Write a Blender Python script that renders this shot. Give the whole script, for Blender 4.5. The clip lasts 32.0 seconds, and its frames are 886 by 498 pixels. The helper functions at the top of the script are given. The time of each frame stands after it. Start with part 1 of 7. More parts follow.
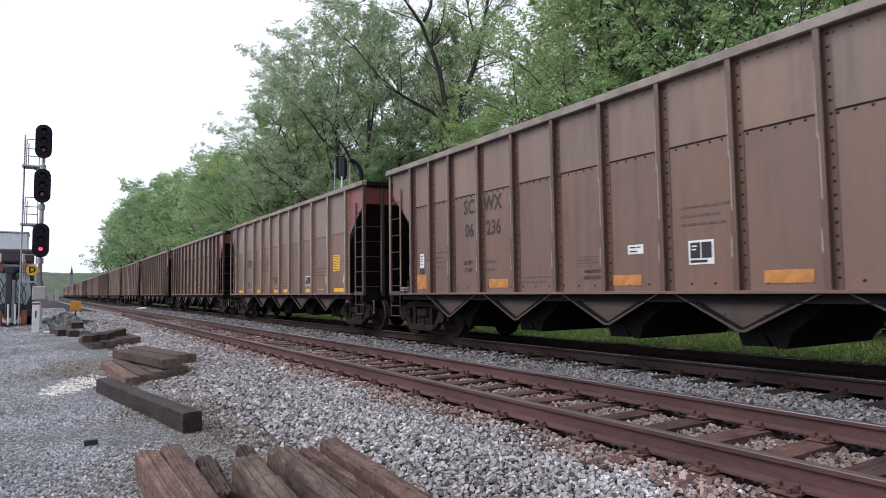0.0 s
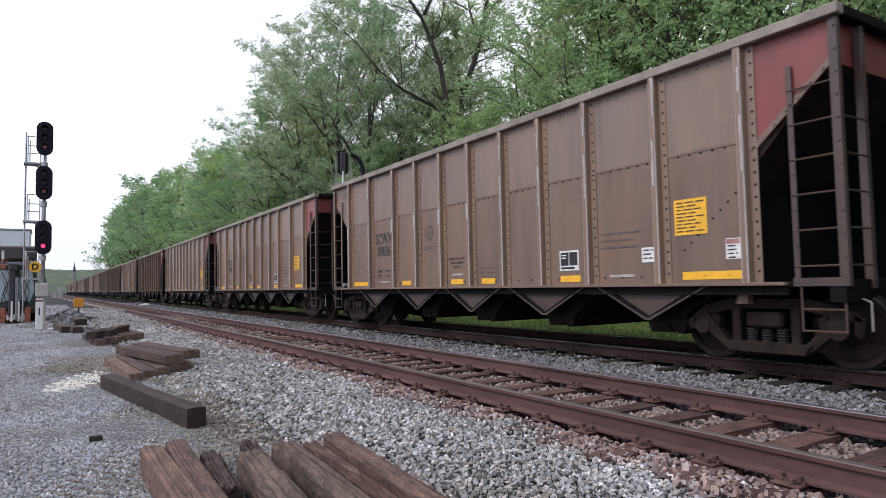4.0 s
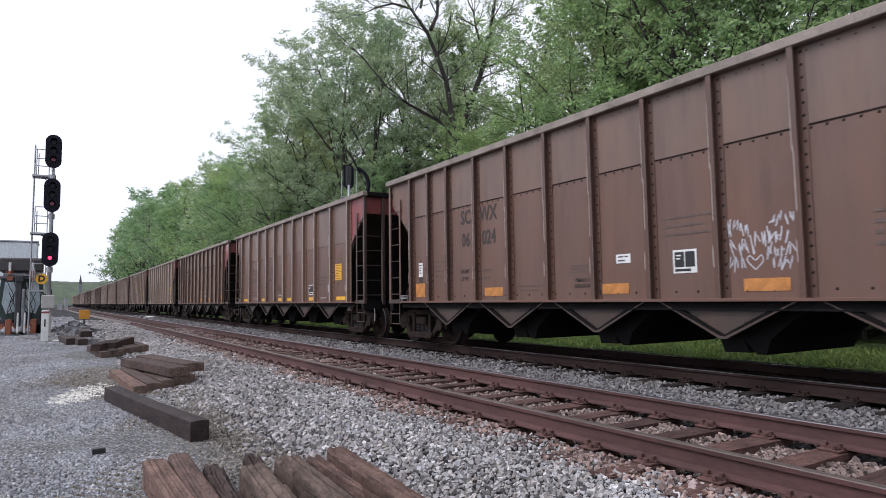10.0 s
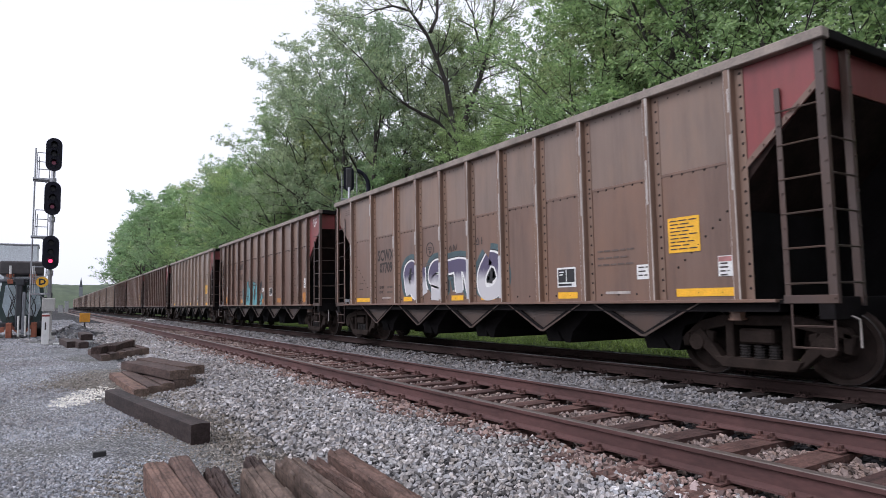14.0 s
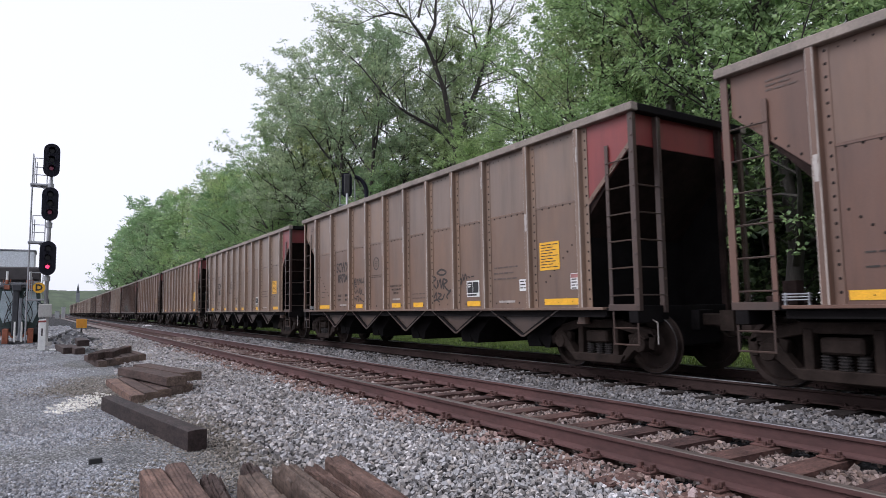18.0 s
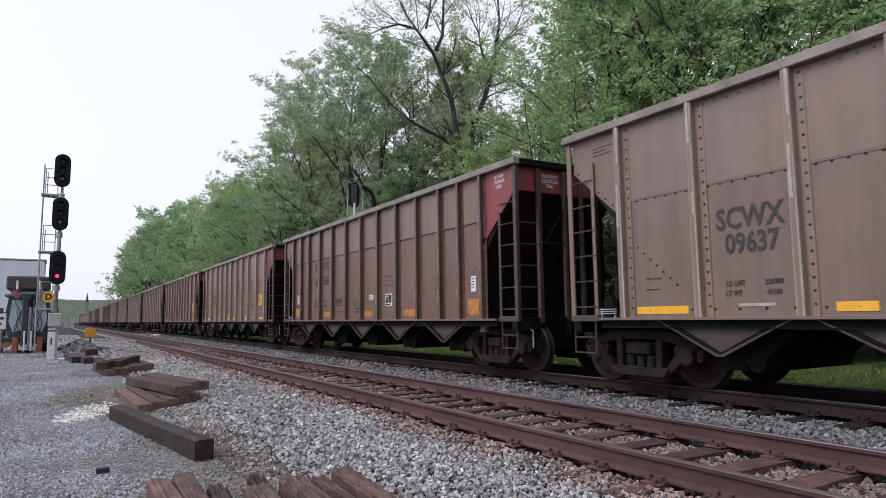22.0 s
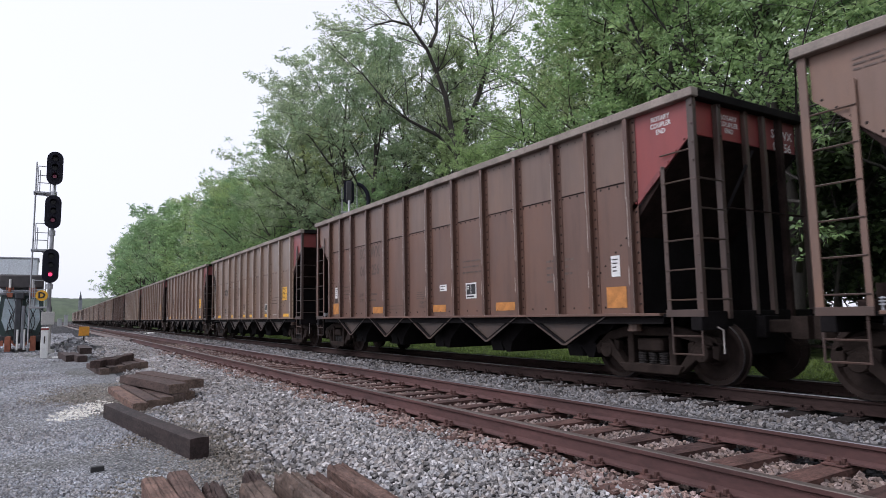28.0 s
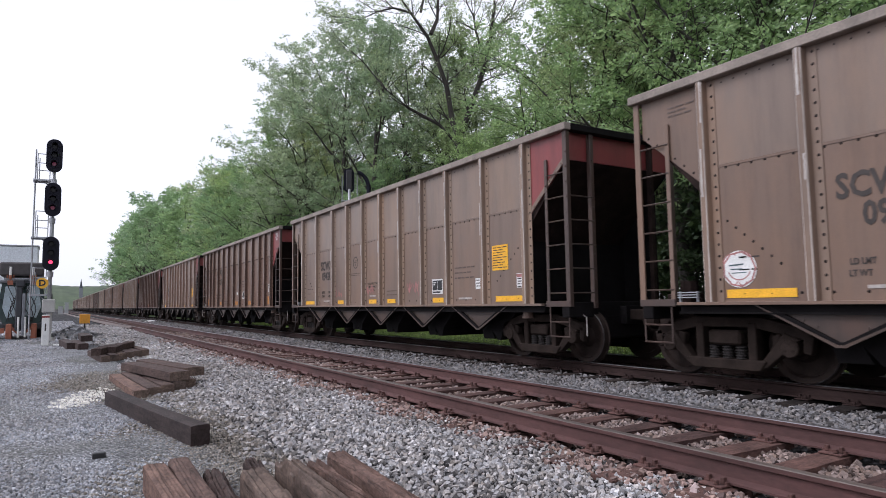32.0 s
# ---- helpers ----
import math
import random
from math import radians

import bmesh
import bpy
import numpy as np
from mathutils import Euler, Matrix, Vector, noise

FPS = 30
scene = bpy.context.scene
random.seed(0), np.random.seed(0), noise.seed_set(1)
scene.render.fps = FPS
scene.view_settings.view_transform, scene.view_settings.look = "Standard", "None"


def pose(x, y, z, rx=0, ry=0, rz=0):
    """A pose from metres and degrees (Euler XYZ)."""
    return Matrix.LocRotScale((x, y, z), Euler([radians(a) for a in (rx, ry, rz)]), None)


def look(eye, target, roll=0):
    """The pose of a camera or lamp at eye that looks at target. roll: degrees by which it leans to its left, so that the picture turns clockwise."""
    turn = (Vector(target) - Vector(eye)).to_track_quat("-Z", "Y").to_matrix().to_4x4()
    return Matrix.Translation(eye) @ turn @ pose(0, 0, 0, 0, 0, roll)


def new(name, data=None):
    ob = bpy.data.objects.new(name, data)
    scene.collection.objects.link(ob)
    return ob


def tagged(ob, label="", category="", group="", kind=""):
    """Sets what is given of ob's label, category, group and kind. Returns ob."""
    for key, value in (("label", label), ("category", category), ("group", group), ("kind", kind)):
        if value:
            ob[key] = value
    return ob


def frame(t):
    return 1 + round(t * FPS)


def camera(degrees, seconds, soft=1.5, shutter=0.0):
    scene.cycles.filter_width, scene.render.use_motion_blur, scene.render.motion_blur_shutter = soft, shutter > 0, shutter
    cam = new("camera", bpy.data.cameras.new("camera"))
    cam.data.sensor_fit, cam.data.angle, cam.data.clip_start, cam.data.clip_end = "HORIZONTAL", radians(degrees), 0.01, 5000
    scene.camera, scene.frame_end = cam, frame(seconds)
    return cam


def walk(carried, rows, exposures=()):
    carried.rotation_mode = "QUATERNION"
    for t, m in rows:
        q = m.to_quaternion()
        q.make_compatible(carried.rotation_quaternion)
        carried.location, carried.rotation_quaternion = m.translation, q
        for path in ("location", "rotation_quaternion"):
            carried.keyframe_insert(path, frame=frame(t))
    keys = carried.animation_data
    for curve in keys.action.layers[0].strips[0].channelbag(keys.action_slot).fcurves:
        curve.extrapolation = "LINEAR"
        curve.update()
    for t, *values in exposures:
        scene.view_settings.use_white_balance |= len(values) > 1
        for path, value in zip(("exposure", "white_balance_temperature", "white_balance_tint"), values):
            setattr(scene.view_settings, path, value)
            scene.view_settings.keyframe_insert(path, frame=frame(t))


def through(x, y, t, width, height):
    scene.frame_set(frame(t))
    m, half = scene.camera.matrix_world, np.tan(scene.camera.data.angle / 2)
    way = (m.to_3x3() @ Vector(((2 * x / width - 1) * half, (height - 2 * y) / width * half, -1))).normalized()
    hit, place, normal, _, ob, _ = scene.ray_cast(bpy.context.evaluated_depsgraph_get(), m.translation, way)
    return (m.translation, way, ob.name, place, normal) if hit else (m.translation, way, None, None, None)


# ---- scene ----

# The world: x across the tracks to the right, y along the tracks away from the camera, z up from the rail heads.
cam = camera(70.0, 32.0, soft=0.4, shutter=0.06)
EYE = (0.0, 0.0, 1.082)
TURNS = [
    (0, 93.78, 0.66, -32.29), (0.5, 93.72, 0.76, -32.22), (1, 93.65, 0.79, -32.04), (1.5, 93.48, 0.87, -32.27), (2, 93.30, 0.97, -32.04), (2.5, 93.46,
    0.89, -32.03), (3, 93.35, 1.14, -31.96), (3.5, 93.20, 1.11, -32.09), (5.5, 93.73, 0.99, -31.97), (6, 94.00, 0.95, -32.00), (6.5, 94.28, 1.10, -31.75),
    (7, 94.32, 1.21, -31.76), (7.5, 94.29, 1.02, -31.85), (8, 94.28, 0.99, -31.88), (8.5, 94.26, 0.92, -31.99), (9, 94.47, 0.82, -31.92), (9.5, 94.44,
    0.74, -31.70), (10, 94.52, 0.75, -31.67), (10.5, 94.52, 0.73, -31.79), (11, 94.48, 0.81, -31.68), (11.5, 94.58, 0.82, -31.54), (12, 94.57, 0.81,
    -31.39), (12.5, 94.73, 0.80, -31.51), (13, 94.67, 0.79, -31.47), (13.5, 94.68, 0.89, -31.59), (15.5, 94.79, 0.95, -31.65), (16, 95.12, 0.89, -31.68),
    (16.5, 95.19, 0.88, -31.77), (17, 95.13, 0.88, -31.88), (17.5, 95.32, 0.87, -31.68), (18, 95.25, 0.87, -31.82), (18.5, 95.28, 0.84, -31.68), (19,
    95.33, 0.82, -31.61), (19.5, 95.51, 0.87, -31.67), (20, 95.69, 0.86, -31.53), (20.5, 95.79, 0.67, -31.43), (21, 96.03, 0.74, -31.51), (21.5, 96.26,
    0.70, -31.28), (22, 96.16, 0.75, -31.17), (22.5, 96.11, 0.75, -31.56), (23, 95.88, 0.75, -31.30), (23.5, 95.87, 0.84, -31.62), (24, 96.02, 1.06,
    -31.47), (24.5, 96.04, 1.15, -31.37), (25, 95.86, 0.99, -31.49), (25.5, 95.77, 0.88, -31.34), (27.5, 96.00, 0.86, -31.40), (28, 95.87, 0.99, -31.62),
    (28.5, 95.87, 0.98, -31.72), (29, 95.72, 0.89, -31.88), (29.5, 95.71, 0.93, -31.83), (30, 95.59, 0.90, -31.67), (30.5, 95.67, 0.98, -31.75), (31,
    95.37, 1.04, -31.55), (31.5, 95.05, 0.92, -31.64), (32, 94.86, 0.83, -31.62)]
# the clip's camera closes down a little as it tilts up, and its white balance leans to blue
LIGHT = [(0, 0.12), (3, 0.08), (6, 0.13), (8, 0.08), (13, 0.07), (19, -0.01), (23, -0.04), (28, -0.02), (32, 0.07)]
walk(cam, [(t, pose(*EYE, rx, ry, rz)) for t, rx, ry, rz in TURNS], [(t, stops, 6080, 15.5 if t < 13 else 17) for t, stops in LIGHT])

# ---- light: a bright overcast day ----
world = bpy.data.worlds.new("overcast_sky")
scene.world = world
world.use_nodes = True
wn, wl = world.node_tree.nodes, world.node_tree.links
wn.clear()
sky = wn.new("ShaderNodeTexSky")
sky.sky_type, sky.sun_disc = "NISHITA", False
sky.sun_elevation, sky.sun_rotation = radians(48), radians(287)
sky.air_density, sky.dust_density, sky.ozone_density = 1.0, 4.0, 1.0
haze = wn.new("ShaderNodeHueSaturation")
haze.inputs["Saturation"].default_value = 0.12
haze.inputs["Value"].default_value = 0.12
cloud = wn.new("ShaderNodeMix")
cloud.data_type = "RGBA"
cloud.inputs[0].default_value = 0.75
cloud.inputs[7].default_value = (0.955, 0.98, 1.02, 1)
background = wn.new("ShaderNodeBackground")
background.inputs["Strength"].default_value = 1.19
sky_out = wn.new("ShaderNodeOutputWorld")
wl.new(sky.outputs[0], haze.inputs["Color"])
wl.new(haze.outputs[0], cloud.inputs[6])
wl.new(cloud.outputs[2], background.inputs["Color"])
wl.new(background.outputs[0], sky_out.inputs[0])
sun = new("sun", bpy.data.lights.new("sun", "SUN"))
sun.data.energy, sun.data.angle, sun.data.color = 1.65, radians(25), (1.0, 0.98, 0.96)
sun.matrix_world = look((-19.0, 6.0, 22.5), (0, 0, 0))

# ---- materials ----
def shader(name, rough=0.8, metal=0.0):
    m = bpy.data.materials.new(name)
    m.use_nodes = True
    b = m.node_tree.nodes["Principled BSDF"]
    b.inputs["Roughness"].default_value, b.inputs["Metallic"].default_value = rough, metal
    return m, m.node_tree.nodes, m.node_tree.links, b


def ramp_node(nodes, stops):
    r = nodes.new("ShaderNodeValToRGB")
    r.color_ramp.elements[0].position, r.color_ramp.elements[0].color = stops[0][0], (*stops[0][1], 1)
    r.color_ramp.elements[1].position, r.color_ramp.elements[1].color = stops[-1][0], (*stops[-1][1], 1)
    for pos, col in stops[1:-1]:
        r.color_ramp.elements.new(pos).color = (*col, 1)
    return r


def noise_node(nodes, links, scale, detail=5, stretch=(1, 1, 1), rough=0.6, coord="Object", own=False):
    tc, mp, n = nodes.new("ShaderNodeTexCoord"), nodes.new("ShaderNodeMapping"), nodes.new("ShaderNodeTexNoise")
    mp.inputs["Scale"].default_value = stretch
    n.inputs["Scale"].default_value, n.inputs["Detail"].default_value, n.inputs["Roughness"].default_value = scale, detail, rough
    links.new(tc.outputs[coord], mp.inputs[0])
    if own:
        oi, far, add = nodes.new("ShaderNodeObjectInfo"), nodes.new("ShaderNodeMath"), nodes.new("ShaderNodeVectorMath")
        far.operation = "MULTIPLY"
        far.inputs[1].default_value = 83.0
        links.new(oi.outputs["Random"], far.inputs[0])
        links.new(mp.outputs[0], add.inputs[0])
        links.new(far.outputs[0], add.inputs[1])
        links.new(add.outputs[0], n.inputs["Vector"])
    else:
        links.new(mp.outputs[0], n.inputs["Vector"])
    return n


def mix_node(nodes, links, fac, a, b, blend="MIX"):
    m = nodes.new("ShaderNodeMix")
    m.data_type, m.blend_type = "RGBA", blend
    for sock, v in ((m.inputs[0], fac), (m.inputs[6], a), (m.inputs[7], b)):
        if isinstance(v, (int, float)):
            sock.default_value = v
        elif isinstance(v, tuple):
            sock.default_value = (*v, 1)
        else:
            links.new(v, sock)
    return m.outputs[2]


def bump_to(nodes, links, bsdf, height, strength=0.3, distance=0.01):
    b = nodes.new("ShaderNodeBump")
    b.inputs["Strength"].default_value, b.inputs["Distance"].default_value = strength, distance
    links.new(height, b.inputs["Height"])
    links.new(b.outputs[0], bsdf.inputs["Normal"])


def plain(name, c, rough=0.6, metal=0.0, vary=0.25, scale=9.0, stretch=(1, 1, 1), bump=0.15, dist=0.004, gloss=0.5):
    """A surface of one colour with grain and stains at two scales."""
    m, n, l, b = shader(name, rough, metal)
    b.inputs["Specular IOR Level"].default_value = gloss
    fine, wide = noise_node(n, l, scale * 6, 4, stretch), noise_node(n, l, scale * 0.5, 5, stretch)
    dark, light = tuple(v * (1 - vary) for v in c), tuple(min(1, v * (1 + vary)) for v in c)
    r1 = ramp_node(n, [(0.3, dark), (0.7, light)])
    l.new(wide.outputs[0], r1.inputs[0])
    r2 = ramp_node(n, [(0.3, (0.8, 0.8, 0.8)), (0.7, (1.15, 1.15, 1.15))])
    l.new(fine.outputs[0], r2.inputs[0])
    l.new(mix_node(n, l, 1.0, r1.outputs[0], r2.outputs[0], "MULTIPLY"), b.inputs["Base Color"])
    bump_to(n, l, b, fine.outputs[0], bump, dist)
    return m


def car_paint(name, c, rust=0.35):
    """Weathered railcar paint: coal dust in vertical streaks, rust blotches, scuffs."""
    m, n, l, b = shader(name, 0.62)
    b.inputs["Specular IOR Level"].default_value = 0.5
    streak = noise_node(n, l, 2.2, 6, (1, 1.6, 0.16), 0.65, own=True)
    blotch = noise_node(n, l, 0.9, 6, (1, 1, 0.7), 0.65, own=True)
    dust = noise_node(n, l, 0.55, 7, (1, 1.4, 0.5), 0.7, own=True)
    grain = noise_node(n, l, 60, 3)
    dark = tuple(v * 0.70 for v in c)
    light = tuple(min(1, v * 1.14) for v in c)
    base = ramp_node(n, [(0.25, dark), (0.5, c), (0.78, light)])
    l.new(streak.outputs[0], base.inputs[0])
    mask = ramp_node(n, [(0.52, (0, 0, 0)), (0.74, (rust, rust, rust))])
    l.new(blotch.outputs[0], mask.inputs[0])
    rusty = mix_node(n, l, mask.outputs[0], base.outputs[0], (0.11, 0.052, 0.034))
    dm = ramp_node(n, [(0.45, (0, 0, 0)), (0.70, (0.8, 0.8, 0.8))])
    l.new(dust.outputs[0], dm.inputs[0])
    tan = tuple(min(1, v * k) for v, k in zip(c, (1.36, 1.20, 1.02)))
    rusty = mix_node(n, l, dm.outputs[0], rusty, tan)
    g = ramp_node(n, [(0.3, (0.95, 0.95, 0.95)), (0.7, (1.04, 1.04, 1.04))])
    l.new(grain.outputs[0], g.inputs[0])
    l.new(mix_node(n, l, 1.0, rusty, g.outputs[0], "MULTIPLY"), b.inputs["Base Color"])
    rr = ramp_node(n, [(0.3, (0.34, 0.34, 0.34)), (0.7, (0.50, 0.50, 0.50))])
    l.new(blotch.outputs[0], rr.inputs[0])
    l.new(rr.outputs[0], b.inputs["Roughness"])
    dents = noise_node(n, l, 1.3, 2)
    bump_to(n, l, b, dents.outputs[0], 0.35, 0.03)
    return m


def stone_mat(name, lo, hi, warm=0.0):
    """Crushed stone: every loose piece has its own grey."""
    m, n, l, b = shader(name, 0.85)
    geo = n.new("ShaderNodeNewGeometry")
    mid = tuple((p + q) / 2 * (1 + w) for p, q, w in zip(lo, hi, (warm, 0, -warm)))

    def hue(k, red, blue):
        return mid[0] * k * red, mid[1] * k, mid[2] * k * blue

    r = ramp_node(n, [(0.0, lo), (0.16, hue(0.62, 1.03, 0.95)), (0.32, hue(0.80, 0.98, 1.03)), (0.48, hue(0.90, 1.08, 0.90)), (0.62, mid), (0.76, hue(1.08, 0.97, 1.02)), (0.88, hue(1.15, 1.06, 0.93)), (1.0, hi)])
    l.new(geo.outputs["Random Per Island"], r.inputs[0])
    g = noise_node(n, l, 55, 4)
    gr = ramp_node(n, [(0.25, (0.7, 0.7, 0.7)), (0.75, (1.2, 1.2, 1.2))])
    l.new(g.outputs[0], gr.inputs[0])
    wide = noise_node(n, l, 0.55, 4)
    wr = ramp_node(n, [(0.35, (0.74, 0.71, 0.70)), (0.65, (1.05, 1.05, 1.08))])
    l.new(wide.outputs[0], wr.inputs[0])
    c = mix_node(n, l, 1.0, r.outputs[0], gr.outputs[0], "MULTIPLY")
    l.new(mix_node(n, l, 1.0, c, wr.outputs[0], "MULTIPLY"), b.inputs["Base Color"])
    bump_to(n, l, b, g.outputs[0], 0.3, 0.004)
    return m


def ground_mat(name, lo, hi, cell, tint=None, depth=0.02):
    """A bed of stones seen as cells, with wider stains."""
    m, n, l, b = shader(name, 0.9)
    b.inputs["Specular IOR Level"].default_value = 0.15
    tc, v = n.new("ShaderNodeTexCoord"), n.new("ShaderNodeTexVoronoi")
    v.inputs["Scale"].default_value = cell
    warp = noise_node(n, l, cell * 0.8, 3)
    add = n.new("ShaderNodeMix")
    add.data_type = "RGBA"
    add.blend_type = "ADD"
    add.inputs[0].default_value = 0.02
    l.new(tc.outputs["Object"], add.inputs[6])
    l.new(warp.outputs["Color"], add.inputs[7])
    l.new(add.outputs[2], v.inputs["Vector"])
    sep = n.new("ShaderNodeSeparateColor")
    l.new(v.outputs["Color"], sep.inputs[0])
    r = ramp_node(n, [(0.0, lo), (0.6, tuple((p + q) / 2 for p, q in zip(lo, hi))), (1.0, hi)])
    l.new(sep.outputs[0], r.inputs[0])
    edge = ramp_node(n, [(0.25, (1.1, 1.1, 1.1)), (0.75, (0.45, 0.45, 0.45))])
    l.new(v.outputs["Distance"], edge.inputs[0])
    c = mix_node(n, l, 1.0, r.outputs[0], edge.outputs[0], "MULTIPLY")
    wide, mid = noise_node(n, l, 0.35, 6), noise_node(n, l, 2.5, 5)
    wr = ramp_node(n, [(0.35, tint or (0.8, 0.78, 0.75)), (0.62, (1.06, 1.06, 1.08))])
    l.new(wide.outputs[0], wr.inputs[0])
    mr = ramp_node(n, [(0.3, (0.8, 0.8, 0.8)), (0.7, (1.15, 1.15, 1.15))])
    l.new(mid.outputs[0], mr.inputs[0])
    c = mix_node(n, l, 1.0, c, wr.outputs[0], "MULTIPLY")
    l.new(mix_node(n, l, 1.0, c, mr.outputs[0], "MULTIPLY"), b.inputs["Base Color"])
    inv = ramp_node(n, [(0.0, (1, 1, 1)), (0.8, (0, 0, 0))])
    l.new(v.outputs["Distance"], inv.inputs[0])
    bump_to(n, l, b, inv.outputs[0], 0.8, depth)
    return m


def wood_mat(name, c, crack=0.6, rough=0.85, gloss=0.25):
    """Weathered timber along y: grain, drying cracks, stains and paler worn patches."""
    m, n, l, b = shader(name, rough)
    b.inputs["Specular IOR Level"].default_value = gloss
    grain = noise_node(n, l, 20, 8, (1.5, 0.22, 1.5), 0.7, own=True)
    split = noise_node(n, l, 4, 2, (2.2, 0.12, 2.2), 0.4, own=True)
    stain = noise_node(n, l, 5.0, 8, (1.2, 0.5, 1.2), 0.75, own=True)
    chip = noise_node(n, l, 38, 4, (1, 0.6, 1), 0.7, own=True)
    oi = n.new("ShaderNodeObjectInfo")
    r = ramp_node(n, [(0.28, tuple(v * (1 - crack * 0.6) for v in c)), (0.5, c), (0.76, tuple(min(1, v * 1.45) for v in c))])
    l.new(grain.outputs[0], r.inputs[0])
    gaps = ramp_node(n, [(0.0, (1, 1, 1)), (0.475, (1, 1, 1)), (0.485, (1 - crack * 0.8,) * 3), (0.495, (1, 1, 1)), (1.0, (1, 1, 1))])
    l.new(split.outputs[0], gaps.inputs[0])
    s = ramp_node(n, [(0.34, (0.5, 0.49, 0.49)), (0.5, (0.98, 0.97, 0.96)), (0.68, (1.35, 1.33, 1.29))])
    l.new(stain.outputs[0], s.inputs[0])
    k = ramp_node(n, [(0.33, (0.7, 0.7, 0.7)), (0.5, (1, 1, 1)), (0.68, (1.25, 1.24, 1.22))])
    l.new(chip.outputs[0], k.inputs[0])
    o = ramp_node(n, [(0.0, (0.72, 0.72, 0.74)), (1.0, (1.25, 1.2, 1.15))])
    l.new(oi.outputs["Random"], o.inputs[0])
    cc = mix_node(n, l, 1.0, r.outputs[0], s.outputs[0], "MULTIPLY")
    cc = mix_node(n, l, 1.0, cc, gaps.outputs[0], "MULTIPLY")
    cc = mix_node(n, l, 1.0, cc, k.outputs[0], "MULTIPLY")
    l.new(mix_node(n, l, 1.0, cc, o.outputs[0], "MULTIPLY"), b.inputs["Base Color"])
    relief = mix_node(n, l, 0.5, grain.outputs["Color"], gaps.outputs[0])
    bump_to(n, l, b, mix_node(n, l, 0.5, relief, chip.outputs["Color"]), 0.8, 0.012)
    return m


def leaf_mat(name, lo, hi, through=0.35):
    m, n, l, b = shader(name, 0.55)
    geo, oi = n.new("ShaderNodeNewGeometry"), n.new("ShaderNodeObjectInfo")
    r = ramp_node(n, [(0.0, lo), (1.0, hi)])
    l.new(geo.outputs["Random Per Island"], r.inputs[0])
    o = ramp_node(n, [(0.0, (0.78, 0.86, 0.8)), (0.5, (1, 1, 1)), (1.0, (1.12, 1.08, 0.94))])
    l.new(oi.outputs["Random"], o.inputs[0])
    wide = noise_node(n, l, 0.5, 4)
    w = ramp_node(n, [(0.3, (0.7, 0.76, 0.7)), (0.7, (1.16, 1.18, 1.08))])
    l.new(wide.outputs[0], w.inputs[0])
    c = mix_node(n, l, 1.0, r.outputs[0], o.outputs[0], "MULTIPLY")
    c = mix_node(n, l, 1.0, c, w.outputs[0], "MULTIPLY")
    l.new(c, b.inputs["Base Color"])
    t, mixer = n.new("ShaderNodeBsdfTranslucent"), n.new("ShaderNodeMixShader")
    l.new(c, t.inputs["Color"])
    mixer.inputs[0].default_value = through
    l.new(b.outputs[0], mixer.inputs[1])
    l.new(t.outputs[0], mixer.inputs[2])
    l.new(mixer.outputs[0], n["Material Output"].inputs[0])
    return m


def fade_mat(name, top, low, z0, z1):
    """Sprayed paint that fades from one colour below z0 to another above z1."""
    m, n, l, b = shader(name, 0.6)
    tc, sep, cloud = n.new("ShaderNodeTexCoord"), n.new("ShaderNodeSeparateXYZ"), noise_node(n, l, 7, 5)
    add = n.new("ShaderNodeMath")
    add.operation = "MULTIPLY_ADD"
    add.inputs[1].default_value = 0.22
    l.new(tc.outputs["Object"], sep.inputs[0])
    l.new(cloud.outputs[0], add.inputs[0])
    l.new(sep.outputs[2], add.inputs[2])
    r = ramp_node(n, [(0.0, low), (1.0, top)])
    span = n.new("ShaderNodeMapRange")
    span.inputs[1].default_value, span.inputs[2].default_value = z0 + 0.11, z1 + 0.11
    l.new(add.outputs[0], span.inputs[0])
    l.new(span.outputs[0], r.inputs[0])
    l.new(r.outputs[0], b.inputs["Base Color"])
    return m


def lamp_mat(name, c, power):
    m, n, l, b = shader(name, 0.3)
    b.inputs["Base Color"].default_value = (*c, 1)
    b.inputs["Emission Color"].default_value = (*c, 1)
    b.inputs["Emission Strength"].default_value = power
    return m


PAINTS = [car_paint("taupe_paint", (0.159, 0.104, 0.077), 0.3), car_paint("brown_paint", (0.156, 0.096, 0.072), 0.4),
          car_paint("umber_paint", (0.125, 0.069, 0.051), 0.45), car_paint("pale_taupe_paint", (0.172, 0.121, 0.094), 0.22), car_paint("tan_paint", (0.170, 0.102, 0.066), 0.25)]
# Upper sheets: cleaner, greyer paint, lightened to put the sky's sheen on them.
UPPERS = [car_paint("upper_" + m.name, c, 0.12) for m, c in zip(PAINTS, ((0.185, 0.134, 0.106), (0.186, 0.130, 0.102), (0.148, 0.096, 0.075), (0.195, 0.146, 0.117), (0.20, 0.136, 0.098)))]
# Rib paint is lighter than the sheets: dust plus painted highlights.
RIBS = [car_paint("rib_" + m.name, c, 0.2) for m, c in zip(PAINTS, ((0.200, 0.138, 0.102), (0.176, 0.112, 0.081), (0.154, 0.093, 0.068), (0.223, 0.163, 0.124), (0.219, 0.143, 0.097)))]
BEAMS = [car_paint("beam_" + m.name, c, 0.35) for m, c in zip(PAINTS, ((0.137, 0.086, 0.064), (0.110, 0.066, 0.049), (0.095, 0.052, 0.039), (0.146, 0.101, 0.078), (0.137, 0.084, 0.055)))]
# End posts and ladders: sooty paint, darkened for the shade at the car ends.
DUSK = car_paint("sooty_shaded_end_paint", (0.062, 0.041, 0.034), 0.4)
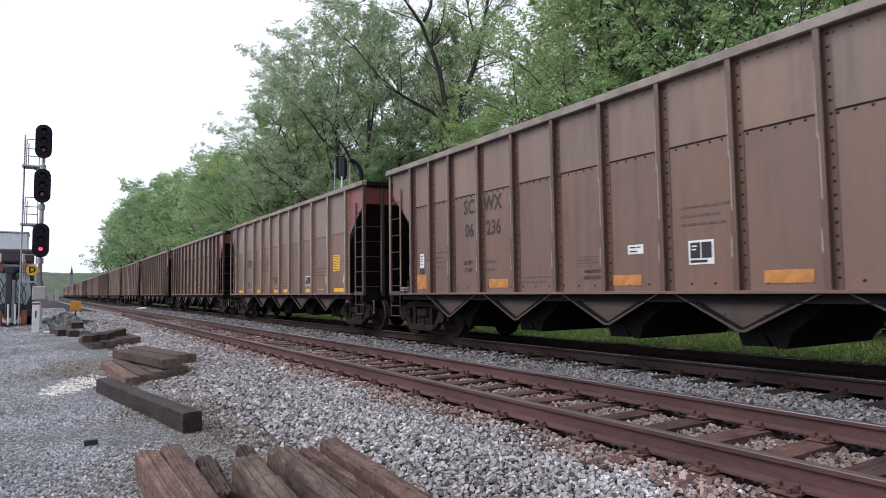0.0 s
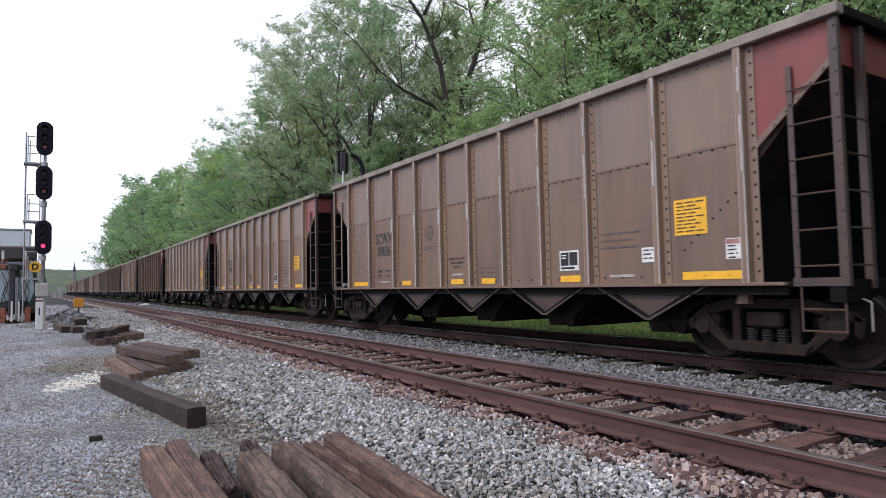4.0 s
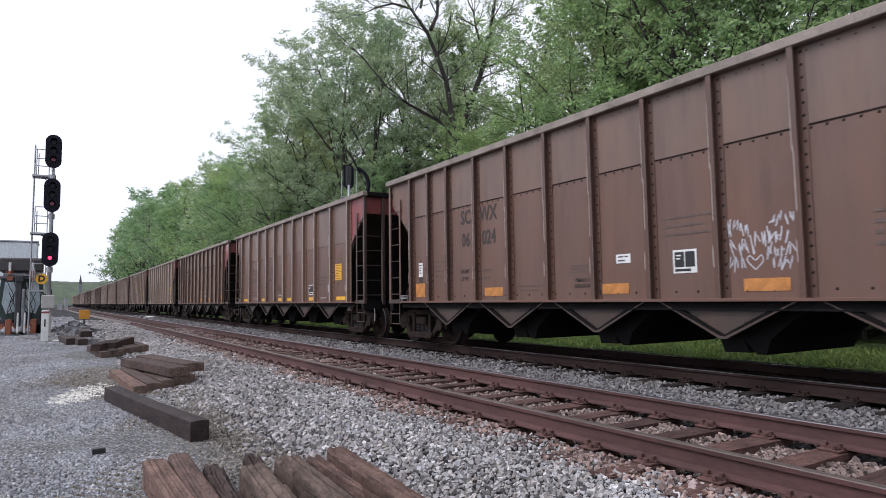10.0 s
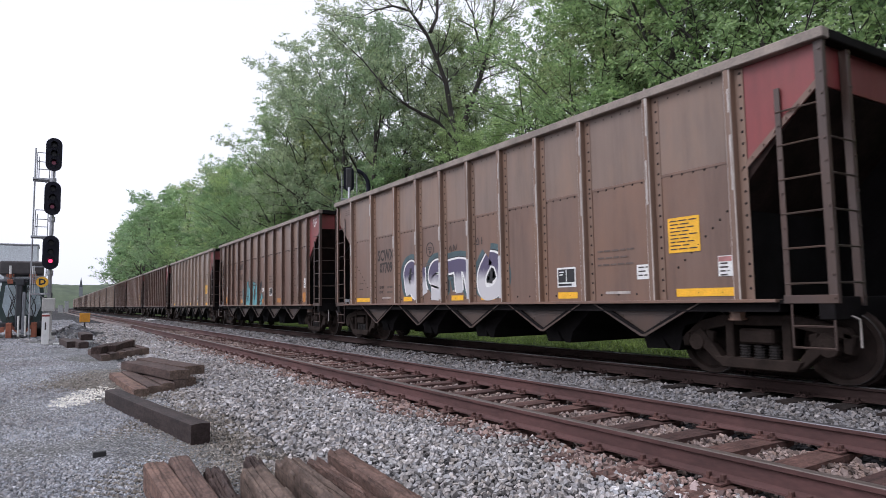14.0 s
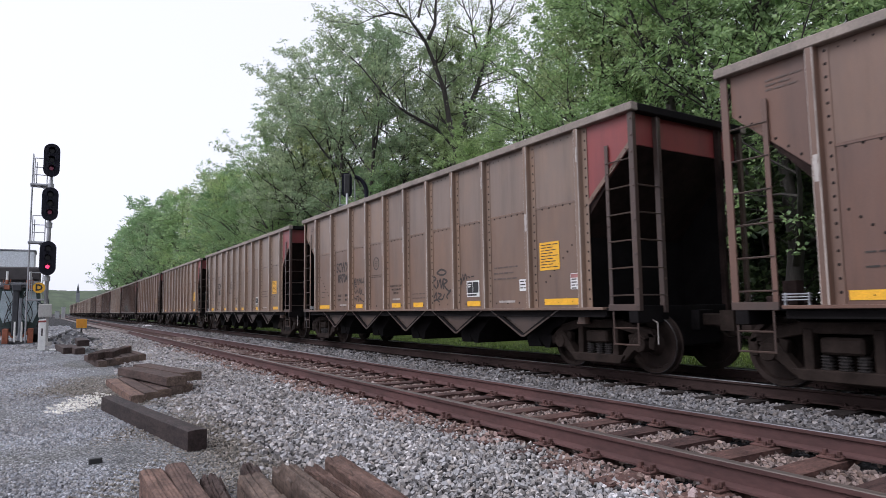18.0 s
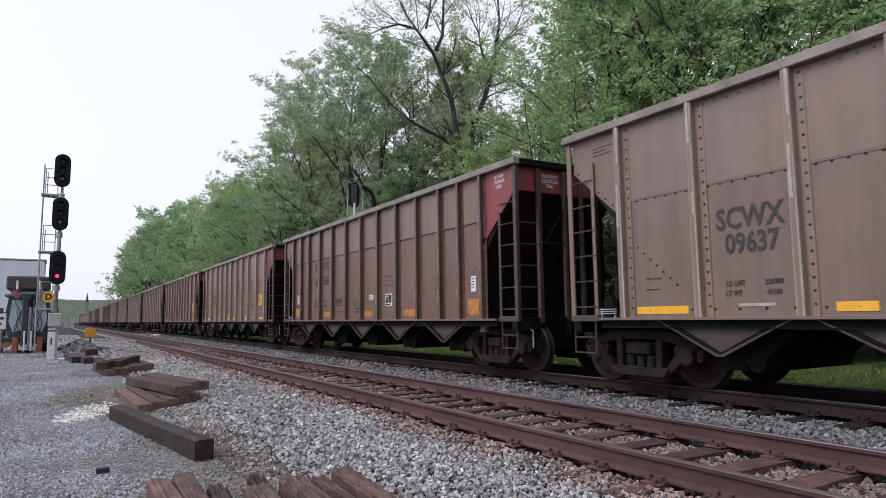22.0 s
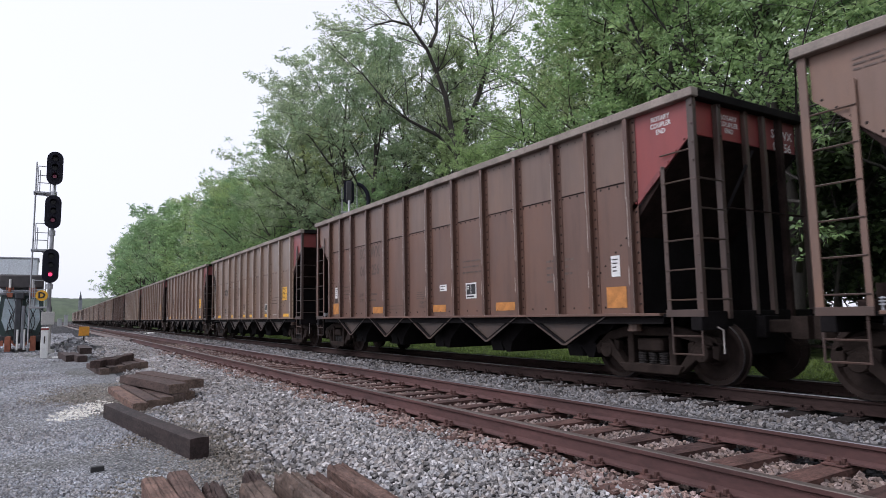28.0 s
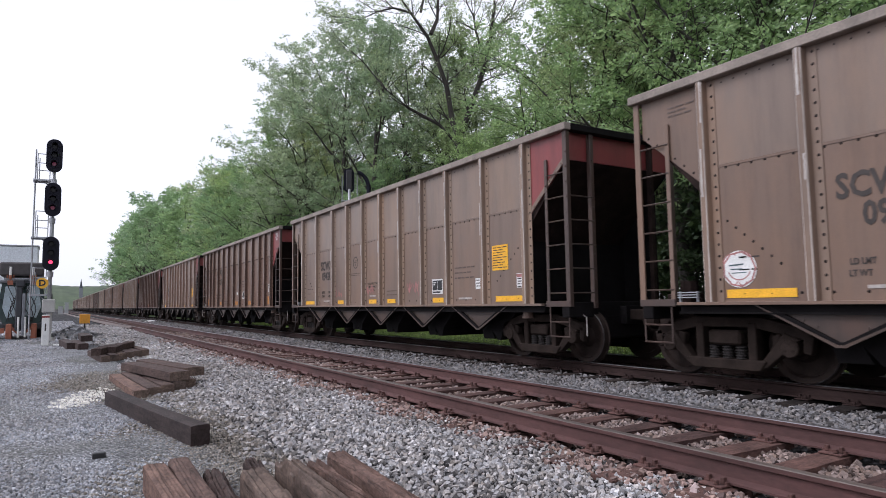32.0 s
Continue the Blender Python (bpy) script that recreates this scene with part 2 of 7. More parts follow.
# Gusset paint is darkened for the shade below the side sill.
DULL = car_paint("shaded_gusset_paint", (0.060, 0.041, 0.034), 0.5)
RED = car_paint("red_paint", (0.20, 0.042, 0.042), 0.45)
BARE = plain("scuffed_metal", (0.42, 0.38, 0.35), 0.5, 0.3, 0.3, 12, (1, 1, 0.2))
# Bright edges of the stake faces: wear and a painted highlight.
WORN_GLINT = plain("worn_glint_edge", (0.46, 0.40, 0.36), 0.5, 0.1, 0.45, 3, (1, 1, 0.3))
RIM = plain("dusty_rim", (0.235, 0.195, 0.165), 0.6, 0.1, 0.3, 5)
# Sooty black that also paints in the shade under and inside the cars.
SOOT_SHADE = plain("sooty_shaded_steel", (0.009, 0.0078, 0.0082), 0.75, 0.0, 0.4, 4, gloss=0.08)
# Dark brown that paints in shade on end sheets, far posts and seams.
SHADE_BROWN = plain("shaded_dusty_brown", (0.026, 0.017, 0.015), 0.8, 0.0, 0.4, 5, gloss=0.08)
TRUCK = plain("truck_casting", (0.027, 0.0195, 0.0165), 0.75, 0.1, 0.4, 7, gloss=0.08)
WHEEL = plain("wheel_steel", (0.026, 0.0185, 0.016), 0.65, 0.0, 0.35, 10, gloss=0.08)
TREAD = plain("polished_tread", (0.13, 0.12, 0.12), 0.4, 0.7, 0.1, 10)
COIL = plain("spring_steel", (0.021, 0.017, 0.016), 0.6, 0.2, 0.3, 9)
RIVET = plain("rivet_paint", (0.028, 0.022, 0.020), 0.7, gloss=0.08)
YELLOW = plain("reflective_yellow", (0.80, 0.42, 0.02), 0.45, 0, 0.12, 10)
ORANGE = plain("faded_orange", (0.46, 0.19, 0.045), 0.6, 0, 0.3, 12)
WHITE = plain("white_decal", (0.72, 0.72, 0.70), 0.5, 0, 0.1, 10)
BLACK = plain("black_paint", (0.015, 0.015, 0.016), 0.5, 0, 0.2, 8)
MARK = plain("stencil_black", (0.045, 0.036, 0.032), 0.7, 0, 0.25, 14)
FAINT = plain("faded_stencil", (0.118, 0.086, 0.072), 0.75, 0, 0.3, 20)
TEAL = plain("teal_spray", (0.12, 0.33, 0.36), 0.6, 0, 0.3, 6)
FADE = fade_mat("violet_to_silver_spray", (0.085, 0.070, 0.125), (0.50, 0.49, 0.50), 1.50, 1.72)
SKY_SPRAY = plain("dark_teal_spray", (0.06, 0.10, 0.11), 0.6, 0, 0.3, 6)
SILVER = plain("silver_spray", (0.50, 0.50, 0.53), 0.55, 0.0, 0.25, 6)
PINK = plain("pink_spray", (0.36, 0.16, 0.15), 0.65, 0, 0.3, 8)
# Far rails and ties: coal-dusted, and darkened for the shade under the train.
SHADED_RAIL = plain("coal_dusted_shaded_rail", (0.036, 0.023, 0.021), 0.85, 0.0, 0.35, 6, (1, 0.3, 1), gloss=0.1)
SHADED_TIE = wood_mat("coal_dusted_tie", (0.026, 0.020, 0.018))
RUST = plain("rusty_rail", (0.078, 0.035, 0.032), 0.8, 0.0, 0.35, 6, (1, 0.3, 1))
HEAD = plain("rail_head", (0.10, 0.08, 0.07), 0.5, 0.3, 0.25, 6, (1, 0.1, 1))
SHINY = plain("worn_rail_head", (0.50, 0.50, 0.52), 0.28, 0.9, 0.15, 6, (1, 0.1, 1))
DULL_HEAD = plain("dull_rail_head", (0.20, 0.19, 0.20), 0.36, 0.75, 0.3, 6, (1, 0.1, 1))
PLATE = plain("rusty_plate", (0.092, 0.042, 0.035), 0.85, 0.0, 0.4, 12)
TIE = wood_mat("old_tie_wood", (0.085, 0.049, 0.043))
TIE_DARK = wood_mat("dark_old_tie", (0.068, 0.047, 0.042), 0.45)
TIE_NEW = wood_mat("creosoted_tie", (0.046, 0.033, 0.031), 0.6, 0.72, 0.22)
TIE_BROWN = wood_mat("brown_tie", (0.120, 0.077, 0.064), 0.7)
TIE_END = wood_mat("sawn_tie_end", (0.125, 0.095, 0.080), 0.5)
TIE_GREY = wood_mat("weathered_split_tie", (0.108, 0.080, 0.067), 0.85)
STONE = stone_mat("grey_ballast", (0.070, 0.067, 0.067), (0.68, 0.665, 0.66))
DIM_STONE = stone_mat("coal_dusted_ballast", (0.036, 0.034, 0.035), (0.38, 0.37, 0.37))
PEBBLE = stone_mat("gravel_pebbles", (0.17, 0.178, 0.192), (0.62, 0.64, 0.675))
TAN = stone_mat("tan_gravel", (0.10, 0.091, 0.078), (0.43, 0.40, 0.355))
DUSTY = stone_mat("rusty_ballast", (0.045, 0.031, 0.029), (0.46, 0.385, 0.365), 0.06)
RUSTY = stone_mat("iron_stained_stone", (0.075, 0.046, 0.042), (0.43, 0.335, 0.315), 0.07)
# The ballast bed is near black, painting the shade in gaps between stones.
BED = ground_mat("ballast_bed", (0.014, 0.014, 0.016), (0.11, 0.11, 0.115), 26)
ROAD = ground_mat("fine_gravel", (0.11, 0.114, 0.122), (0.44, 0.45, 0.47), 62, (0.70, 0.67, 0.60), 0.012)
# Coal-dark bed with the shade of the train painted in.
COAL_SHADE_BED = ground_mat("coal_and_shade_ballast", (0.012, 0.012, 0.013), (0.06, 0.06, 0.06), 24)
TURF = ground_mat("grass_ground", (0.045, 0.070, 0.022), (0.125, 0.175, 0.055), 9)
GRASS = leaf_mat("grass_blades", (0.11, 0.16, 0.042), (0.27, 0.35, 0.10), 0.35)
LEAF = [leaf_mat("fresh_leaves", (0.244, 0.350, 0.172), (0.501, 0.629, 0.324), 0.45), leaf_mat("olive_leaves", (0.292, 0.352, 0.238), (0.518, 0.598, 0.397), 0.5),
        leaf_mat("deep_leaves", (0.201, 0.314, 0.172), (0.421, 0.564, 0.311), 0.45), leaf_mat("yellow_green_leaves", (0.281, 0.326, 0.171), (0.562, 0.630, 0.342), 0.5)]
# Undergrowth leaves are darkened to paint in the shade below the trees.
UNDERGROWTH = leaf_mat("shaded_shrub_leaves", (0.026, 0.046, 0.022), (0.10, 0.14, 0.062), 0.28)
BARK = plain("bark", (0.050, 0.043, 0.038), 0.9, 0, 0.4, 5, (1, 1, 0.3), 0.6, 0.02)
GALV = plain("galvanised_steel", (0.36, 0.37, 0.39), 0.45, 0.5, 0.15, 8)
CONCRETE = plain("concrete", (0.42, 0.41, 0.39), 0.9, 0, 0.15, 6)

# ---- building helpers ----
def box(bm, x0, x1, y0, y1, z0, z1, bevel=0.0):
    made = bmesh.ops.create_cube(bm, size=1.0)["verts"]
    for v in made:
        v.co = Vector(((x0 + x1) / 2 + v.co.x * (x1 - x0), (y0 + y1) / 2 + v.co.y * (y1 - y0), (z0 + z1) / 2 + v.co.z * (z1 - z0)))
    if bevel:
        edges = list({e for v in made for e in v.link_edges})
        bmesh.ops.bevel(bm, geom=edges, offset=bevel, segments=1, affect="EDGES")
    return made


def bar(bm, a, b, r, sides=6, r2=None):
    """A round bar from a to b."""
    a, b = Vector(a), Vector(b)
    d = b - a
    m = Matrix.Translation((a + b) / 2) @ d.to_track_quat("Z", "Y").to_matrix().to_4x4()
    bmesh.ops.create_cone(bm, cap_ends=True, segments=sides, radius1=r, radius2=r if r2 is None else r2, depth=d.length, matrix=m)


def prism(bm, outline, axis, lo, hi):
    """An outline of pairs, drawn out along an axis from lo to hi."""
    def at(p, v):
        q = list(p)
        q.insert(axis, v)
        return q
    front = [bm.verts.new(at(p, lo)) for p in outline]
    back = [bm.verts.new(at(p, hi)) for p in outline]
    bm.faces.new(front)
    bm.faces.new(back[::-1])
    for i in range(len(outline)):
        j = (i + 1) % len(outline)
        bm.faces.new((front[j], front[i], back[i], back[j]))
    bmesh.ops.recalc_face_normals(bm, faces=bm.faces[:])


MESHES = {}


def mesh_of(key, fill, material, smooth=False):
    """A mesh made once under its key."""
    key = (key, material.name)
    if key not in MESHES:
        bm = bmesh.new()
        fill(bm)
        me = bpy.data.meshes.new(key[0])
        bm.to_mesh(me)
        bm.free()
        me.materials.append(material)
        if smooth:
            me.polygons.foreach_set("use_smooth", [True] * len(me.polygons))
        MESHES[key] = me
    return MESHES[key]


def place(name, me, parent=None, at=(0, 0, 0), turn=(0, 0, 0), label="", kind=""):
    ob = new(name, me)
    ob.matrix_basis = pose(*at, *turn)
    if parent:
        ob.parent = parent
    return tagged(ob, label, kind=kind)


def part(name, fill, material, parent, label="", at=(0, 0, 0), turn=(0, 0, 0), key=None, smooth=False, kind=""):
    return place(name, mesh_of(key or name + str(len(MESHES)), fill, material, smooth), parent, at, turn, label, kind)


def thing(name, label, category, at=(0, 0, 0), turn=(0, 0, 0), group="", kind=""):
    ob = new(name)
    ob.empty_display_size = 0.2
    ob.matrix_basis = pose(*at, *turn)
    return tagged(ob, label, category, group, kind)


def raw_mesh(name, verts, faces, material, smooth=False):
    """A mesh from arrays: verts (n, 3) and faces (m, k)."""
    me = bpy.data.meshes.new(name)
    verts, faces = np.asarray(verts, np.float32), np.asarray(faces, np.int32)
    k = faces.shape[1]
    me.vertices.add(len(verts))
    me.vertices.foreach_set("co", verts.ravel())
    me.loops.add(faces.size)
    me.loops.foreach_set("vertex_index", faces.ravel())
    me.polygons.add(len(faces))
    me.polygons.foreach_set("loop_start", np.arange(0, faces.size, k, dtype=np.int32))
    me.polygons.foreach_set("loop_total", np.full(len(faces), k, np.int32))
    me.update(calc_edges=True)
    me.polygons.foreach_set("use_smooth", np.full(len(faces), smooth))
    me.materials.append(material)
    me.validate()
    return me


def text_mesh(words, size, material, align="CENTER", bold=0.0):
    key = ("text", words, size, bold, material.name)
    if key not in MESHES:
        cu = bpy.data.curves.new("lettering", "FONT")
        cu.body, cu.size, cu.align_x, cu.align_y = words, size, align, "CENTER"
        cu.extrude, cu.offset, cu.resolution_u = 0.001, bold, 2
        ob = bpy.data.objects.new("lettering", cu)
        me = bpy.data.meshes.new_from_object(ob)
        bpy.data.objects.remove(ob)
        me.materials.clear()
        me.materials.append(material)
        MESHES[key] = me
    return MESHES[key]


# ---- the line of the tracks: straight, then a wide curve to the right ----
BEND, RADIUS = 300.0, 620.0


def on_line(s, offset):
    """Place and heading of a point s metres along the line, offset metres to its right."""
    if s <= BEND:
        return offset, s, 0.0
    a = (s - BEND) / RADIUS
    return RADIUS - (RADIUS - offset) * math.cos(a), BEND + (RADIUS - offset) * math.sin(a), -math.degrees(a)


NEAR_TRACK, FAR_TRACK = 4.695, 8.88

# ---- ground ----
PROFILE = [(-1500, -0.4), (-60, -0.1), (-6, -0.06), (0.9, -0.06), (1.7, -0.085), (2.6, -0.15), (3.3, -0.19), (3.78, -0.192), (3.98, -0.232), (5.4, -0.234), (5.6, -0.200), (6.0, -0.205), (6.7, -0.27), (7.3, -0.25), (7.6, -0.235),
           (10.3, -0.24), (10.9, -0.31), (11.8, -0.37), (13.0, -0.36), (30, -0.2), (1500, -0.2)]


def ground_z(x):
    for (x0, z0), (x1, z1) in zip(PROFILE, PROFILE[1:]):
        if x <= x1:
            return z0 + (z1 - z0) * (x - x0) / (x1 - x0)
    return PROFILE[-1][1]


def ground():
    xs = [p[0] for p in PROFILE] + [x * 0.35 - 3 for x in range(45)]
    xs = sorted(set(round(x, 3) for x in xs))
    ys = [-1500, -200, -40] + [y * 0.5 for y in range(-12, 81)] + [44 + 4 * i for i in range(20)] + [140 + 20 * i for i in range(30)] + [1000, 3000]
    verts, mats = [], []
    for y in ys:
        for x in xs:
            wob = 0.0
            if -6 < y < 60 and -6 < x < 14:
                wob = 0.03 * noise.noise((x * 0.9, y * 0.9, 0)) + (0.02 * noise.noise((x * 3, y * 3, 5)) if 1.2 < x < 7.5 else 0)
            if 1.2 < x < 8.2:
                wob = wob * 0.35 - 0.014
            off = on_line(max(y, 0), 0)[0] if y > BEND and y < 900 and abs(x) < 40 else 0
            verts.append((x + off, y, ground_z(x) + wob))
    w = len(xs)
    faces = []
    for j in range(len(ys) - 1):
        for i in range(w - 1):
            faces.append((j * w + i, j * w + i + 1, (j + 1) * w + i + 1, (j + 1) * w + i))
            mid = (xs[i] + xs[i + 1]) / 2
            edge = 1.3 + 0.35 * noise.noise((0, ys[j] * 0.35, 3))
            # The near-black strip runs out to x 13 as the train's painted shade.
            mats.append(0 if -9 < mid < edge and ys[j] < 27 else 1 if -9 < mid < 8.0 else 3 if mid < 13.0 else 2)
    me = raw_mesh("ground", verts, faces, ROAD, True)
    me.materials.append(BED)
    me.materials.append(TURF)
    me.materials.append(COAL_SHADE_BED)
    me.polygons.foreach_set("material_index", mats)
    return tagged(new("ground", me), "grey gravel yard, ballast bed and grassy verge", "ground", kind="structure")


ground()


def stones(name, x_range, y_range, gap, grow, material, label, seed, layers=1, skip=None, lift=0.0, share=1.0, fat=0.90, fine=False):
    """Broken stones lying side by side over the ground in layers, one sheet of them; farther along the line they lie wider apart."""
    rng = np.random.default_rng(seed)
    px, pz = zip(*PROFILE)
    spots = []
    for layer in range(layers):
        y = y_range[0] + layer * gap * 0.5
        while y < (y_range[1] if layer == layers - 1 else min(11, y_range[1])):
            d = gap * (1 + grow * abs(y))
            k = int((x_range[1] - x_range[0]) / d)
            x = x_range[0] + (np.arange(k) + rng.uniform(0, 1)) * d + rng.uniform(-0.36, 0.36, k) * d
            yy = y + rng.uniform(-0.40, 0.40, k) * d
            sink = d * (rng.uniform(-0.36, 0.32, k) if layer == layers - 1 else rng.uniform(-0.75, -0.30, k))
            spots.append(np.stack([x, yy, sink, np.full(k, d)], -1))
            y += d * 0.86
    p = np.concatenate(spots)
    if share < 1:
        p = p[rng.uniform(0, 1, len(p)) < share]
    if skip:
        p = p[~skip(p[:, 0], p[:, 1])]
    k = len(p)
    ball = np.array([(-1, -1, -1), (1, -1, -1), (1, 1, -1), (-1, 1, -1), (-1, -1, 1), (1, -1, 1), (1, 1, 1), (-1, 1, 1)]) * 0.355
    if fine:
        ball = np.array([(1, 0, 0), (-1, 0, 0), (0, 1, 0), (0, -1, 0), (0, 0, 1), (0, 0, -1)]) * 0.56
    m = len(ball)
    v = ball[None] * rng.uniform(0.78, 1.12, (k, m, 1)) + rng.uniform(-0.10, 0.10, (k, m, 3))
    s = p[:, 3:4, None] * fat * rng.uniform(0.82, 1.3, (k, 1, 1)) * rng.uniform(0.72, 1.35, (k, 1, 3)) * np.array((1.05, 1.05, 0.72))
    v = v * s
    q = rng.normal(size=(k, 4)) * np.array((1.3, 0.75, 0.75, 1.3))
    q /= np.linalg.norm(q, axis=1, keepdims=True)
    a, b, c, d = q.T
    rot = np.stack([np.stack([1 - 2 * (c * c + d * d), 2 * (b * c - a * d), 2 * (b * d + a * c)], -1),
                    np.stack([2 * (b * c + a * d), 1 - 2 * (b * b + d * d), 2 * (c * d - a * b)], -1),
                    np.stack([2 * (b * d - a * c), 2 * (c * d + a * b), 1 - 2 * (b * b + c * c)], -1)], 1)
    v = np.einsum("kij,knj->kni", rot, v)
    v += np.stack([p[:, 0], p[:, 1], np.interp(p[:, 0], px, pz) + lift + p[:, 2]], -1)[:, None]
    f = np.array([(0, 3, 2, 1), (4, 5, 6, 7), (0, 1, 5, 4), (1, 2, 6, 5), (2, 3, 7, 6), (3, 0, 4, 7)])
    if fine:
        f = np.array([(0, 2, 4), (2, 1, 4), (1, 3, 4), (3, 0, 4), (2, 0, 5), (1, 2, 5), (3, 1, 5), (0, 3, 5)])
    faces = (f[None] + (np.arange(k) * m)[:, None, None]).reshape(-1, f.shape[1])
    return tagged(new(name, raw_mesh(name, v.reshape(-1, 3), faces, material)), label, "ballast", kind="stuff")


TIE_STEP, TIE_START = 0.568, 2.776


def on_tie(x, y):
    ph = np.mod(y - TIE_START + TIE_STEP / 2, TIE_STEP) - TIE_STEP / 2
    near = (np.abs(x - NEAR_TRACK) < 0.92) & (np.abs(ph) < 0.115)
    rails = (np.abs(x - 3.94) < 0.095) | (np.abs(x - 5.45) < 0.095) | (np.abs(x - 8.125) < 0.12)
    return near | rails


def rusted(x, y):
    """Where iron dust has stained the shoulder: a ragged strip along the rail."""
    return x > 3.50 + 0.13 * np.sin(y * 1.7) + 0.12 * np.sin(y * 4.3 + 1) + 0.10 * np.sin(x * 40 + y * 23)


def off_heap(x, y):
    return ((x - 0.25 - 0.28 * (y - 8.9)) / 0.26) ** 2 + ((y - 9.3) / 0.85) ** 2 + 0.5 * np.sin(x * 31 + y * 17) > 1


stones("ballast_stones", (1.0, 3.85), (-9, 50), 0.0315, 0.066, STONE, "light grey crushed stone ballast shoulder", 1, share=0.9, skip=lambda x, y: on_tie(x, y) | (x < 1.42 + 0.15 * np.sin(y * 1.3) + 0.22 * np.sin(x * 77 + y * 41)) | (rusted(x, y) & (np.sin(x * 91 + y * 57) > 0.2)))
stones("rusty_stones", (2.95, 3.87), (-9, 26), 0.039, 0.058, RUSTY, "rust-stained stones along the rail", 8, skip=lambda x, y: on_tie(x, y) | ~rusted(x, y), lift=0.012, share=0.7)
stones("ballast_stones", (3.95, 5.44), (-9, 34), 0.036, 0.065, DUSTY, "rust-stained ballast between the ties", 3, skip=on_tie, lift=0.014)
stones("rusty_stones", (5.46, 6.0), (-9, 26), 0.042, 0.060, DUSTY, "rust-stained stones along the rail", 9, skip=on_tie, lift=0.012)
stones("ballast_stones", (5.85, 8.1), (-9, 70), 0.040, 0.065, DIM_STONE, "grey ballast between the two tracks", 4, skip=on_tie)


def among_ties(x, y):
    """The tan, dusty strip between the yard road and the ballast."""
    return x > 0.75 - 0.06 * (y - 4) + 0.35 * np.sin(y * 0.9 + 1) + 0.2 * np.sin(y * 2.7) + 0.3 * np.sin(x * 53 + y * 37)


stones("gravel_pebbles", (-2.6, 1.35), (2.4, 26), 0.0165, 0.065, PEBBLE, "fine grey gravel of the yard road", 6, skip=among_ties, fine=True)
stones("yard_gravel", (-3.2, 1.5), (26, 62), 0.028, 0.065, PEBBLE, "grey gravel farther along the yard", 14, share=0.85, fine=True)
stones("tan_gravel", (-0.4, 1.6), (2.4, 13), 0.018, 0.065, TAN, "tan dusty gravel among the loose ties", 10, skip=lambda x, y: ~among_ties(x, y), fine=True)
stones("spilled_stone_chips", (0.0, 0.85), (8.4, 10.4), 0.03, 0.0, plain("pale_chips", (0.74, 0.71, 0.65), 0.9), "pale spilled stone chips", 7, layers=1, skip=off_heap, share=0.95)


# ---- tracks ----
def rail_mesh(name, offset, head, side, lift, y0=-30.0):
    shape = [(-0.07, -0.17), (0.07, -0.17), (0.07, -0.155), (0.012, -0.135), (0.010, -0.045), (0.034, -0.035), (0.036, -0.006), (0.030, 0.0),
             (-0.030, 0.0), (-0.036, -0.006), (-0.034, -0.035), (-0.010, -0.045), (-0.012, -0.135), (-0.07, -0.155)]
    ss = [y0, 0, 40, 150, BEND] + [BEND + 10 * i for i in range(1, 23)]
    verts, faces, mats = [], [], []
    for s in ss:
        x, y, a = on_line(s, offset)
        for dx, dz in shape:
            verts.append((x + dx * math.cos(radians(a)), y + dx * math.sin(radians(a)), dz + lift))
    k = len(shape)
    for j in range(len(ss) - 1):
        for i in range(k):
            faces.append((j * k + i, j * k + (i + 1) % k, (j + 1) * k + (i + 1) % k, (j + 1) * k + i))
            mats.append(1 if i in (6, 7, 8) else 0)
    me = raw_mesh(name, verts, faces, side)
    me.materials.append(head)
    me.polygons.foreach_set("material_index", mats)
    return me


def track(label, centre, heads, ties, plates, seed, steel, timber_mat, iron, lift=0.0):
    t = thing("railway_track", label, "railway track", kind="structure")
    for side, head in zip((-0.755, 0.755), heads):
        place("rail", rail_mesh("rail", centre + side, head, steel, lift), t)
    rng = random.Random(seed)
    wood = [mesh_of("tie%d" % i, lambda bm: worn_beam(bm, 2.59, 0.23, 0.18, i + 50, 0, 0.006), timber_mat) for i in range(4)]
    plate = mesh_of("tie_plate", tie_plate, iron)
    for i in range(ties):
        y = TIE_START - 22 * TIE_STEP + i * TIE_STEP
        x, yy, a = on_line(y, centre)
        z = lift - 0.277 - rng.uniform(0, 0.014)
        place("tie", rng.choice(wood), t, (x + rng.uniform(-0.05, 0.05), yy, z), (0, 0, 90 + rng.uniform(-1.2, 1.2)))
        if i < plates:
            for side in (-0.755, 0.755):
                place("tie_plate", plate, t, (x + side, yy, lift - 0.178))
    return t


def tie_plate(bm):
    """A tie plate with its shoulders, spikes and clips."""
    box(bm, -0.165, 0.165, -0.09, 0.09, -0.006, 0.008, 0.003)
    for sx in (-1, 1):
        box(bm, sx * 0.075, sx * 0.098, -0.09, 0.09, 0.008, 0.026)
        for y in (-0.055, 0.055):
            box(bm, sx * 0.085 - 0.02, sx * 0.085 + 0.02, y - 0.014, y + 0.014, 0.01, 0.055, 0.004)
        box(bm, sx * 0.138 - 0.014, sx * 0.138 + 0.014, -0.05, -0.022, 0.008, 0.042, 0.004)


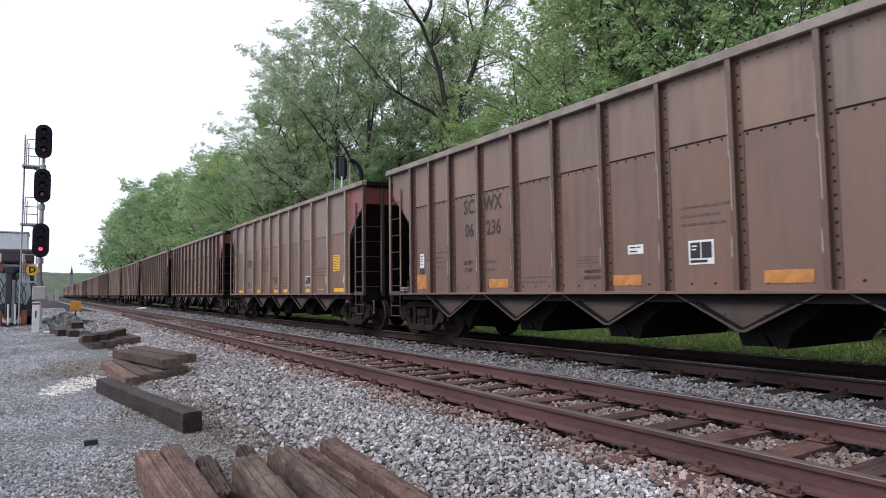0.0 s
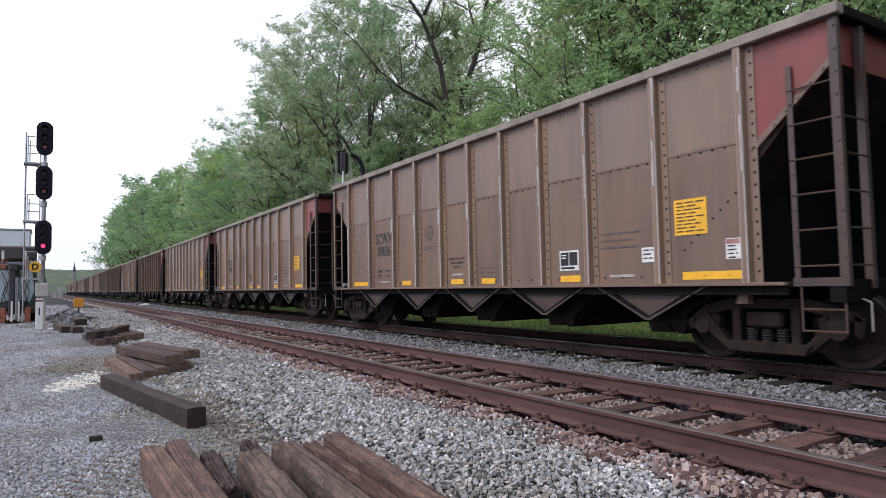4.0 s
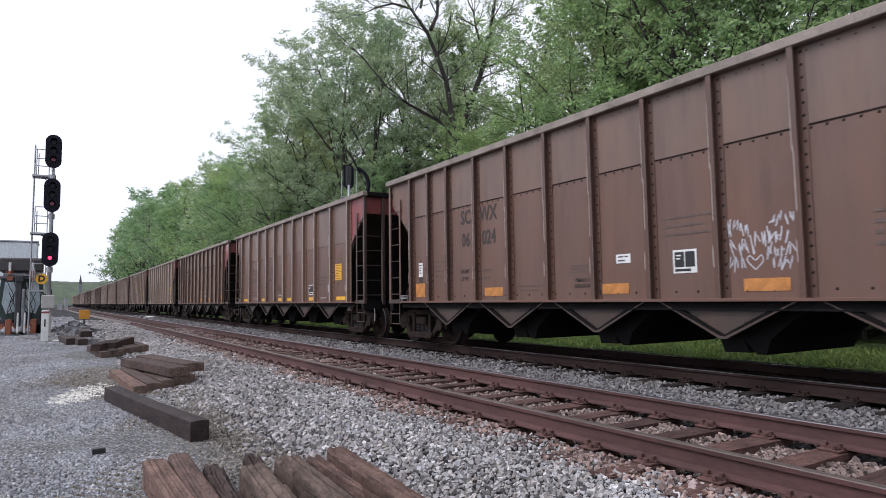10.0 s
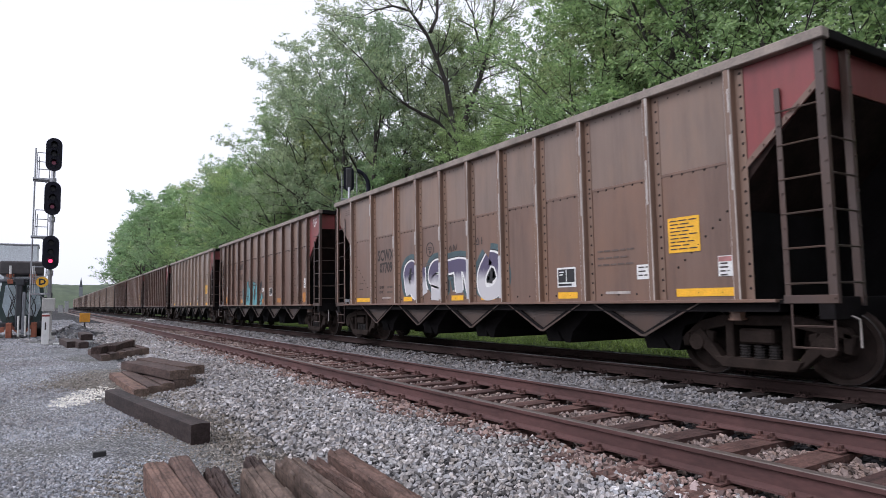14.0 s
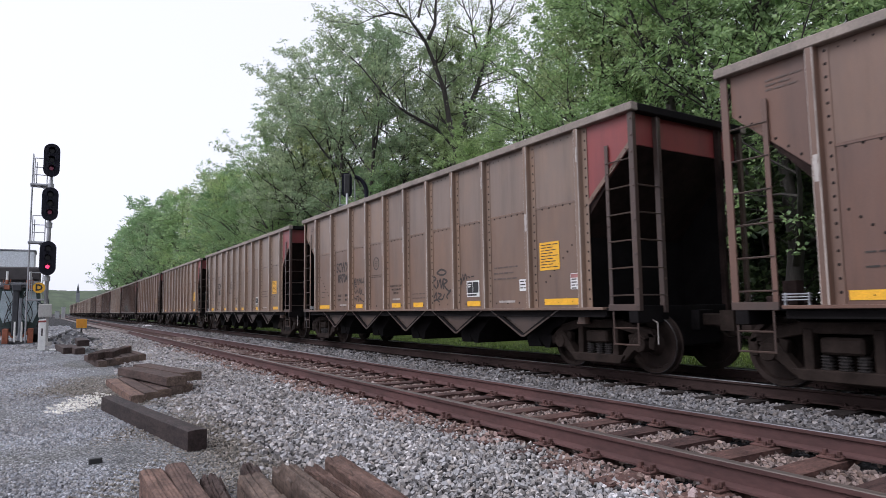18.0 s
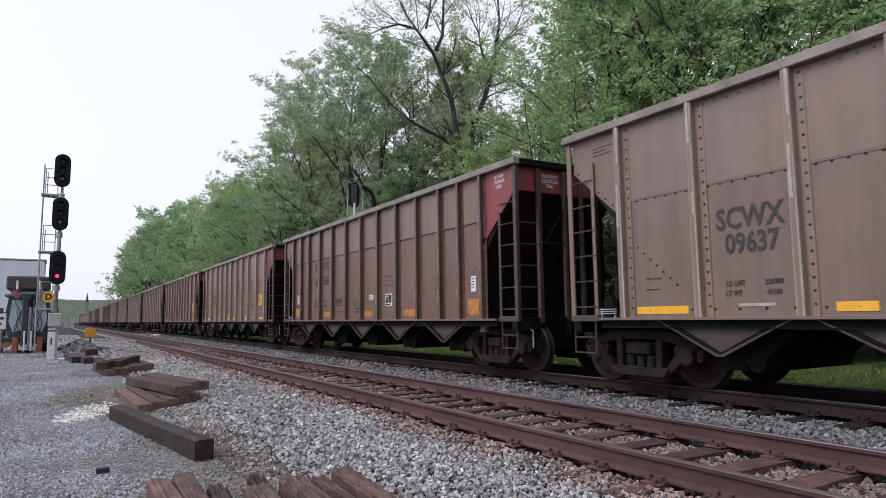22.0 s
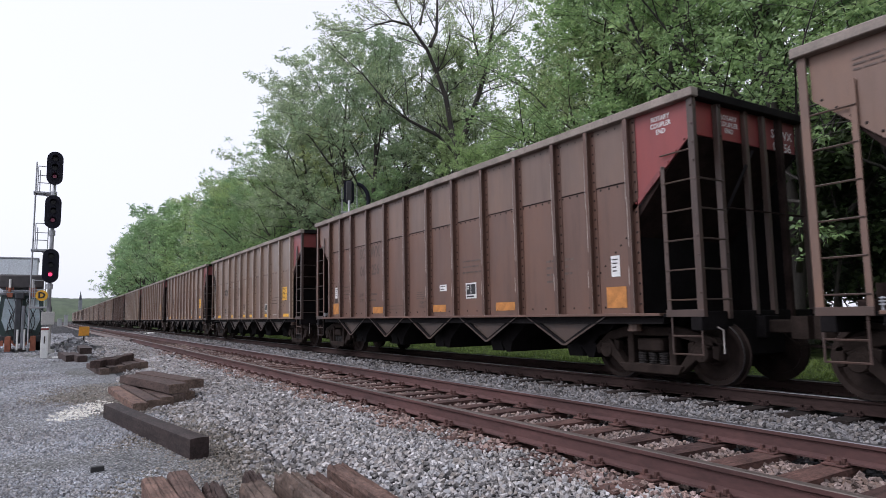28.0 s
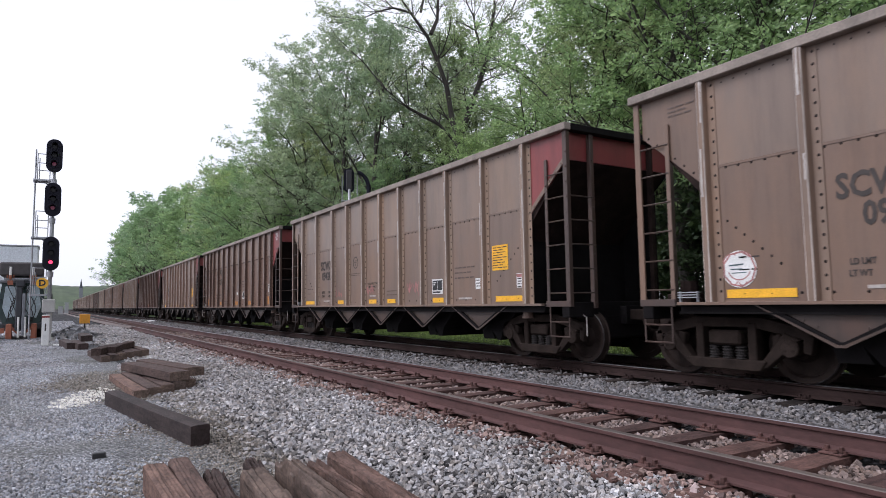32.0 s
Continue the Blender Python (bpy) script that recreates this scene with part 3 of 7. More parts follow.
def worn_beam(bm, length, width, height, seed, chips=6, wobble=0.008):
    """A squared timber along y, centred: crisp sawn sides, and with more chips a split, splintered top and ragged ends."""
    rng = random.Random(seed)
    rough = min(1.0, max(0.0, chips - 3) / 7)
    n, cols = (64, 13) if rough else (18, 5)
    bow, sway = rng.uniform(-0.012, 0.012), rng.uniform(-0.01, 0.01)
    depth = [0.0] * cols
    goal = [rng.uniform(0, 0.02) * rough for i in range(cols)]
    splits = [rng.randrange(2, cols - 2) for i in range(2)] if rough else []
    ragged = []
    for e in (0, 1):
        run, at = [], rng.uniform(-0.02, 0.02) * rough
        for i in range(cols):
            at = at * 0.8 + rng.uniform(-0.014, 0.014) * rough
            run.append(at + rng.uniform(-0.002, 0.002))
        ragged.append(run)
    lower = ((0.96, -1), (0.0, -1), (-0.96, -1), (-1, -0.9), (-1, 0.0), (-1, 0.6))
    right = ((1, 0.6), (1, 0.0), (1, -0.9))
    rings = []
    for j in range(n + 1):
        f = j / n
        y = -length / 2 + length * f
        lift, off = bow * math.sin(f * math.pi), sway * math.sin(f * 3.1)
        ring = []
        end = 0 if j == 0 else 1 if j == n else None
        for cx, cz in lower:
            ring.append((cx * width / 2 + off + rng.uniform(-wobble, wobble) * 0.25, y + (ragged[end][0] if end is not None else 0) * 0.4, cz * height / 2 + lift))
        for i in range(cols):
            side = abs(i / (cols - 1) - 0.5) * 2
            if rng.random() < 0.10 * rough:
                goal[i] = abs(rng.gauss(0, 0.016 + 0.040 * side ** 4)) * rough
            depth[i] += (goal[i] - depth[i]) * rng.choice((0.15, 0.3, 1.0))
            z = depth[i] + (0.028 * rough if i in splits else 0) + (0.006 + 0.012 * rough if i in (0, cols - 1) else 0.004 * rough if i in (1, cols - 2) else 0)
            x = (-0.985 + 1.97 * i / (cols - 1)) * width / 2 + rng.uniform(-0.003, 0.003) * rough
            ring.append((x + off, y + (ragged[end][i] if end is not None else 0), height / 2 + lift - z + rng.uniform(-wobble, wobble) * 0.2))
        for cx, cz in right:
            ring.append((cx * width / 2 + off + rng.uniform(-wobble, wobble) * 0.25, y + (ragged[end][-1] if end is not None else 0) * 0.4, cz * height / 2 + lift))
        rings.append([bm.verts.new(v) for v in ring])
    k = len(rings[0])
    for a, b in zip(rings, rings[1:]):
        for i in range(k):
            bm.faces.new((a[i], a[(i + 1) % k], b[(i + 1) % k], b[i]))
    bm.faces.new(rings[0][::-1])
    bm.faces.new(rings[-1])
    bmesh.ops.recalc_face_normals(bm, faces=bm.faces[:])

# ---- coal hopper cars ----
PITCH, HALF = 16.18, 7.3
STAKES = {"A": (0, 1.125, 2.26, 3.37, 4.46, 5.29, 6.15), "B": (0, 1.13, 2.25, 3.40, 4.80, 6.15)}
SEAM = {"A": 3.085, "B": 2.865}
CHUTES = (-4.55, -2.27, 0.0, 2.27, 4.55)
TOP, SILL = 4.17, 1.08
FACE = 1.345


def side_outline(kind):
    e = STAKES[kind][-1]
    return [(-e, SILL - 0.045), (e, SILL - 0.045), (e, 2.58), (7.22, 3.50), (7.22, TOP - 0.1), (-e, TOP - 0.1)]


def fill_side(kind):
    return lambda bm: prism(bm, side_outline(kind), 0, -FACE, -FACE + 0.02)


def fill_end_flank(kind):
    e = STAKES[kind][-1]
    return lambda bm: prism(bm, [(-e - 0.003, 2.58), (-e - 0.003, TOP - 0.1), (-7.22, TOP - 0.1), (-7.22, 3.50)], 0, -FACE, -FACE + 0.02)


def fill_stake(bm):
    """A pressed side stake: a box rib with a wide bolted flange behind it."""
    f, t = -FACE - 0.014, -FACE - 0.108
    prism(bm, [(-0.175, -FACE), (-0.175, f), (-0.060, f), (-0.050, t + 0.03), (-0.042, t + 0.010), (-0.028, t), (0.038, t), (0.052, t + 0.010), (0.060, t + 0.03), (0.066, f), (0.085, f), (0.085, -FACE)],
          2, SILL - 0.037, TOP - 0.12)
    for v in bm.verts:
        v.co.x, v.co.y = v.co.y, v.co.x
    bmesh.ops.recalc_face_normals(bm, faces=bm.faces[:])
    for face in bm.faces:
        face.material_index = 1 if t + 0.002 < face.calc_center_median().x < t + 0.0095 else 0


def fill_beam_stake(bm):
    """A rolled side stake: a web with a face flange, bolted through a foot flange."""
    f, t = -FACE - 0.012, -FACE - 0.105
    prism(bm, [(-0.125, -FACE), (-0.125, f), (-0.012, f), (-0.010, t + 0.014), (-0.034, t + 0.014), (-0.036, t), (0.036, t), (0.034, t + 0.014), (0.010, t + 0.014), (0.012, f), (0.03, f), (0.03, -FACE)],
          2, SILL - 0.037, TOP - 0.12)
    for v in bm.verts:
        v.co.x, v.co.y = v.co.y, v.co.x
    bmesh.ops.recalc_face_normals(bm, faces=bm.faces[:])
    for face in bm.faces:
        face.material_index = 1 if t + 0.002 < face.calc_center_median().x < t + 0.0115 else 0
    old = set(bm.faces)
    # Thin bright strips paint wear and highlights down the face edge.
    for y, z, h in ((0.026, 2.75, 0.95), (0.008, 2.05, 0.80), (0.028, 1.45, 0.3)):
        prism(bm, [(y, z), (y + 0.011, z + 0.05), (y + 0.010, z + h), (y + 0.003, z + h - 0.06)], 0, t - 0.003, t)
    for face in bm.faces:
        if face not in old:
            face.material_index = 1


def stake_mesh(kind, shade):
    """A stake in its paint, its face edges brightened as wear and painted highlights."""
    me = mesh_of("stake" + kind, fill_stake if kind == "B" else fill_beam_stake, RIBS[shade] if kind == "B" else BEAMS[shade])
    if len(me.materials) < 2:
        me.materials.append(WORN_GLINT)
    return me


def fill_scuff(seed):
    """Paint worn off the face of a stake, with ragged ends."""
    def fill(bm):
        rng = random.Random(seed)
        n = 7
        h = rng.uniform(0.18, 0.75)
        a, b = rng.choice(((-0.030, 0.004), (-0.030, 0.036), (0.002, 0.040), (-0.012, 0.030)))
        left = [(a + rng.uniform(0, 0.012), h * i / n) for i in range(n + 1)]
        right = [(b - rng.uniform(0, 0.012), h * i / n) for i in range(n + 1)]
        prism(bm, left + right[::-1], 0, -FACE - 0.112, -FACE - 0.107)
    return fill


def fill_rivets(kind):
    def fill(bm):
        pts = []
        gap = 0.13 if kind == "B" else 0.085
        for s in STAKES[kind]:
            for y in {s, -s}:
                for i in range(19):
                    z = SILL + 0.10 + i * 0.155
                    pts.append((y - gap, z))
        e = STAKES[kind][-1]
        n = 68
        for i in range(n):
            y = -e + 0.1 + i * (2 * e - 0.2) / (n - 1)
            pts.append((y, SEAM[kind] - 0.05))
            pts.append((y, TOP - 0.20))
            if i % 2:
                pts.append((y, SILL + 0.06))
        for sgn in (-1, 1):
            for i in range(7):
                f = i / 6
                pts.append((sgn * (e + 0.06 + f * 0.9), 2.70 + f * 0.78))
            for i in range(8):
                pts.append((sgn * (e - 0.15 - i * 0.115), 2.2 - i * 0.10))
        for y, z in pts:
            x = -FACE - (0.014 if any(abs(y + gap - s) < 0.01 or abs(y + gap + s) < 0.01 for s in STAKES[kind]) else 0)
            r = 0.021
            vs = [bm.verts.new((x, y + r * math.cos(a), z + r * math.sin(a))) for a in (0, 1.257, 2.513, 3.77, 5.027)]
            top = bm.verts.new((x - 0.014, y, z))
            for i in range(5):
                bm.faces.new((vs[i], vs[(i + 1) % 5], top))
    return fill


def fill_side_rim(bm):
    box(bm, -1.465, -1.315, -7.39, 7.39, TOP - 0.13, TOP, 0.012)


def fill_end_rim(bm):
    box(bm, -1.31, 1.31, -7.39, -7.24, TOP - 0.128, TOP - 0.002, 0.012)


def fill_sill(bm):
    box(bm, -1.46, -1.30, -6.65, 6.65, 1.000, 1.042, 0.004)


def fill_sill_web(bm):
    box(bm, -1.375, -1.18, -6.65, 6.65, 0.885, 0.997)
    box(bm, -1.405, -1.376, -6.65, 6.65, 0.885, 0.905)


def fill_chute(bm):
    """One hopper bay: sloping sheets down to a pair of doors."""
    prism(bm, [(-1.10, 1.02), (-0.48, 0.52), (-0.40, 0.315), (-0.28, 0.315), (-0.09, 0.53), (-0.19, 0.33), (0.18, 0.32), (0.24, 0.50), (1.10, 1.02)], 0, -1.10, 1.10)



def fill_gusset(bm):
    """The V-shaped sheet under the sill."""
    prism(bm, [(-0.90, 1.03), (0.90, 1.03), (0.03, 0.575), (-0.03, 0.575)], 0, -1.335, -1.31)
    for f in (0.25, 0.5, 0.75):
        for k in (-1, 1):
            bar(bm, (-1.335, k * (0.12 + 0.62 * f), 0.67 + 0.29 * f), (-1.348, k * (0.12 + 0.62 * f), 0.67 + 0.29 * f), 0.018, 5)


def fill_flange(bm):
    """The heavy flange along the lower edges of the V."""
    prism(bm, [(-0.90, 1.03), (-1.0, 1.03), (-0.06, 0.525), (0.06, 0.525), (1.0, 1.03), (0.90, 1.03), (0.02, 0.573), (-0.02, 0.573)], 0, -1.385, -1.30)


def fill_flange_lip(bm):
    """The thin outer lip of the flange, in the lighter gusset paint."""
    prism(bm, [(-0.97, 1.0), (-1.005, 1.0), (-0.05, 0.515), (0.05, 0.515), (1.005, 1.0), (0.97, 1.0), (0.03, 0.545), (-0.03, 0.545)], 0, -1.396, -1.386)


def fill_slope(bm):
    prism(bm, [(-7.2, 3.62), (-7.2, 3.54), (-4.9, 1.02), (-4.7, 1.02)], 0, -1.315, 1.315)


def fill_end_wall(bm):
    prism(bm, [(-7.225, 3.56), (-7.225, TOP - 0.1), (-7.195, TOP - 0.1), (-7.195, 3.56)], 0, -1.32, 1.32)


def fill_corner_post(bm):
    prism(bm, [(-1.40, -7.34), (-1.32, -7.34), (-1.32, -7.31), (-1.37, -7.31), (-1.37, -7.24), (-1.40, -7.24)], 2, 0.985, TOP - 0.13)
    bmesh.ops.bevel(bm, geom=bm.edges[:], offset=0.004, segments=1, affect="EDGES")


def fill_stile(bm):
    box(bm, -1.385, -1.365, -6.80, -6.73, 0.98, 3.62, 0.004)


def fill_short_stile(bm):
    box(bm, -1.385, -1.365, -6.80, -6.73, 0.98, 3.16, 0.004)


def fill_foot_plate(bm):
    box(bm, -1.405, -1.386, -7.345, -6.72, 0.985, 1.085, 0.004)


def fill_end_post(bm):
    box(bm, -0.045, 0.045, -7.33, -7.235, 0.95, TOP - 0.13, 0.008)


def fill_brace(bm):
    bar(bm, (-0.70, -7.28, 2.45), (0.05, -7.28, 3.45), 0.03, 4)


def fill_side_rung(bm):
    bar(bm, (-1.385, -7.30, 0), (-1.385, -6.74, 0), 0.013, 5)


def fill_end_rung(bm):
    bar(bm, (-1.36, -7.335, 0), (-0.78, -7.335, 0), 0.013, 5)


def bolt_row(bm, pts, way, r=0.017):
    """Round bolt heads at the points, standing out along way."""
    for p in pts:
        bar(bm, p, Vector(p) + Vector(way) * 0.016, r, 5)


def fill_post_bolts(bm):
    bolt_row(bm, [(-1.40, -7.305, 1.05 + 0.262 * i) for i in range(12)], (-1, 0, 0))
    bolt_row(bm, [(-1.385, -6.765, 1.05 + 0.42 * i) for i in range(6)], (-1, 0, 0))
    bolt_row(bm, [(-0.78, -7.33, 1.05 + 0.42 * i) for i in range(8)], (0, -1, 0), 0.02)


def fill_flank_edge(bm):
    """The bolted strip along the sloping lower edge of an end flank."""
    prism(bm, [(-6.16, 2.58), (-6.16, 2.68), (-7.22, 3.60), (-7.22, 3.50)], 0, -FACE - 0.012, -FACE)
    bolt_row(bm, [(-FACE - 0.012, -6.25 - 0.15 * i, 2.71 + 0.13 * i) for i in range(7)], (-1, 0, 0))


def fill_tread(bm):
    """The slats of an open crossover step on the leading platform."""
    for i in range(3):
        box(bm, -1.425, -1.36, -6.66, -6.34, 1.10 + 0.034 * i, 1.114 + 0.034 * i)
    for y in (-6.64, -6.36):
        box(bm, -1.40, -1.37, y - 0.01, y + 0.01, 1.03, 1.19)


def fill_step(bm):
    for y in (-7.28, -6.80):
        bar(bm, (-1.38, y, 0.98), (-1.38, y, 0.46), 0.014, 5)
    for z in (0.47, 0.72):
        bar(bm, (-1.38, -7.28, z), (-1.38, -6.80, z), 0.014, 5)


def fill_end_sill(bm):
    box(bm, -1.40, 1.40, -7.30, -7.12, 0.80, 1.06, 0.01)
    box(bm, -1.38, 1.38, -7.12, -6.15, 0.98, 1.03, 0.005)
    box(bm, -0.18, 0.18, -7.45, -5.2, 0.66, 0.98, 0.01)
    # Added block that darkens the gap behind the coupler.
    box(bm, -0.55, 0.55, -7.30, -7.05, 0.42, 0.82, 0.02)


def fill_coupler(bm):
    box(bm, -0.09, 0.09, -7.85, -7.4, 0.73, 0.92, 0.02)
    prism(bm, [(-0.16, -7.80), (0.05, -7.80), (0.16, -7.88), (0.16, -8.02), (0.08, -8.08), (0.04, -7.98), (-0.06, -7.96), (-0.10, -8.08), (-0.19, -8.05)], 2, 0.66, 0.97)
    bar(bm, (0.3, -7.3, 0.8), (0.12, -7.75, 0.55), 0.022, 5)
    bar(bm, (0.12, -7.75, 0.55), (0.0, -8.08, 0.56), 0.022, 5)


def fill_cut_lever(bm):
    bar(bm, (-1.12, -7.42, 0.80), (-1.12, -7.42, 0.48), 0.011, 5)
    bar(bm, (-1.12, -7.42, 0.80), (-1.10, -7.32, 0.84), 0.011, 5)


def fill_center_sill(bm):
    box(bm, -0.18, 0.18, -5.25, 5.25, 0.70, 1.0)
    bar(bm, (-0.5, -5.8, 0.86), (-0.5, 5.8, 0.86), 0.02, 5)


def fill_side_frame(bm):
    """A cast truck side frame: bowed chords, columns and pedestals."""
    x0, x1 = -1.10, -0.98
    prism(bm, [(-1.16, 0.56), (-1.10, 0.69), (-0.50, 0.84), (0.50, 0.84), (1.10, 0.69), (1.16, 0.56), (0.96, 0.58), (0.40, 0.70), (-0.40, 0.70), (-0.96, 0.58)], 0, x0, x1)
    prism(bm, [(-0.50, 0.14), (0.50, 0.14), (0.60, 0.28), (-0.60, 0.28)], 0, x0 - 0.06, x1 + 0.02)
    for s in (-1, 1):
        prism(bm, [(s * 0.42, 0.15), (s * 0.58, 0.19), (s * 1.02, 0.56), (s * 0.82, 0.65)], 0, x0 - 0.03, x1)
        prism(bm, [(s * 0.33, 0.26), (s * 0.45, 0.26), (s * 0.45, 0.76), (s * 0.33, 0.76)], 0, x0 - 0.02, x1 + 0.01)
        prism(bm, [(s * 1.18, 0.60), (s * 1.04, 0.66), (s * 1.04, 0.40), (s * 1.13, 0.38)], 0, x0, x1 - 0.01)
        prism(bm, [(s * 0.64, 0.60), (s * 0.76, 0.64), (s * 0.75, 0.40), (s * 0.67, 0.40)], 0, x0, x1 - 0.01)
        bar(bm, (x0 - 0.05, s * 0.889, 0.457), (x0 + 0.02, s * 0.889, 0.457), 0.12, 12)
    bmesh.ops.bevel(bm, geom=[e for e in bm.edges if e.calc_length() > 0.05], offset=0.012, segments=1, affect="EDGES")


def fill_spring(bm):
    """One coil spring of the nest, as a ridged stack of turns."""
    prof = [(0.02, 0.275)]
    for i in range(5):
        z = 0.278 + i * 0.036
        prof += [(0.056, z), (0.078, z + 0.007), (0.078, z + 0.019), (0.056, z + 0.026)]
    prof.append((0.02, 0.47))
    n = 10
    rings = [[bm.verts.new((-1.05 + r * math.cos(6.2832 * j / n), r * math.sin(6.2832 * j / n), z)) for r, z in prof] for j in range(n)]
    for p, q in zip(rings, rings[1:] + rings[:1]):
        for i in range(len(prof) - 1):
            bm.faces.new((p[i], q[i], q[i + 1], p[i + 1]))
    bmesh.ops.recalc_face_normals(bm, faces=bm.faces[:])


def fill_bolster(bm):
    box(bm, -0.96, 0.96, -0.28, 0.28, 0.26, 0.52, 0.01)
    box(bm, -1.15, 1.15, -0.24, 0.24, 0.46, 0.66, 0.03)
    box(bm, -0.3, 0.3, -0.3, 0.3, 0.66, 0.80, 0.02)


def fill_axle(bm):
    bar(bm, (-1.08, 0, 0), (1.08, 0, 0), 0.07, 8)
    for s in (-1, 1):
        bar(bm, (s * 0.96, 0, 0), (s * 1.13, 0, 0), 0.115, 10)
        for i in range(3):
            a = i * 2.094
            bar(bm, (s * 1.13, 0.06 * math.cos(a), 0.06 * math.sin(a)), (s * 1.155, 0.06 * math.cos(a), 0.06 * math.sin(a)), 0.022, 6)


def fill_wheel(bm):
    """A wheel: tread, flange on the inside, dished web and hub; its outside faces -x."""
    prof = [(-0.10, 0.08), (-0.10, 0.14), (-0.015, 0.19), (-0.012, 0.36), (-0.068, 0.385), (-0.072, 0.450), (-0.055, 0.457), (0.035, 0.462), (0.045, 0.487), (0.066, 0.485), (0.07, 0.39), (0.02, 0.36), (0.02, 0.18), (0.10, 0.14), (0.10, 0.08)]
    n, rings = 28, []
    for j in range(n):
        a = 2 * math.pi * j / n
        rings.append([bm.verts.new((x, r * math.cos(a), r * math.sin(a))) for x, r in prof])
    for j in range(n):
        p, q = rings[j], rings[(j + 1) % n]
        for i in range(len(prof) - 1):
            bm.faces.new((p[i], p[i + 1], q[i + 1], q[i]))
    bmesh.ops.recalc_face_normals(bm, faces=bm.faces[:])
    for f in bm.faces:
        r = math.hypot(f.calc_center_median().y, f.calc_center_median().z)
        f.material_index = 1 if 0.43 < r < 0.458 and f.calc_center_median().x < -0.05 else 0


def wheel_mesh():
    me = mesh_of("wheel", fill_wheel, WHEEL)
    if len(me.materials) < 2:
        me.materials.append(TREAD)
    return me


def fill_brake(bm):
    box(bm, -1.28, -0.98, 6.55, 6.95, 1.02, 1.16, 0.01)
    bar(bm, (-1.1, 6.7, 1.16), (-1.1, 6.7, 1.34), 0.12, 8)
    bar(bm, (-1.3, 6.4, 1.05), (-0.6, 6.9, 1.12), 0.04, 6)


MARK_SHIFT = [0.0]


def patch(car, u0, u1, z0, z1, material, label, name="patch", lift=0.006):
    """A flat marking on the side sheet, u metres from the leading corner."""
    ym = HALF - (u0 + u1) / 2 - MARK_SHIFT[0]
    w, h = u1 - u0, z1 - z0
    me = mesh_of("marking_%.2f_%.2f" % (w, h), lambda bm: box(bm, -0.002, 0.002, -w / 2, w / 2, -h / 2, h / 2), material)
    return place(name, me, car, (-FACE - lift, ym, (z0 + z1) / 2), label=label)


def letters(car, words, u, z, size, material, label="", name="lettering", bold=0.011, lift=0.006):
    ob = new(name, text_mesh(words, size, material, "CENTER", bold))
    ob.matrix_basis = Matrix(((0, 0, -1, -FACE - lift), (-0.80, 0, 0, HALF - u - MARK_SHIFT[0]), (0, 1, 0, z), (0, 0, 0, 1)))
    ob.parent = car
    return tagged(ob, label)


def bars(car, u, z, w, rows, material=None, step=0.05, h=0.022, lift=0.006, name="stencil_block"):
    """A block of small stencilled lines too faint to read."""
    def fill(bm):
        for i in range(rows):
            ww, p = w * (1.0, 0.8, 0.92, 0.7)[i % 4], 0.0
            while p < ww - 0.02:
                q = min(ww, p + (0.11, 0.17, 0.08, 0.14)[(i * 3 + int(p * 50)) % 4])
                box(bm, -0.002, 0.002, -q, -p, -i * step - h, -i * step)
                p = q + 0.03
    me = mesh_of("block_%.2f_%d_%.3f_%.3f" % (w, rows, step, h), fill, material or FAINT)
    return place(name, me, car, (-FACE - lift, HALF - u - MARK_SHIFT[0], z), label="faded stencilled lines", kind="stuff")


AXLES, TRAIN = [], []


def mirror_x(bm, k):
    for v in bm.verts:
        v.co.x *= k
    bmesh.ops.recalc_face_normals(bm, faces=bm.faces[:])


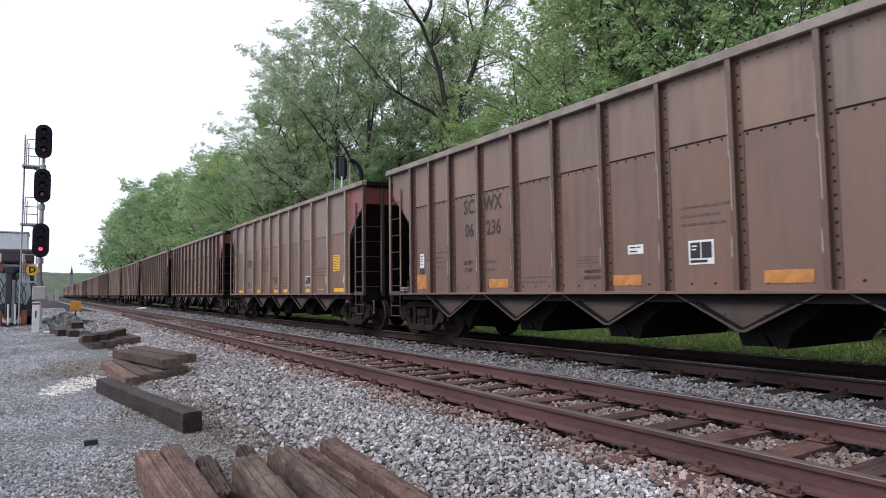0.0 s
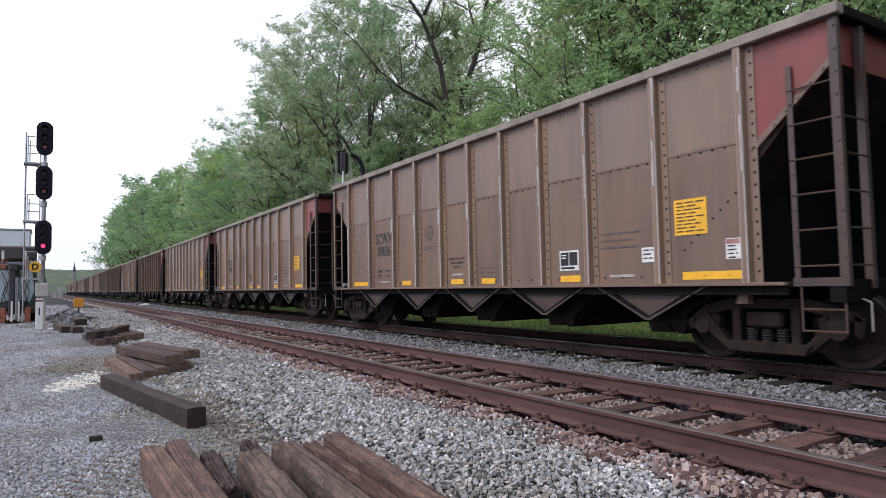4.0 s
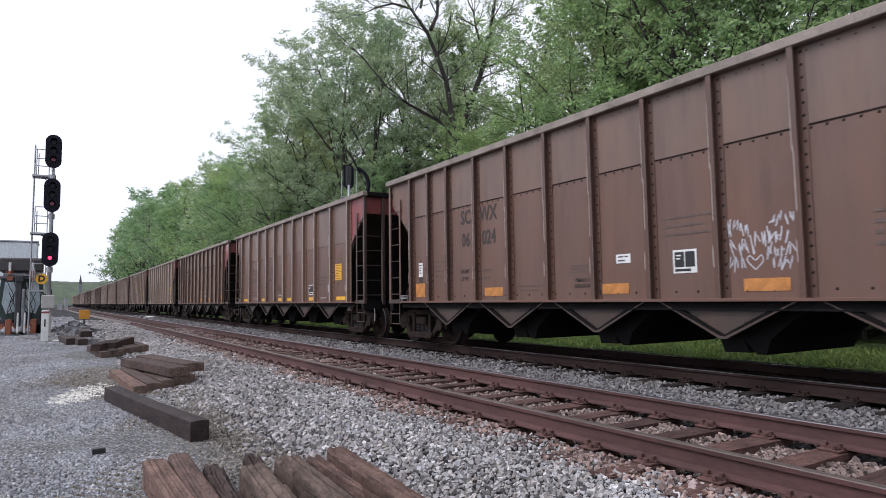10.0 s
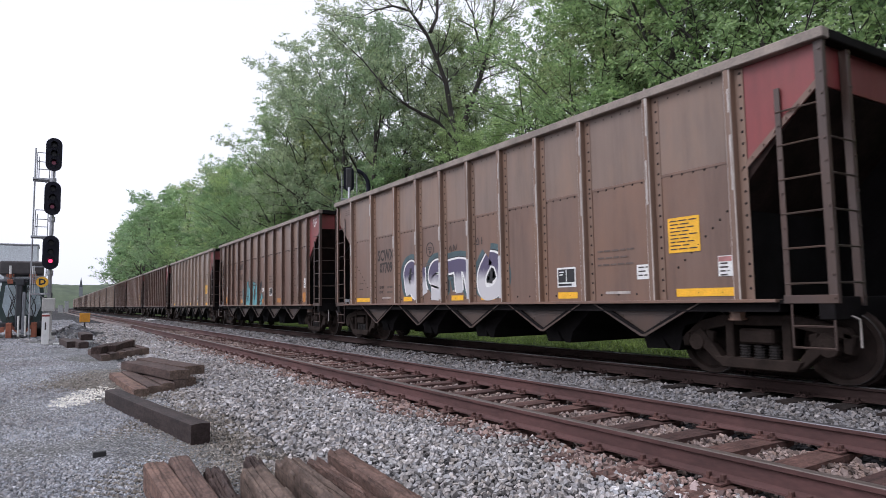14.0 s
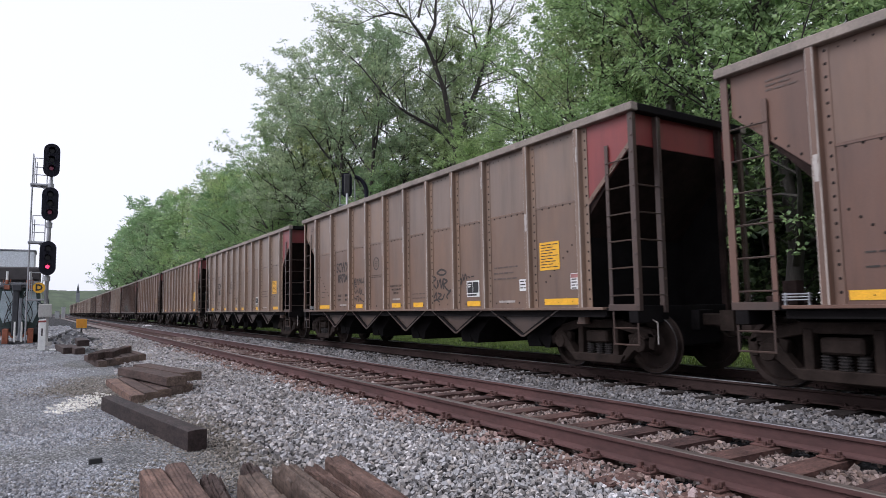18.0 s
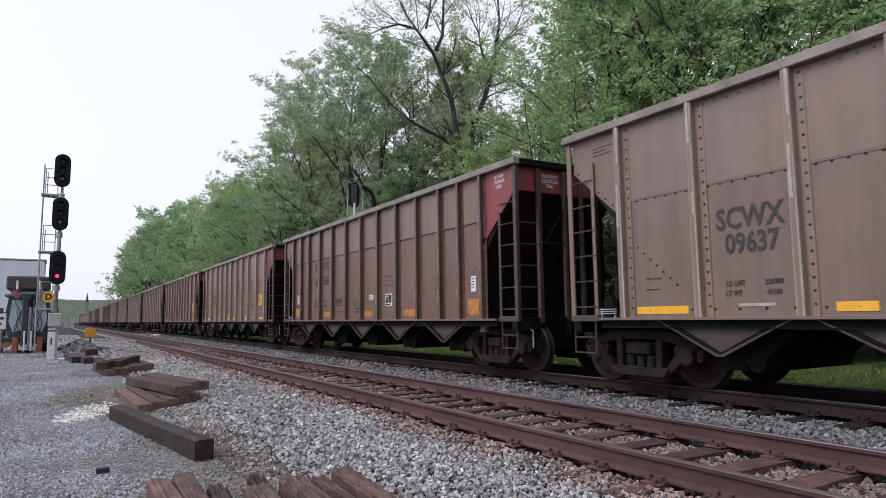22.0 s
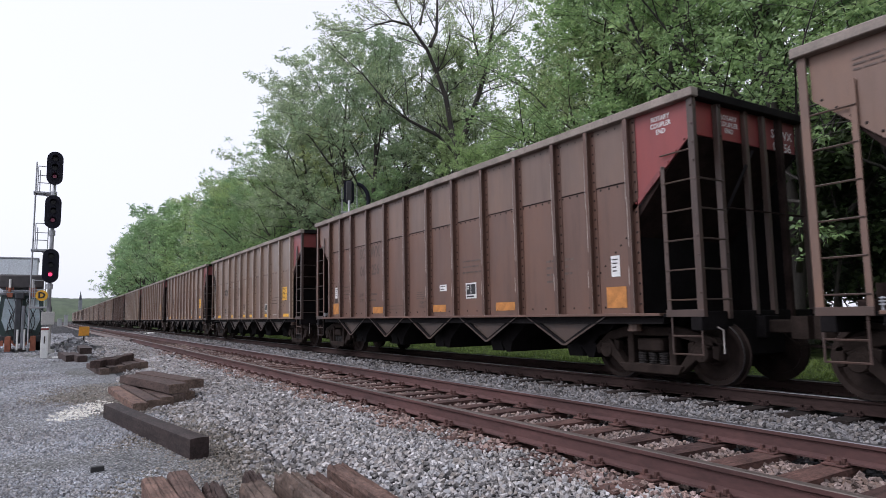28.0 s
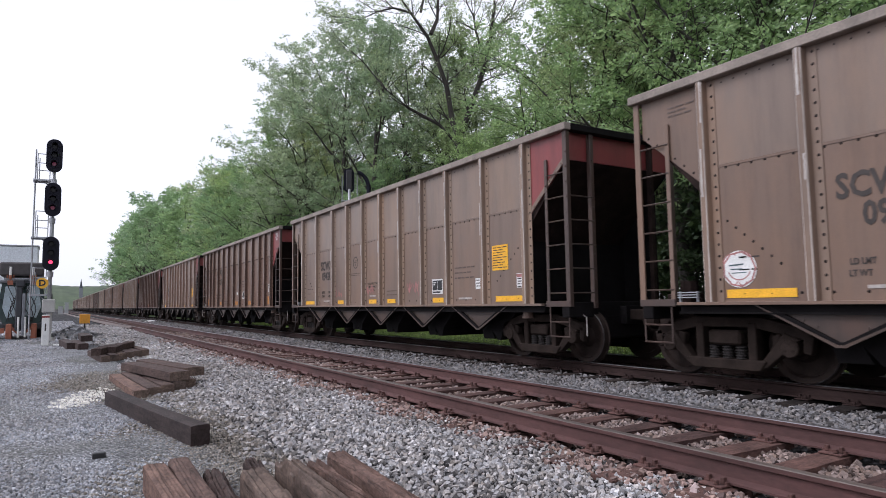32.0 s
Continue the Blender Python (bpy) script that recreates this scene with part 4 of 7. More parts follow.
def hopper_car(kind, shade, red, near, label):
    """One coal hopper car, at the origin, its leading end towards +y."""
    paint = PAINTS[shade]
    car = thing("coal_hopper_car", label, "railcar", group="coal train")
    both = (0, 180)
    for turn in both:
        r = (0, 0, turn)
        place("side_sheet", mesh_of("side_sheet" + kind, fill_side(kind), paint), car, turn=r) if turn == 0 else None
        place("side_rim", mesh_of("side_rim", fill_side_rim, RIM), car, turn=r)
        place("side_sill", mesh_of("side_sill", fill_sill, paint), car, turn=r)
        # The web is near black: the shadow below the sill lip is painted.
        place("sill_web", mesh_of("sill_web", fill_sill_web, SOOT_SHADE), car, turn=r) if turn == 0 else None
        for s in STAKES[kind]:
            for y in sorted({s, -s}):
                if turn and not near:
                    continue
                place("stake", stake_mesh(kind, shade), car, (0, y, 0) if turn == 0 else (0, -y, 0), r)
                if near and turn == 0:
                    for low in ((TOP - 0.7, 2.45) if kind == "B" else (2.35,)):
                        n = (int(abs(y) * 37) + int(low * 10) * 5 + len(TRAIN) * 3 + (y > 0)) % 6
                        if n < 5 and kind == "B":
                            place("scuff", mesh_of("scuff%d" % n, fill_scuff(n), BARE), car, (0, y, low), label="paint worn to bare metal")
        for y in CHUTES:
            if turn == 0:
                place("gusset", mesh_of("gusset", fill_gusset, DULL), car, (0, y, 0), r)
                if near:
                    # The flange is near black, painting shade along the gusset's lower edges.
                    place("gusset_flange", mesh_of("gusset_flange", fill_flange, SOOT_SHADE), car, (0, y, 0), r)
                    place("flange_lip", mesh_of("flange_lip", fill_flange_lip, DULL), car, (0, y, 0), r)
        # ends: turn 0 is the trailing end, 180 the leading end
        end = RED if red and turn == 0 else paint
        # Slope sheet and bulkhead are near black to paint the shade in the recess.
        place("slope_sheet", mesh_of("slope_sheet", fill_slope, SHADE_BROWN), car, turn=r)
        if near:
            place("bulkhead", mesh_of("bulkhead", lambda bm: box(bm, -1.30, 1.30, -6.08, -6.04, 1.03, 2.22), SOOT_SHADE), car, turn=r)
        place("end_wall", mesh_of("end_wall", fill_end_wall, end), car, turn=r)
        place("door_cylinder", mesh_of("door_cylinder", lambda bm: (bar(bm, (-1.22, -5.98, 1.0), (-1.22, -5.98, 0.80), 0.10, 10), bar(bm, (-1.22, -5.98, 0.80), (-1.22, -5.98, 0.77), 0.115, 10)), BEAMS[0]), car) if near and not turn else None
        place("end_rim", mesh_of("end_rim", fill_end_rim, RIM if turn else SOOT_SHADE), car, turn=r)
        place("end_sill", mesh_of("end_sill", fill_end_sill, SOOT_SHADE), car, turn=r)
        place("coupler", mesh_of("coupler", fill_coupler, TRUCK), car, turn=r)
        if near:
            place("cut_lever", mesh_of("cut_lever", fill_cut_lever, BARE), car, turn=r, label="worn bright uncoupling lever")
            if kind == "A" and not turn:
                place("end_brace", mesh_of("end_brace", fill_brace, SOOT_SHADE), car)
                place("end_rail", mesh_of("end_rail", lambda bm: bar(bm, (-0.78, -7.30, 2.53), (1.30, -7.30, 2.53), 0.014, 5), SHADE_BROWN), car)
        for mirror in (1, -1):
            m = Matrix.Rotation(radians(turn), 4, "Z") @ Matrix.Diagonal((mirror, 1, 1, 1))
            close = (mirror == 1) == (turn == 0)
            for nm, fl in (("corner_post", fill_corner_post), ("ladder_stile", fill_short_stile if kind == "A" and not turn else fill_stile)):
                if not close and (not near or nm == "ladder_stile"):
                    continue
                key = nm + kind + str(turn) + ("" if mirror == 1 else "_m")
                # Only the near leading posts keep the car's paint; the rest are shaded darker.
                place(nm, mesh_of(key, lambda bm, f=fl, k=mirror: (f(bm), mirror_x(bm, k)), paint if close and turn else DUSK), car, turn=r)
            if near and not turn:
                # The far end post gets a darker colour as painted shade.
                place("end_post", mesh_of("end_post", fill_end_post, DUSK if close else SHADE_BROWN), car, (Matrix.Rotation(radians(turn), 3, "Z") @ Vector((-0.78 * mirror, 0, 0))), r)
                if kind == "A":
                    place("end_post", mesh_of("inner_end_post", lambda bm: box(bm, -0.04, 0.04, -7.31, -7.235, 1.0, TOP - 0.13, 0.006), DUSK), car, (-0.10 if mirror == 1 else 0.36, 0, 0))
            if not near or not close:
                continue
            if not turn:
                place("post_bolts", mesh_of("post_bolts", fill_post_bolts, DUSK), car, kind="stuff")
                place("flank_edge", mesh_of("flank_edge", fill_flank_edge, paint if kind == "B" else RED), car)
            else:
                place("step_tread", mesh_of("step_tread", lambda bm: (fill_tread(bm), mirror_x(bm, -1)), GALV), car, turn=r, label="bright galvanised step slats")
            for i in range(6):
                z = 1.22 + i * 0.42
                for nm, fl in (("side_rung", fill_side_rung), ("end_rung", fill_end_rung)):
                    if nm == "end_rung" and (i == 5 or turn):
                        continue
                    key = nm + ("" if mirror == 1 else "_m")
                    place("ladder_rung", mesh_of(key, lambda bm, f=fl, k=mirror: (f(bm), mirror_x(bm, k)), DULL), car, (0, 0, z), r)
            key = "foot_plate" + ("" if mirror == 1 else "_m")
            place("foot_plate", mesh_of(key, lambda bm, k=mirror: (fill_foot_plate(bm), mirror_x(bm, k)), DUSK), car, turn=r)
            key = "step" + ("" if mirror == 1 else "_m")
            place("sill_step", mesh_of(key, lambda bm, k=mirror: (fill_step(bm), mirror_x(bm, k)), DUSK), car, turn=r)
        # truck
        y = 6.17 if turn else -6.17
        truck = place("truck", mesh_of("truck_bolster", fill_bolster, TRUCK), car, (0, y, 0), r)
        for flip in both:
            place("side_frame", mesh_of("side_frame", fill_side_frame, TRUCK), truck, turn=(0, 0, flip))
            if near and flip == turn:
                for dy in (-0.20, 0.0, 0.20):
                    place("spring", mesh_of("spring", fill_spring, COIL), truck, (0, dy, 0), (0, 0, flip))
        for dy in (-0.889, 0.889):
            axle = place("axle", mesh_of("axle", fill_axle, TRUCK), car, (0, y + dy, 0.457))
            place("wheel", wheel_mesh(), axle, (-0.755, 0, 0))
            if near:
                place("wheel", wheel_mesh(), axle, (0.755, 0, 0), (0, 0, 180))
                AXLES.append((car, axle, y + dy))
    # Far sheet and flanks are near black: shade inside the car end, painted.
    far_side = place("side_sheet", mesh_of("side_sheet_far" + kind, lambda bm: prism(bm, [(y, z) for y, z in side_outline(kind)] , 0, FACE - 0.02, FACE), SOOT_SHADE), car)
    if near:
        # An added plate that fills the far end with painted darkness.
        place("end_plate", mesh_of("end_plate", lambda bm: prism(bm, [(-6.17, 1.04), (-6.17, 2.56), (-6.95, 3.22), (-6.95, 1.04)], 0, FACE - 0.06, FACE - 0.04), SOOT_SHADE), car)
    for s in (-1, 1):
        me = mesh_of("end_flank" + kind + str(s), lambda bm, k=s: (fill_end_flank(kind)(bm), mirror_x(bm, k)), (RED if red else paint) if s == 1 else SOOT_SHADE)
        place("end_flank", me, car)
    # Chutes and centre sill are near black to paint the shade beneath the car.
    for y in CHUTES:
        place("hopper_chute", mesh_of("hopper_chute", fill_chute, SOOT_SHADE), car, (0, y, 0))
    place("center_sill", mesh_of("center_sill", fill_center_sill, SOOT_SHADE), car)
    e = STAKES[kind][-1]
    lap = 0.020 if kind == "A" else 0.035
    # On kind A the strip is dark, painting the shadow line of the seam.
    seam = mesh_of("seam" + kind, lambda bm: box(bm, -FACE - 0.008, -FACE + 0.001, -e, e, SEAM[kind] - lap, SEAM[kind]), SHADE_BROWN if kind == "A" else paint)
    place("seam_strip", seam, car)
    if near:
        place("upper_sheet", mesh_of("upper_sheet" + kind, lambda bm: box(bm, -FACE - 0.005, -FACE + 0.001, -e, e, SEAM[kind] + 0.002, TOP - 0.131), UPPERS[shade]), car, label="paler upper side sheet")
    if near:
        place("rivets", mesh_of("rivets" + kind, fill_rivets(kind), RIVET), car, kind="stuff")
        place("brake_valve", mesh_of("brake_valve", fill_brake, SHADE_BROWN), car)
    return car


def markings(car, kind, number, clear=True):
    ink = MARK if clear else FAINT
    MARK_SHIFT[0] = 0.13 if kind == "A" else 0.0
    if kind == "B":
        letters(car, "SCWX", 3.25, 2.31, 0.40, ink, "dark stencilled reporting mark", "reporting_mark")
        if number:
            letters(car, number, 3.27, 1.98, 0.37, ink, "dark stencilled car number", "car_number")
        for u0, u1 in ((1.36, 2.28), (4.25, 4.69), (6.5, 6.97), (7.64, 8.1), (9.98, 10.46), (12.45, 13.36)):
            patch(car, u0, u1, 1.09, 1.200, YELLOW, "yellow reflective strip", "reflector_strip")
        place("ring_mark", mesh_of("ring_mark", ring, ink), car, (-FACE - 0.006, HALF - 5.58, 2.29), (0, 90, 0), "round stencilled emblem")
        bars(car, 5.25, 1.98, 0.75, 2)
        patch(car, 12.35, 12.87, 1.71, 2.21, YELLOW, "yellow placard with small print", "placard")
        bars(car, 12.39, 2.17, 0.44, 9, MARK, 0.05, 0.016, 0.010)
        plate(car, 9.97, 10.43, 1.285, 1.625)
        patch(car, 11.75, 11.99, 1.36, 1.58, WHITE, "white stencil panel", "test_panel")
        bars(car, 11.78, 1.55, 0.18, 3, MARK, 0.06, 0.02, 0.010)
        patch(car, 13.13, 13.34, 1.35, 1.62, WHITE, "white stencil panel", "test_panel")
        bars(car, 13.16, 1.53, 0.15, 4, MARK, 0.05, 0.02, 0.010)
        patch(car, 13.14, 13.33, 1.545, 1.61, PINK, "", "red_band", 0.010)
        patch(car, 3.05, 3.55, 1.17, 1.21, BARE, "pale stencil bar", "stencil_bar")
        patch(car, 6.55, 6.95, 1.28, 1.32, BARE, "pale stencil bar", "stencil_bar")
        patch(car, 11.1, 11.6, 1.15, 1.19, BARE, "pale stencil bar", "stencil_bar")
        letters(car, "LD LMT", 3.02, 1.47, 0.10, ink, "small dark stencil", bold=0.003)
        letters(car, "LT WT", 2.99, 1.34, 0.10, ink, "small dark stencil", bold=0.003)
        if number in ("09637", "09428", "09704"):
            for w, z in zip(("236000", "49200") if number == "09704" else ("236900", "49100"), (1.47, 1.34)):
                letters(car, w, 3.54, z, 0.10, ink, "small dark stencil", bold=0.003)
        else:
            bars(car, 3.34, 1.50, 0.36, 2, FAINT, step=0.13, h=0.06)
        for i, w in enumerate(("RADIANT HEAT ONLY", "MAX ALUMINUM", "TEMP 250 F")):
            letters(car, w, 6.74, 1.64 - i * 0.09, 0.082, ink, "small dark stencil", bold=0.0)
        bars(car, 7.60, 1.42, 0.75, 2, step=0.10)
        bars(car, 10.95, 1.85, 0.8, 3, step=0.11, h=0.028)
        bars(car, 1.55, 1.62, 0.30, 2, MARK, step=0.16, h=0.02)
        bars(car, 0.55, 3.85, 0.45, 3, step=0.06)
    else:
        letters(car, "SC", 3.38, 2.81, 0.42, ink, "dark stencilled reporting mark", "reporting_mark")
        letters(car, "WX", 4.20, 2.81, 0.42, ink, "dark stencilled reporting mark", "reporting_mark")
        if number:
            letters(car, number[:2], 3.38, 2.32, 0.40, ink, "dark stencilled car number", "car_number")
            letters(car, number[2:], 4.22, 2.32, 0.40, ink, "dark stencilled car number", "car_number")
        for u0, u1, z1 in ((1.18, 1.62, 1.46), (4.05, 4.66, 1.30), (7.30, 7.85, 1.29), (9.75, 10.35, 1.29), (12.72, 13.13, 1.46)):
            patch(car, u0, u1, 1.13, z1, ORANGE, "faded orange reflector patch", "reflector_patch")
        plate(car, 8.68, 9.07, 1.40, 1.73)
        patch(car, 7.61, 7.90, 1.60, 1.74, WHITE, "small white panel", "test_panel")
        bars(car, 7.65, 1.71, 0.20, 2, MARK, 0.06, 0.02, 0.010)
        for u in (1.33, 12.84):
            patch(car, u, u + 0.18, 1.62, 1.95, WHITE, "small white shipping tag", "tag")
            bars(car, u + 0.03, 1.9, 0.12, 4, MARK, 0.06, 0.02, 0.010)
        patch(car, 1.33, 1.52, 1.48, 1.60, MARK, "small framed notice", "notice")
        bars(car, 2.05, 1.95, 0.45, 4, step=0.11, h=0.03)
        letters(car, "LD LMT", 3.33, 1.66, 0.12, ink, "small dark stencil", bold=0.003)
        letters(car, "LT WT", 3.33, 1.50, 0.12, ink, "small dark stencil", bold=0.003)
        if number == "06260":
            letters(car, "237600", 4.14, 1.66, 0.11, ink, "small dark stencil", bold=0.003)
            letters(car, "48400", 4.17, 1.50, 0.11, ink, "small dark stencil", bold=0.003)
        else:
            bars(car, 3.94, 1.69, 0.36, 2, FAINT, step=0.16, h=0.06)
        letters(car, "PRIMARY DOOR", 6.93, 1.365, 0.085, ink, "small dark stencil", bold=0.002)
        letters(car, "INDICATOR LOCK", 6.95, 1.265, 0.085, ink, "small dark stencil", bold=0.002)
        bars(car, 5.0, 1.32, 0.9, 2, step=0.08)
        bars(car, 6.52, 1.62, 0.5, 4, step=0.05, h=0.018)
        bars(car, 8.58, 2.21, 0.74, 3, step=0.12, h=0.03)
        bars(car, 11.3, 2.0, 0.7, 4, step=0.12, h=0.04)
        for i, w in enumerate(("ROTARY", "COUPLER", "END")):
            letters(car, w, 13.92, 3.90 - i * 0.10, 0.105, WHITE, "white lettering on red", "lettering", 0.001)
            ob = new("lettering", text_mesh(w, 0.105, WHITE, "CENTER", 0.001))
            ob.matrix_basis = Matrix(((1, 0, 0, -0.42), (0, 0, -1, -7.232), (0, 1, 0, 3.90 - i * 0.10), (0, 0, 0, 1)))
            ob.parent = car
        if number:
            for w, z in (("SCWX", 3.82), (number, 3.62)):
                ob = new("lettering", text_mesh(w, 0.2, WHITE, "CENTER", 0.002))
                ob.matrix_basis = Matrix(((1, 0, 0, 0.95), (0, 0, -1, -7.232), (0, 1, 0, z), (0, 0, 0, 1)))
                ob.parent = car


def ring(bm):
    n = 24
    rings = [[bm.verts.new((r * math.cos(2 * math.pi * i / n), r * math.sin(2 * math.pi * i / n), z)) for i in range(n)] for r, z in ((0.175, 0), (0.150, 0), (0.150, 0.002), (0.175, 0.002))]
    for a, b in zip(rings, rings[1:] + rings[:1]):
        for i in range(n):
            bm.faces.new((a[i], a[(i + 1) % n], b[(i + 1) % n], b[i]))
    for x, w in ((-0.05, 0.17), (-0.01, 0.20)):
        box(bm, x - 0.008, x + 0.008, -w / 2, w / 2, 0, 0.002)
    box(bm, 0.03, 0.11, 0.014, 0.032, 0, 0.002)
    for x, w in ((0.03, 0.065), (0.065, 0.05)):
        box(bm, x, x + 0.016, 0.014 - w, 0.014, 0, 0.002)


def plate(car, u0, u1, z0, z1):
    """The dark instruction plate in a white border."""
    patch(car, u0, u1, z0, z1, WHITE, "white-bordered dark notice plate", "notice_plate")
    m, h = (u0 + u1) / 2, z1 - z0
    def fields(bm):
        w, t = u1 - u0, z1 - z0
        box(bm, -0.002, 0.002, 0.01, w / 2 - 0.03, -t / 2 + 0.085, t / 2 - 0.03)
        box(bm, -0.002, 0.002, -w / 2 + 0.03, -0.01, -t / 2 + 0.085, t / 2 - 0.03)
        box(bm, -0.002, 0.002, -w / 2 + 0.10, w / 2 - 0.03, -t / 2 + 0.025, -t / 2 + 0.06)
    place("notice_print", mesh_of("notice_%.2f" % h, fields, BLACK), car, (-FACE - 0.010, HALF - m - MARK_SHIFT[0], (z0 + z1) / 2), label="dark printed fields", kind="stuff")
    bars(car, u0 + 0.06, z1 - 0.07, m - u0 - 0.12, 2, WHITE, 0.045, 0.02, 0.014)


# Every car from the head of the train to its tail: kind, paint, number (blank where it cannot be read), clear lettering.
CARS = {-2: ("A", 1, "", False), -1: ("B", 0, "", True), 0: ("A", 1, "06236", True), 1: ("B", 3, "09420", True), 2: ("B", 0, "09431", True), 3: ("B", 0, "09036", True), 4: ("B", 0, "", True),
        5: ("B", 3, "09620", True), 6: ("A", 1, "06199", True), 7: ("B", 2, "07682", False), 8: ("A", 2, "06024", True), 9: ("B", 3, "09802", True), 10: ("A", 1, "06011", True),
        11: ("B", 1, "07709", True), 12: ("B", 0, "", True), 13: ("B", 3, "09510", True), 14: ("B", 0, "09704", True), 15: ("B", 2, "07694", False), 16: ("B", 0, "09078", True),
        17: ("A", 1, "06260", True), 18: ("B", 3, "09637", True), 19: ("B", 1, "07870", True), 20: ("B", 1, "07347", True), 21: ("B", 0, "", True), 22: ("A", 2, "06256", False),
        23: ("B", 1, "07697", True), 24: ("A", 1, "06297", True), 25: ("B", 3, "09428", True), 26: ("B", 0, "094", True), 27: ("B", 0, "", True)}
LABELS = {"A": "brown weathered steel coal hopper car with faded orange patches", "B": "taupe weathered steel coal hopper car with yellow reflective strips"}

for k in range(-24, 28):
    near = k >= -2
    kind, shade, number, clear = CARS.get(k, ("AB"[(k * 7) % 3 > 0], (1, 4, 0, 2, 3, 4, 2)[k % 7], "", False))
    c = hopper_car(kind, shade, True, near, LABELS[kind])
    if near:
        markings(c, kind, number, clear)
    TRAIN.append((k, c))


# ---- paint sprayed on some of the cars ----
def stroke(car, pts, width, material, lift, name="graffiti_stroke", label=""):
    """A sprayed line through points (u, z) on the side of a car."""
    def fill(bm):
        p = [Vector((HALF - u, z)) for u, z in pts]
        left, right = [], []
        for i, q in enumerate(p):
            d = (p[min(i + 1, len(p) - 1)] - p[max(i - 1, 0)]).normalized()
            n = Vector((-d.y, d.x)) * width / 2
            left.append(bm.verts.new((-FACE - lift, q.x + n.x, q.y + n.y)))
            right.append(bm.verts.new((-FACE - lift, q.x - n.x, q.y - n.y)))
        for i in range(len(p) - 1):
            bm.faces.new((left[i], left[i + 1], right[i + 1], right[i]))
        for f in bm.faces:
            f.normal_update()
            if f.normal.x > 0:
                f.normal_flip()
    return part(name, fill, material, car, label)


def curve_pts(pts, n=5):
    """A smooth run through the points."""
    out = []
    for i in range(len(pts) - 1):
        p0, p1, p2, p3 = (pts[max(0, min(len(pts) - 1, j))] for j in (i - 1, i, i + 1, i + 2))
        for k in range(n):
            t = k / n
            out.append(tuple(0.5 * (2 * b + (c - a) * t + (2 * a - 5 * b + 4 * c - d) * t * t + (3 * b - a - 3 * c + d) * t ** 3) for a, b, c, d in zip(p0, p1, p2, p3)))
    return out + [pts[-1]]


def on_stakes(car, kind, u0, u1, z0, z1, material):
    """Where the spray crosses the ribs of the stakes."""
    for s in STAKES[kind]:
        for y in sorted({s, -s}):
            if HALF - u1 < y < HALF - u0:
                patch(car, HALF - y - 0.044, HALF - y + 0.032, z0, z1, material, "", "sprayed_rib", 0.110)


def graffiti():
    MARK_SHIFT[0] = 0.0
    by = dict(TRAIN)
    rng = random.Random(77)
    # teal letters with black outlines
    c = by[10]
    letter_runs = [[(4.75, 1.95), (4.95, 1.75), (5.0, 1.15)], [(5.0, 1.2), (5.35, 1.3), (5.45, 2.05)], [(5.45, 2.1), (5.55, 1.5), (5.6, 1.1)], [(5.65, 1.2), (5.9, 1.85), (5.95, 1.2)],
                   [(6.05, 1.85), (6.35, 1.9), (6.7, 1.85)], [(6.35, 1.85), (6.4, 1.5), (6.4, 1.1)], [(6.75, 1.15), (6.85, 1.6), (7.0, 1.9)], [(6.85, 1.5), (7.15, 1.5), (7.2, 1.15)],
                   [(7.3, 1.15), (7.6, 1.2), (7.75, 1.5)], [(5.15, 1.15), (6.2, 1.12), (7.5, 1.14)]]
    for run in letter_runs:
        pts = curve_pts(run)
        stroke(c, pts, 0.34, BLACK, 0.007)
    for run in letter_runs:
        stroke(c, curve_pts(run), 0.28, TEAL, 0.009, label="teal sprayed stroke")
    for run in letter_runs[:-1]:
        for side in (-0.11, 0.11):
            stroke(c, curve_pts([(u + side + 0.03 * math.sin(z * 9), z + 0.02) for u, z in run]), 0.035, BLACK, 0.011)
    for u in (5.05, 5.5, 6.1, 6.55, 7.0, 7.35):
        stroke(c, curve_pts([(u - 0.16, 1.36 + 0.1 * math.sin(u * 5)), (u, 1.42), (u + 0.16, 1.33 + 0.1 * math.cos(u * 7))]), 0.035, BLACK, 0.011)
    stroke(c, curve_pts([(7.45, 1.70), (7.58, 1.88), (7.72, 1.95)]), 0.24, BLACK, 0.011)
    on_stakes(c, "A", 4.8, 7.8, 1.12, 1.8, TEAL)
    for y, w in ((4.9, 0.55), (7.15, 0.75)):
        stroke(c, [(y - w, 0.93), (y + w, 0.93)], 0.1, TEAL, -0.04)
    # large letters, violet above and silver below
    c = by[11]
    big = [[(4.55, 1.17), (4.48, 1.5), (4.45, 1.83), (4.72, 1.93), (4.86, 1.72), (4.56, 1.55)], [(4.62, 1.5), (4.82, 1.3), (4.95, 1.17)], [(5.2, 1.88), (5.24, 1.5), (5.32, 1.18)],
           [(6.22, 1.88), (5.78, 1.86), (5.66, 1.62), (6.08, 1.5), (6.14, 1.24), (5.62, 1.18)], [(6.38, 1.83), (6.8, 1.86), (7.1, 1.82)], [(6.76, 1.8), (6.8, 1.5), (6.82, 1.18)],
           [(7.08, 1.83), (7.2, 1.5), (7.26, 1.18)], [(7.95, 1.93), (7.68, 1.6), (7.74, 1.25), (8.1, 1.18), (8.34, 1.5), (8.22, 1.85), (7.95, 1.93)]]
    for i, (more, paint_of, lift) in enumerate(((0.36, SKY_SPRAY, 0.004), (0.13, BLACK, 0.006), (0.085, WHITE, 0.008), (0.0, FADE, 0.010))):
        for j, run in enumerate(big):
            stroke(c, curve_pts([(u, max(z, 1.115 + (0.27 + more) / 2)) for u, z in run], 7), 0.27 + more, paint_of, lift + j * 0.0002, "graffiti_shape", "violet and silver sprayed letter" if i == 3 else "")
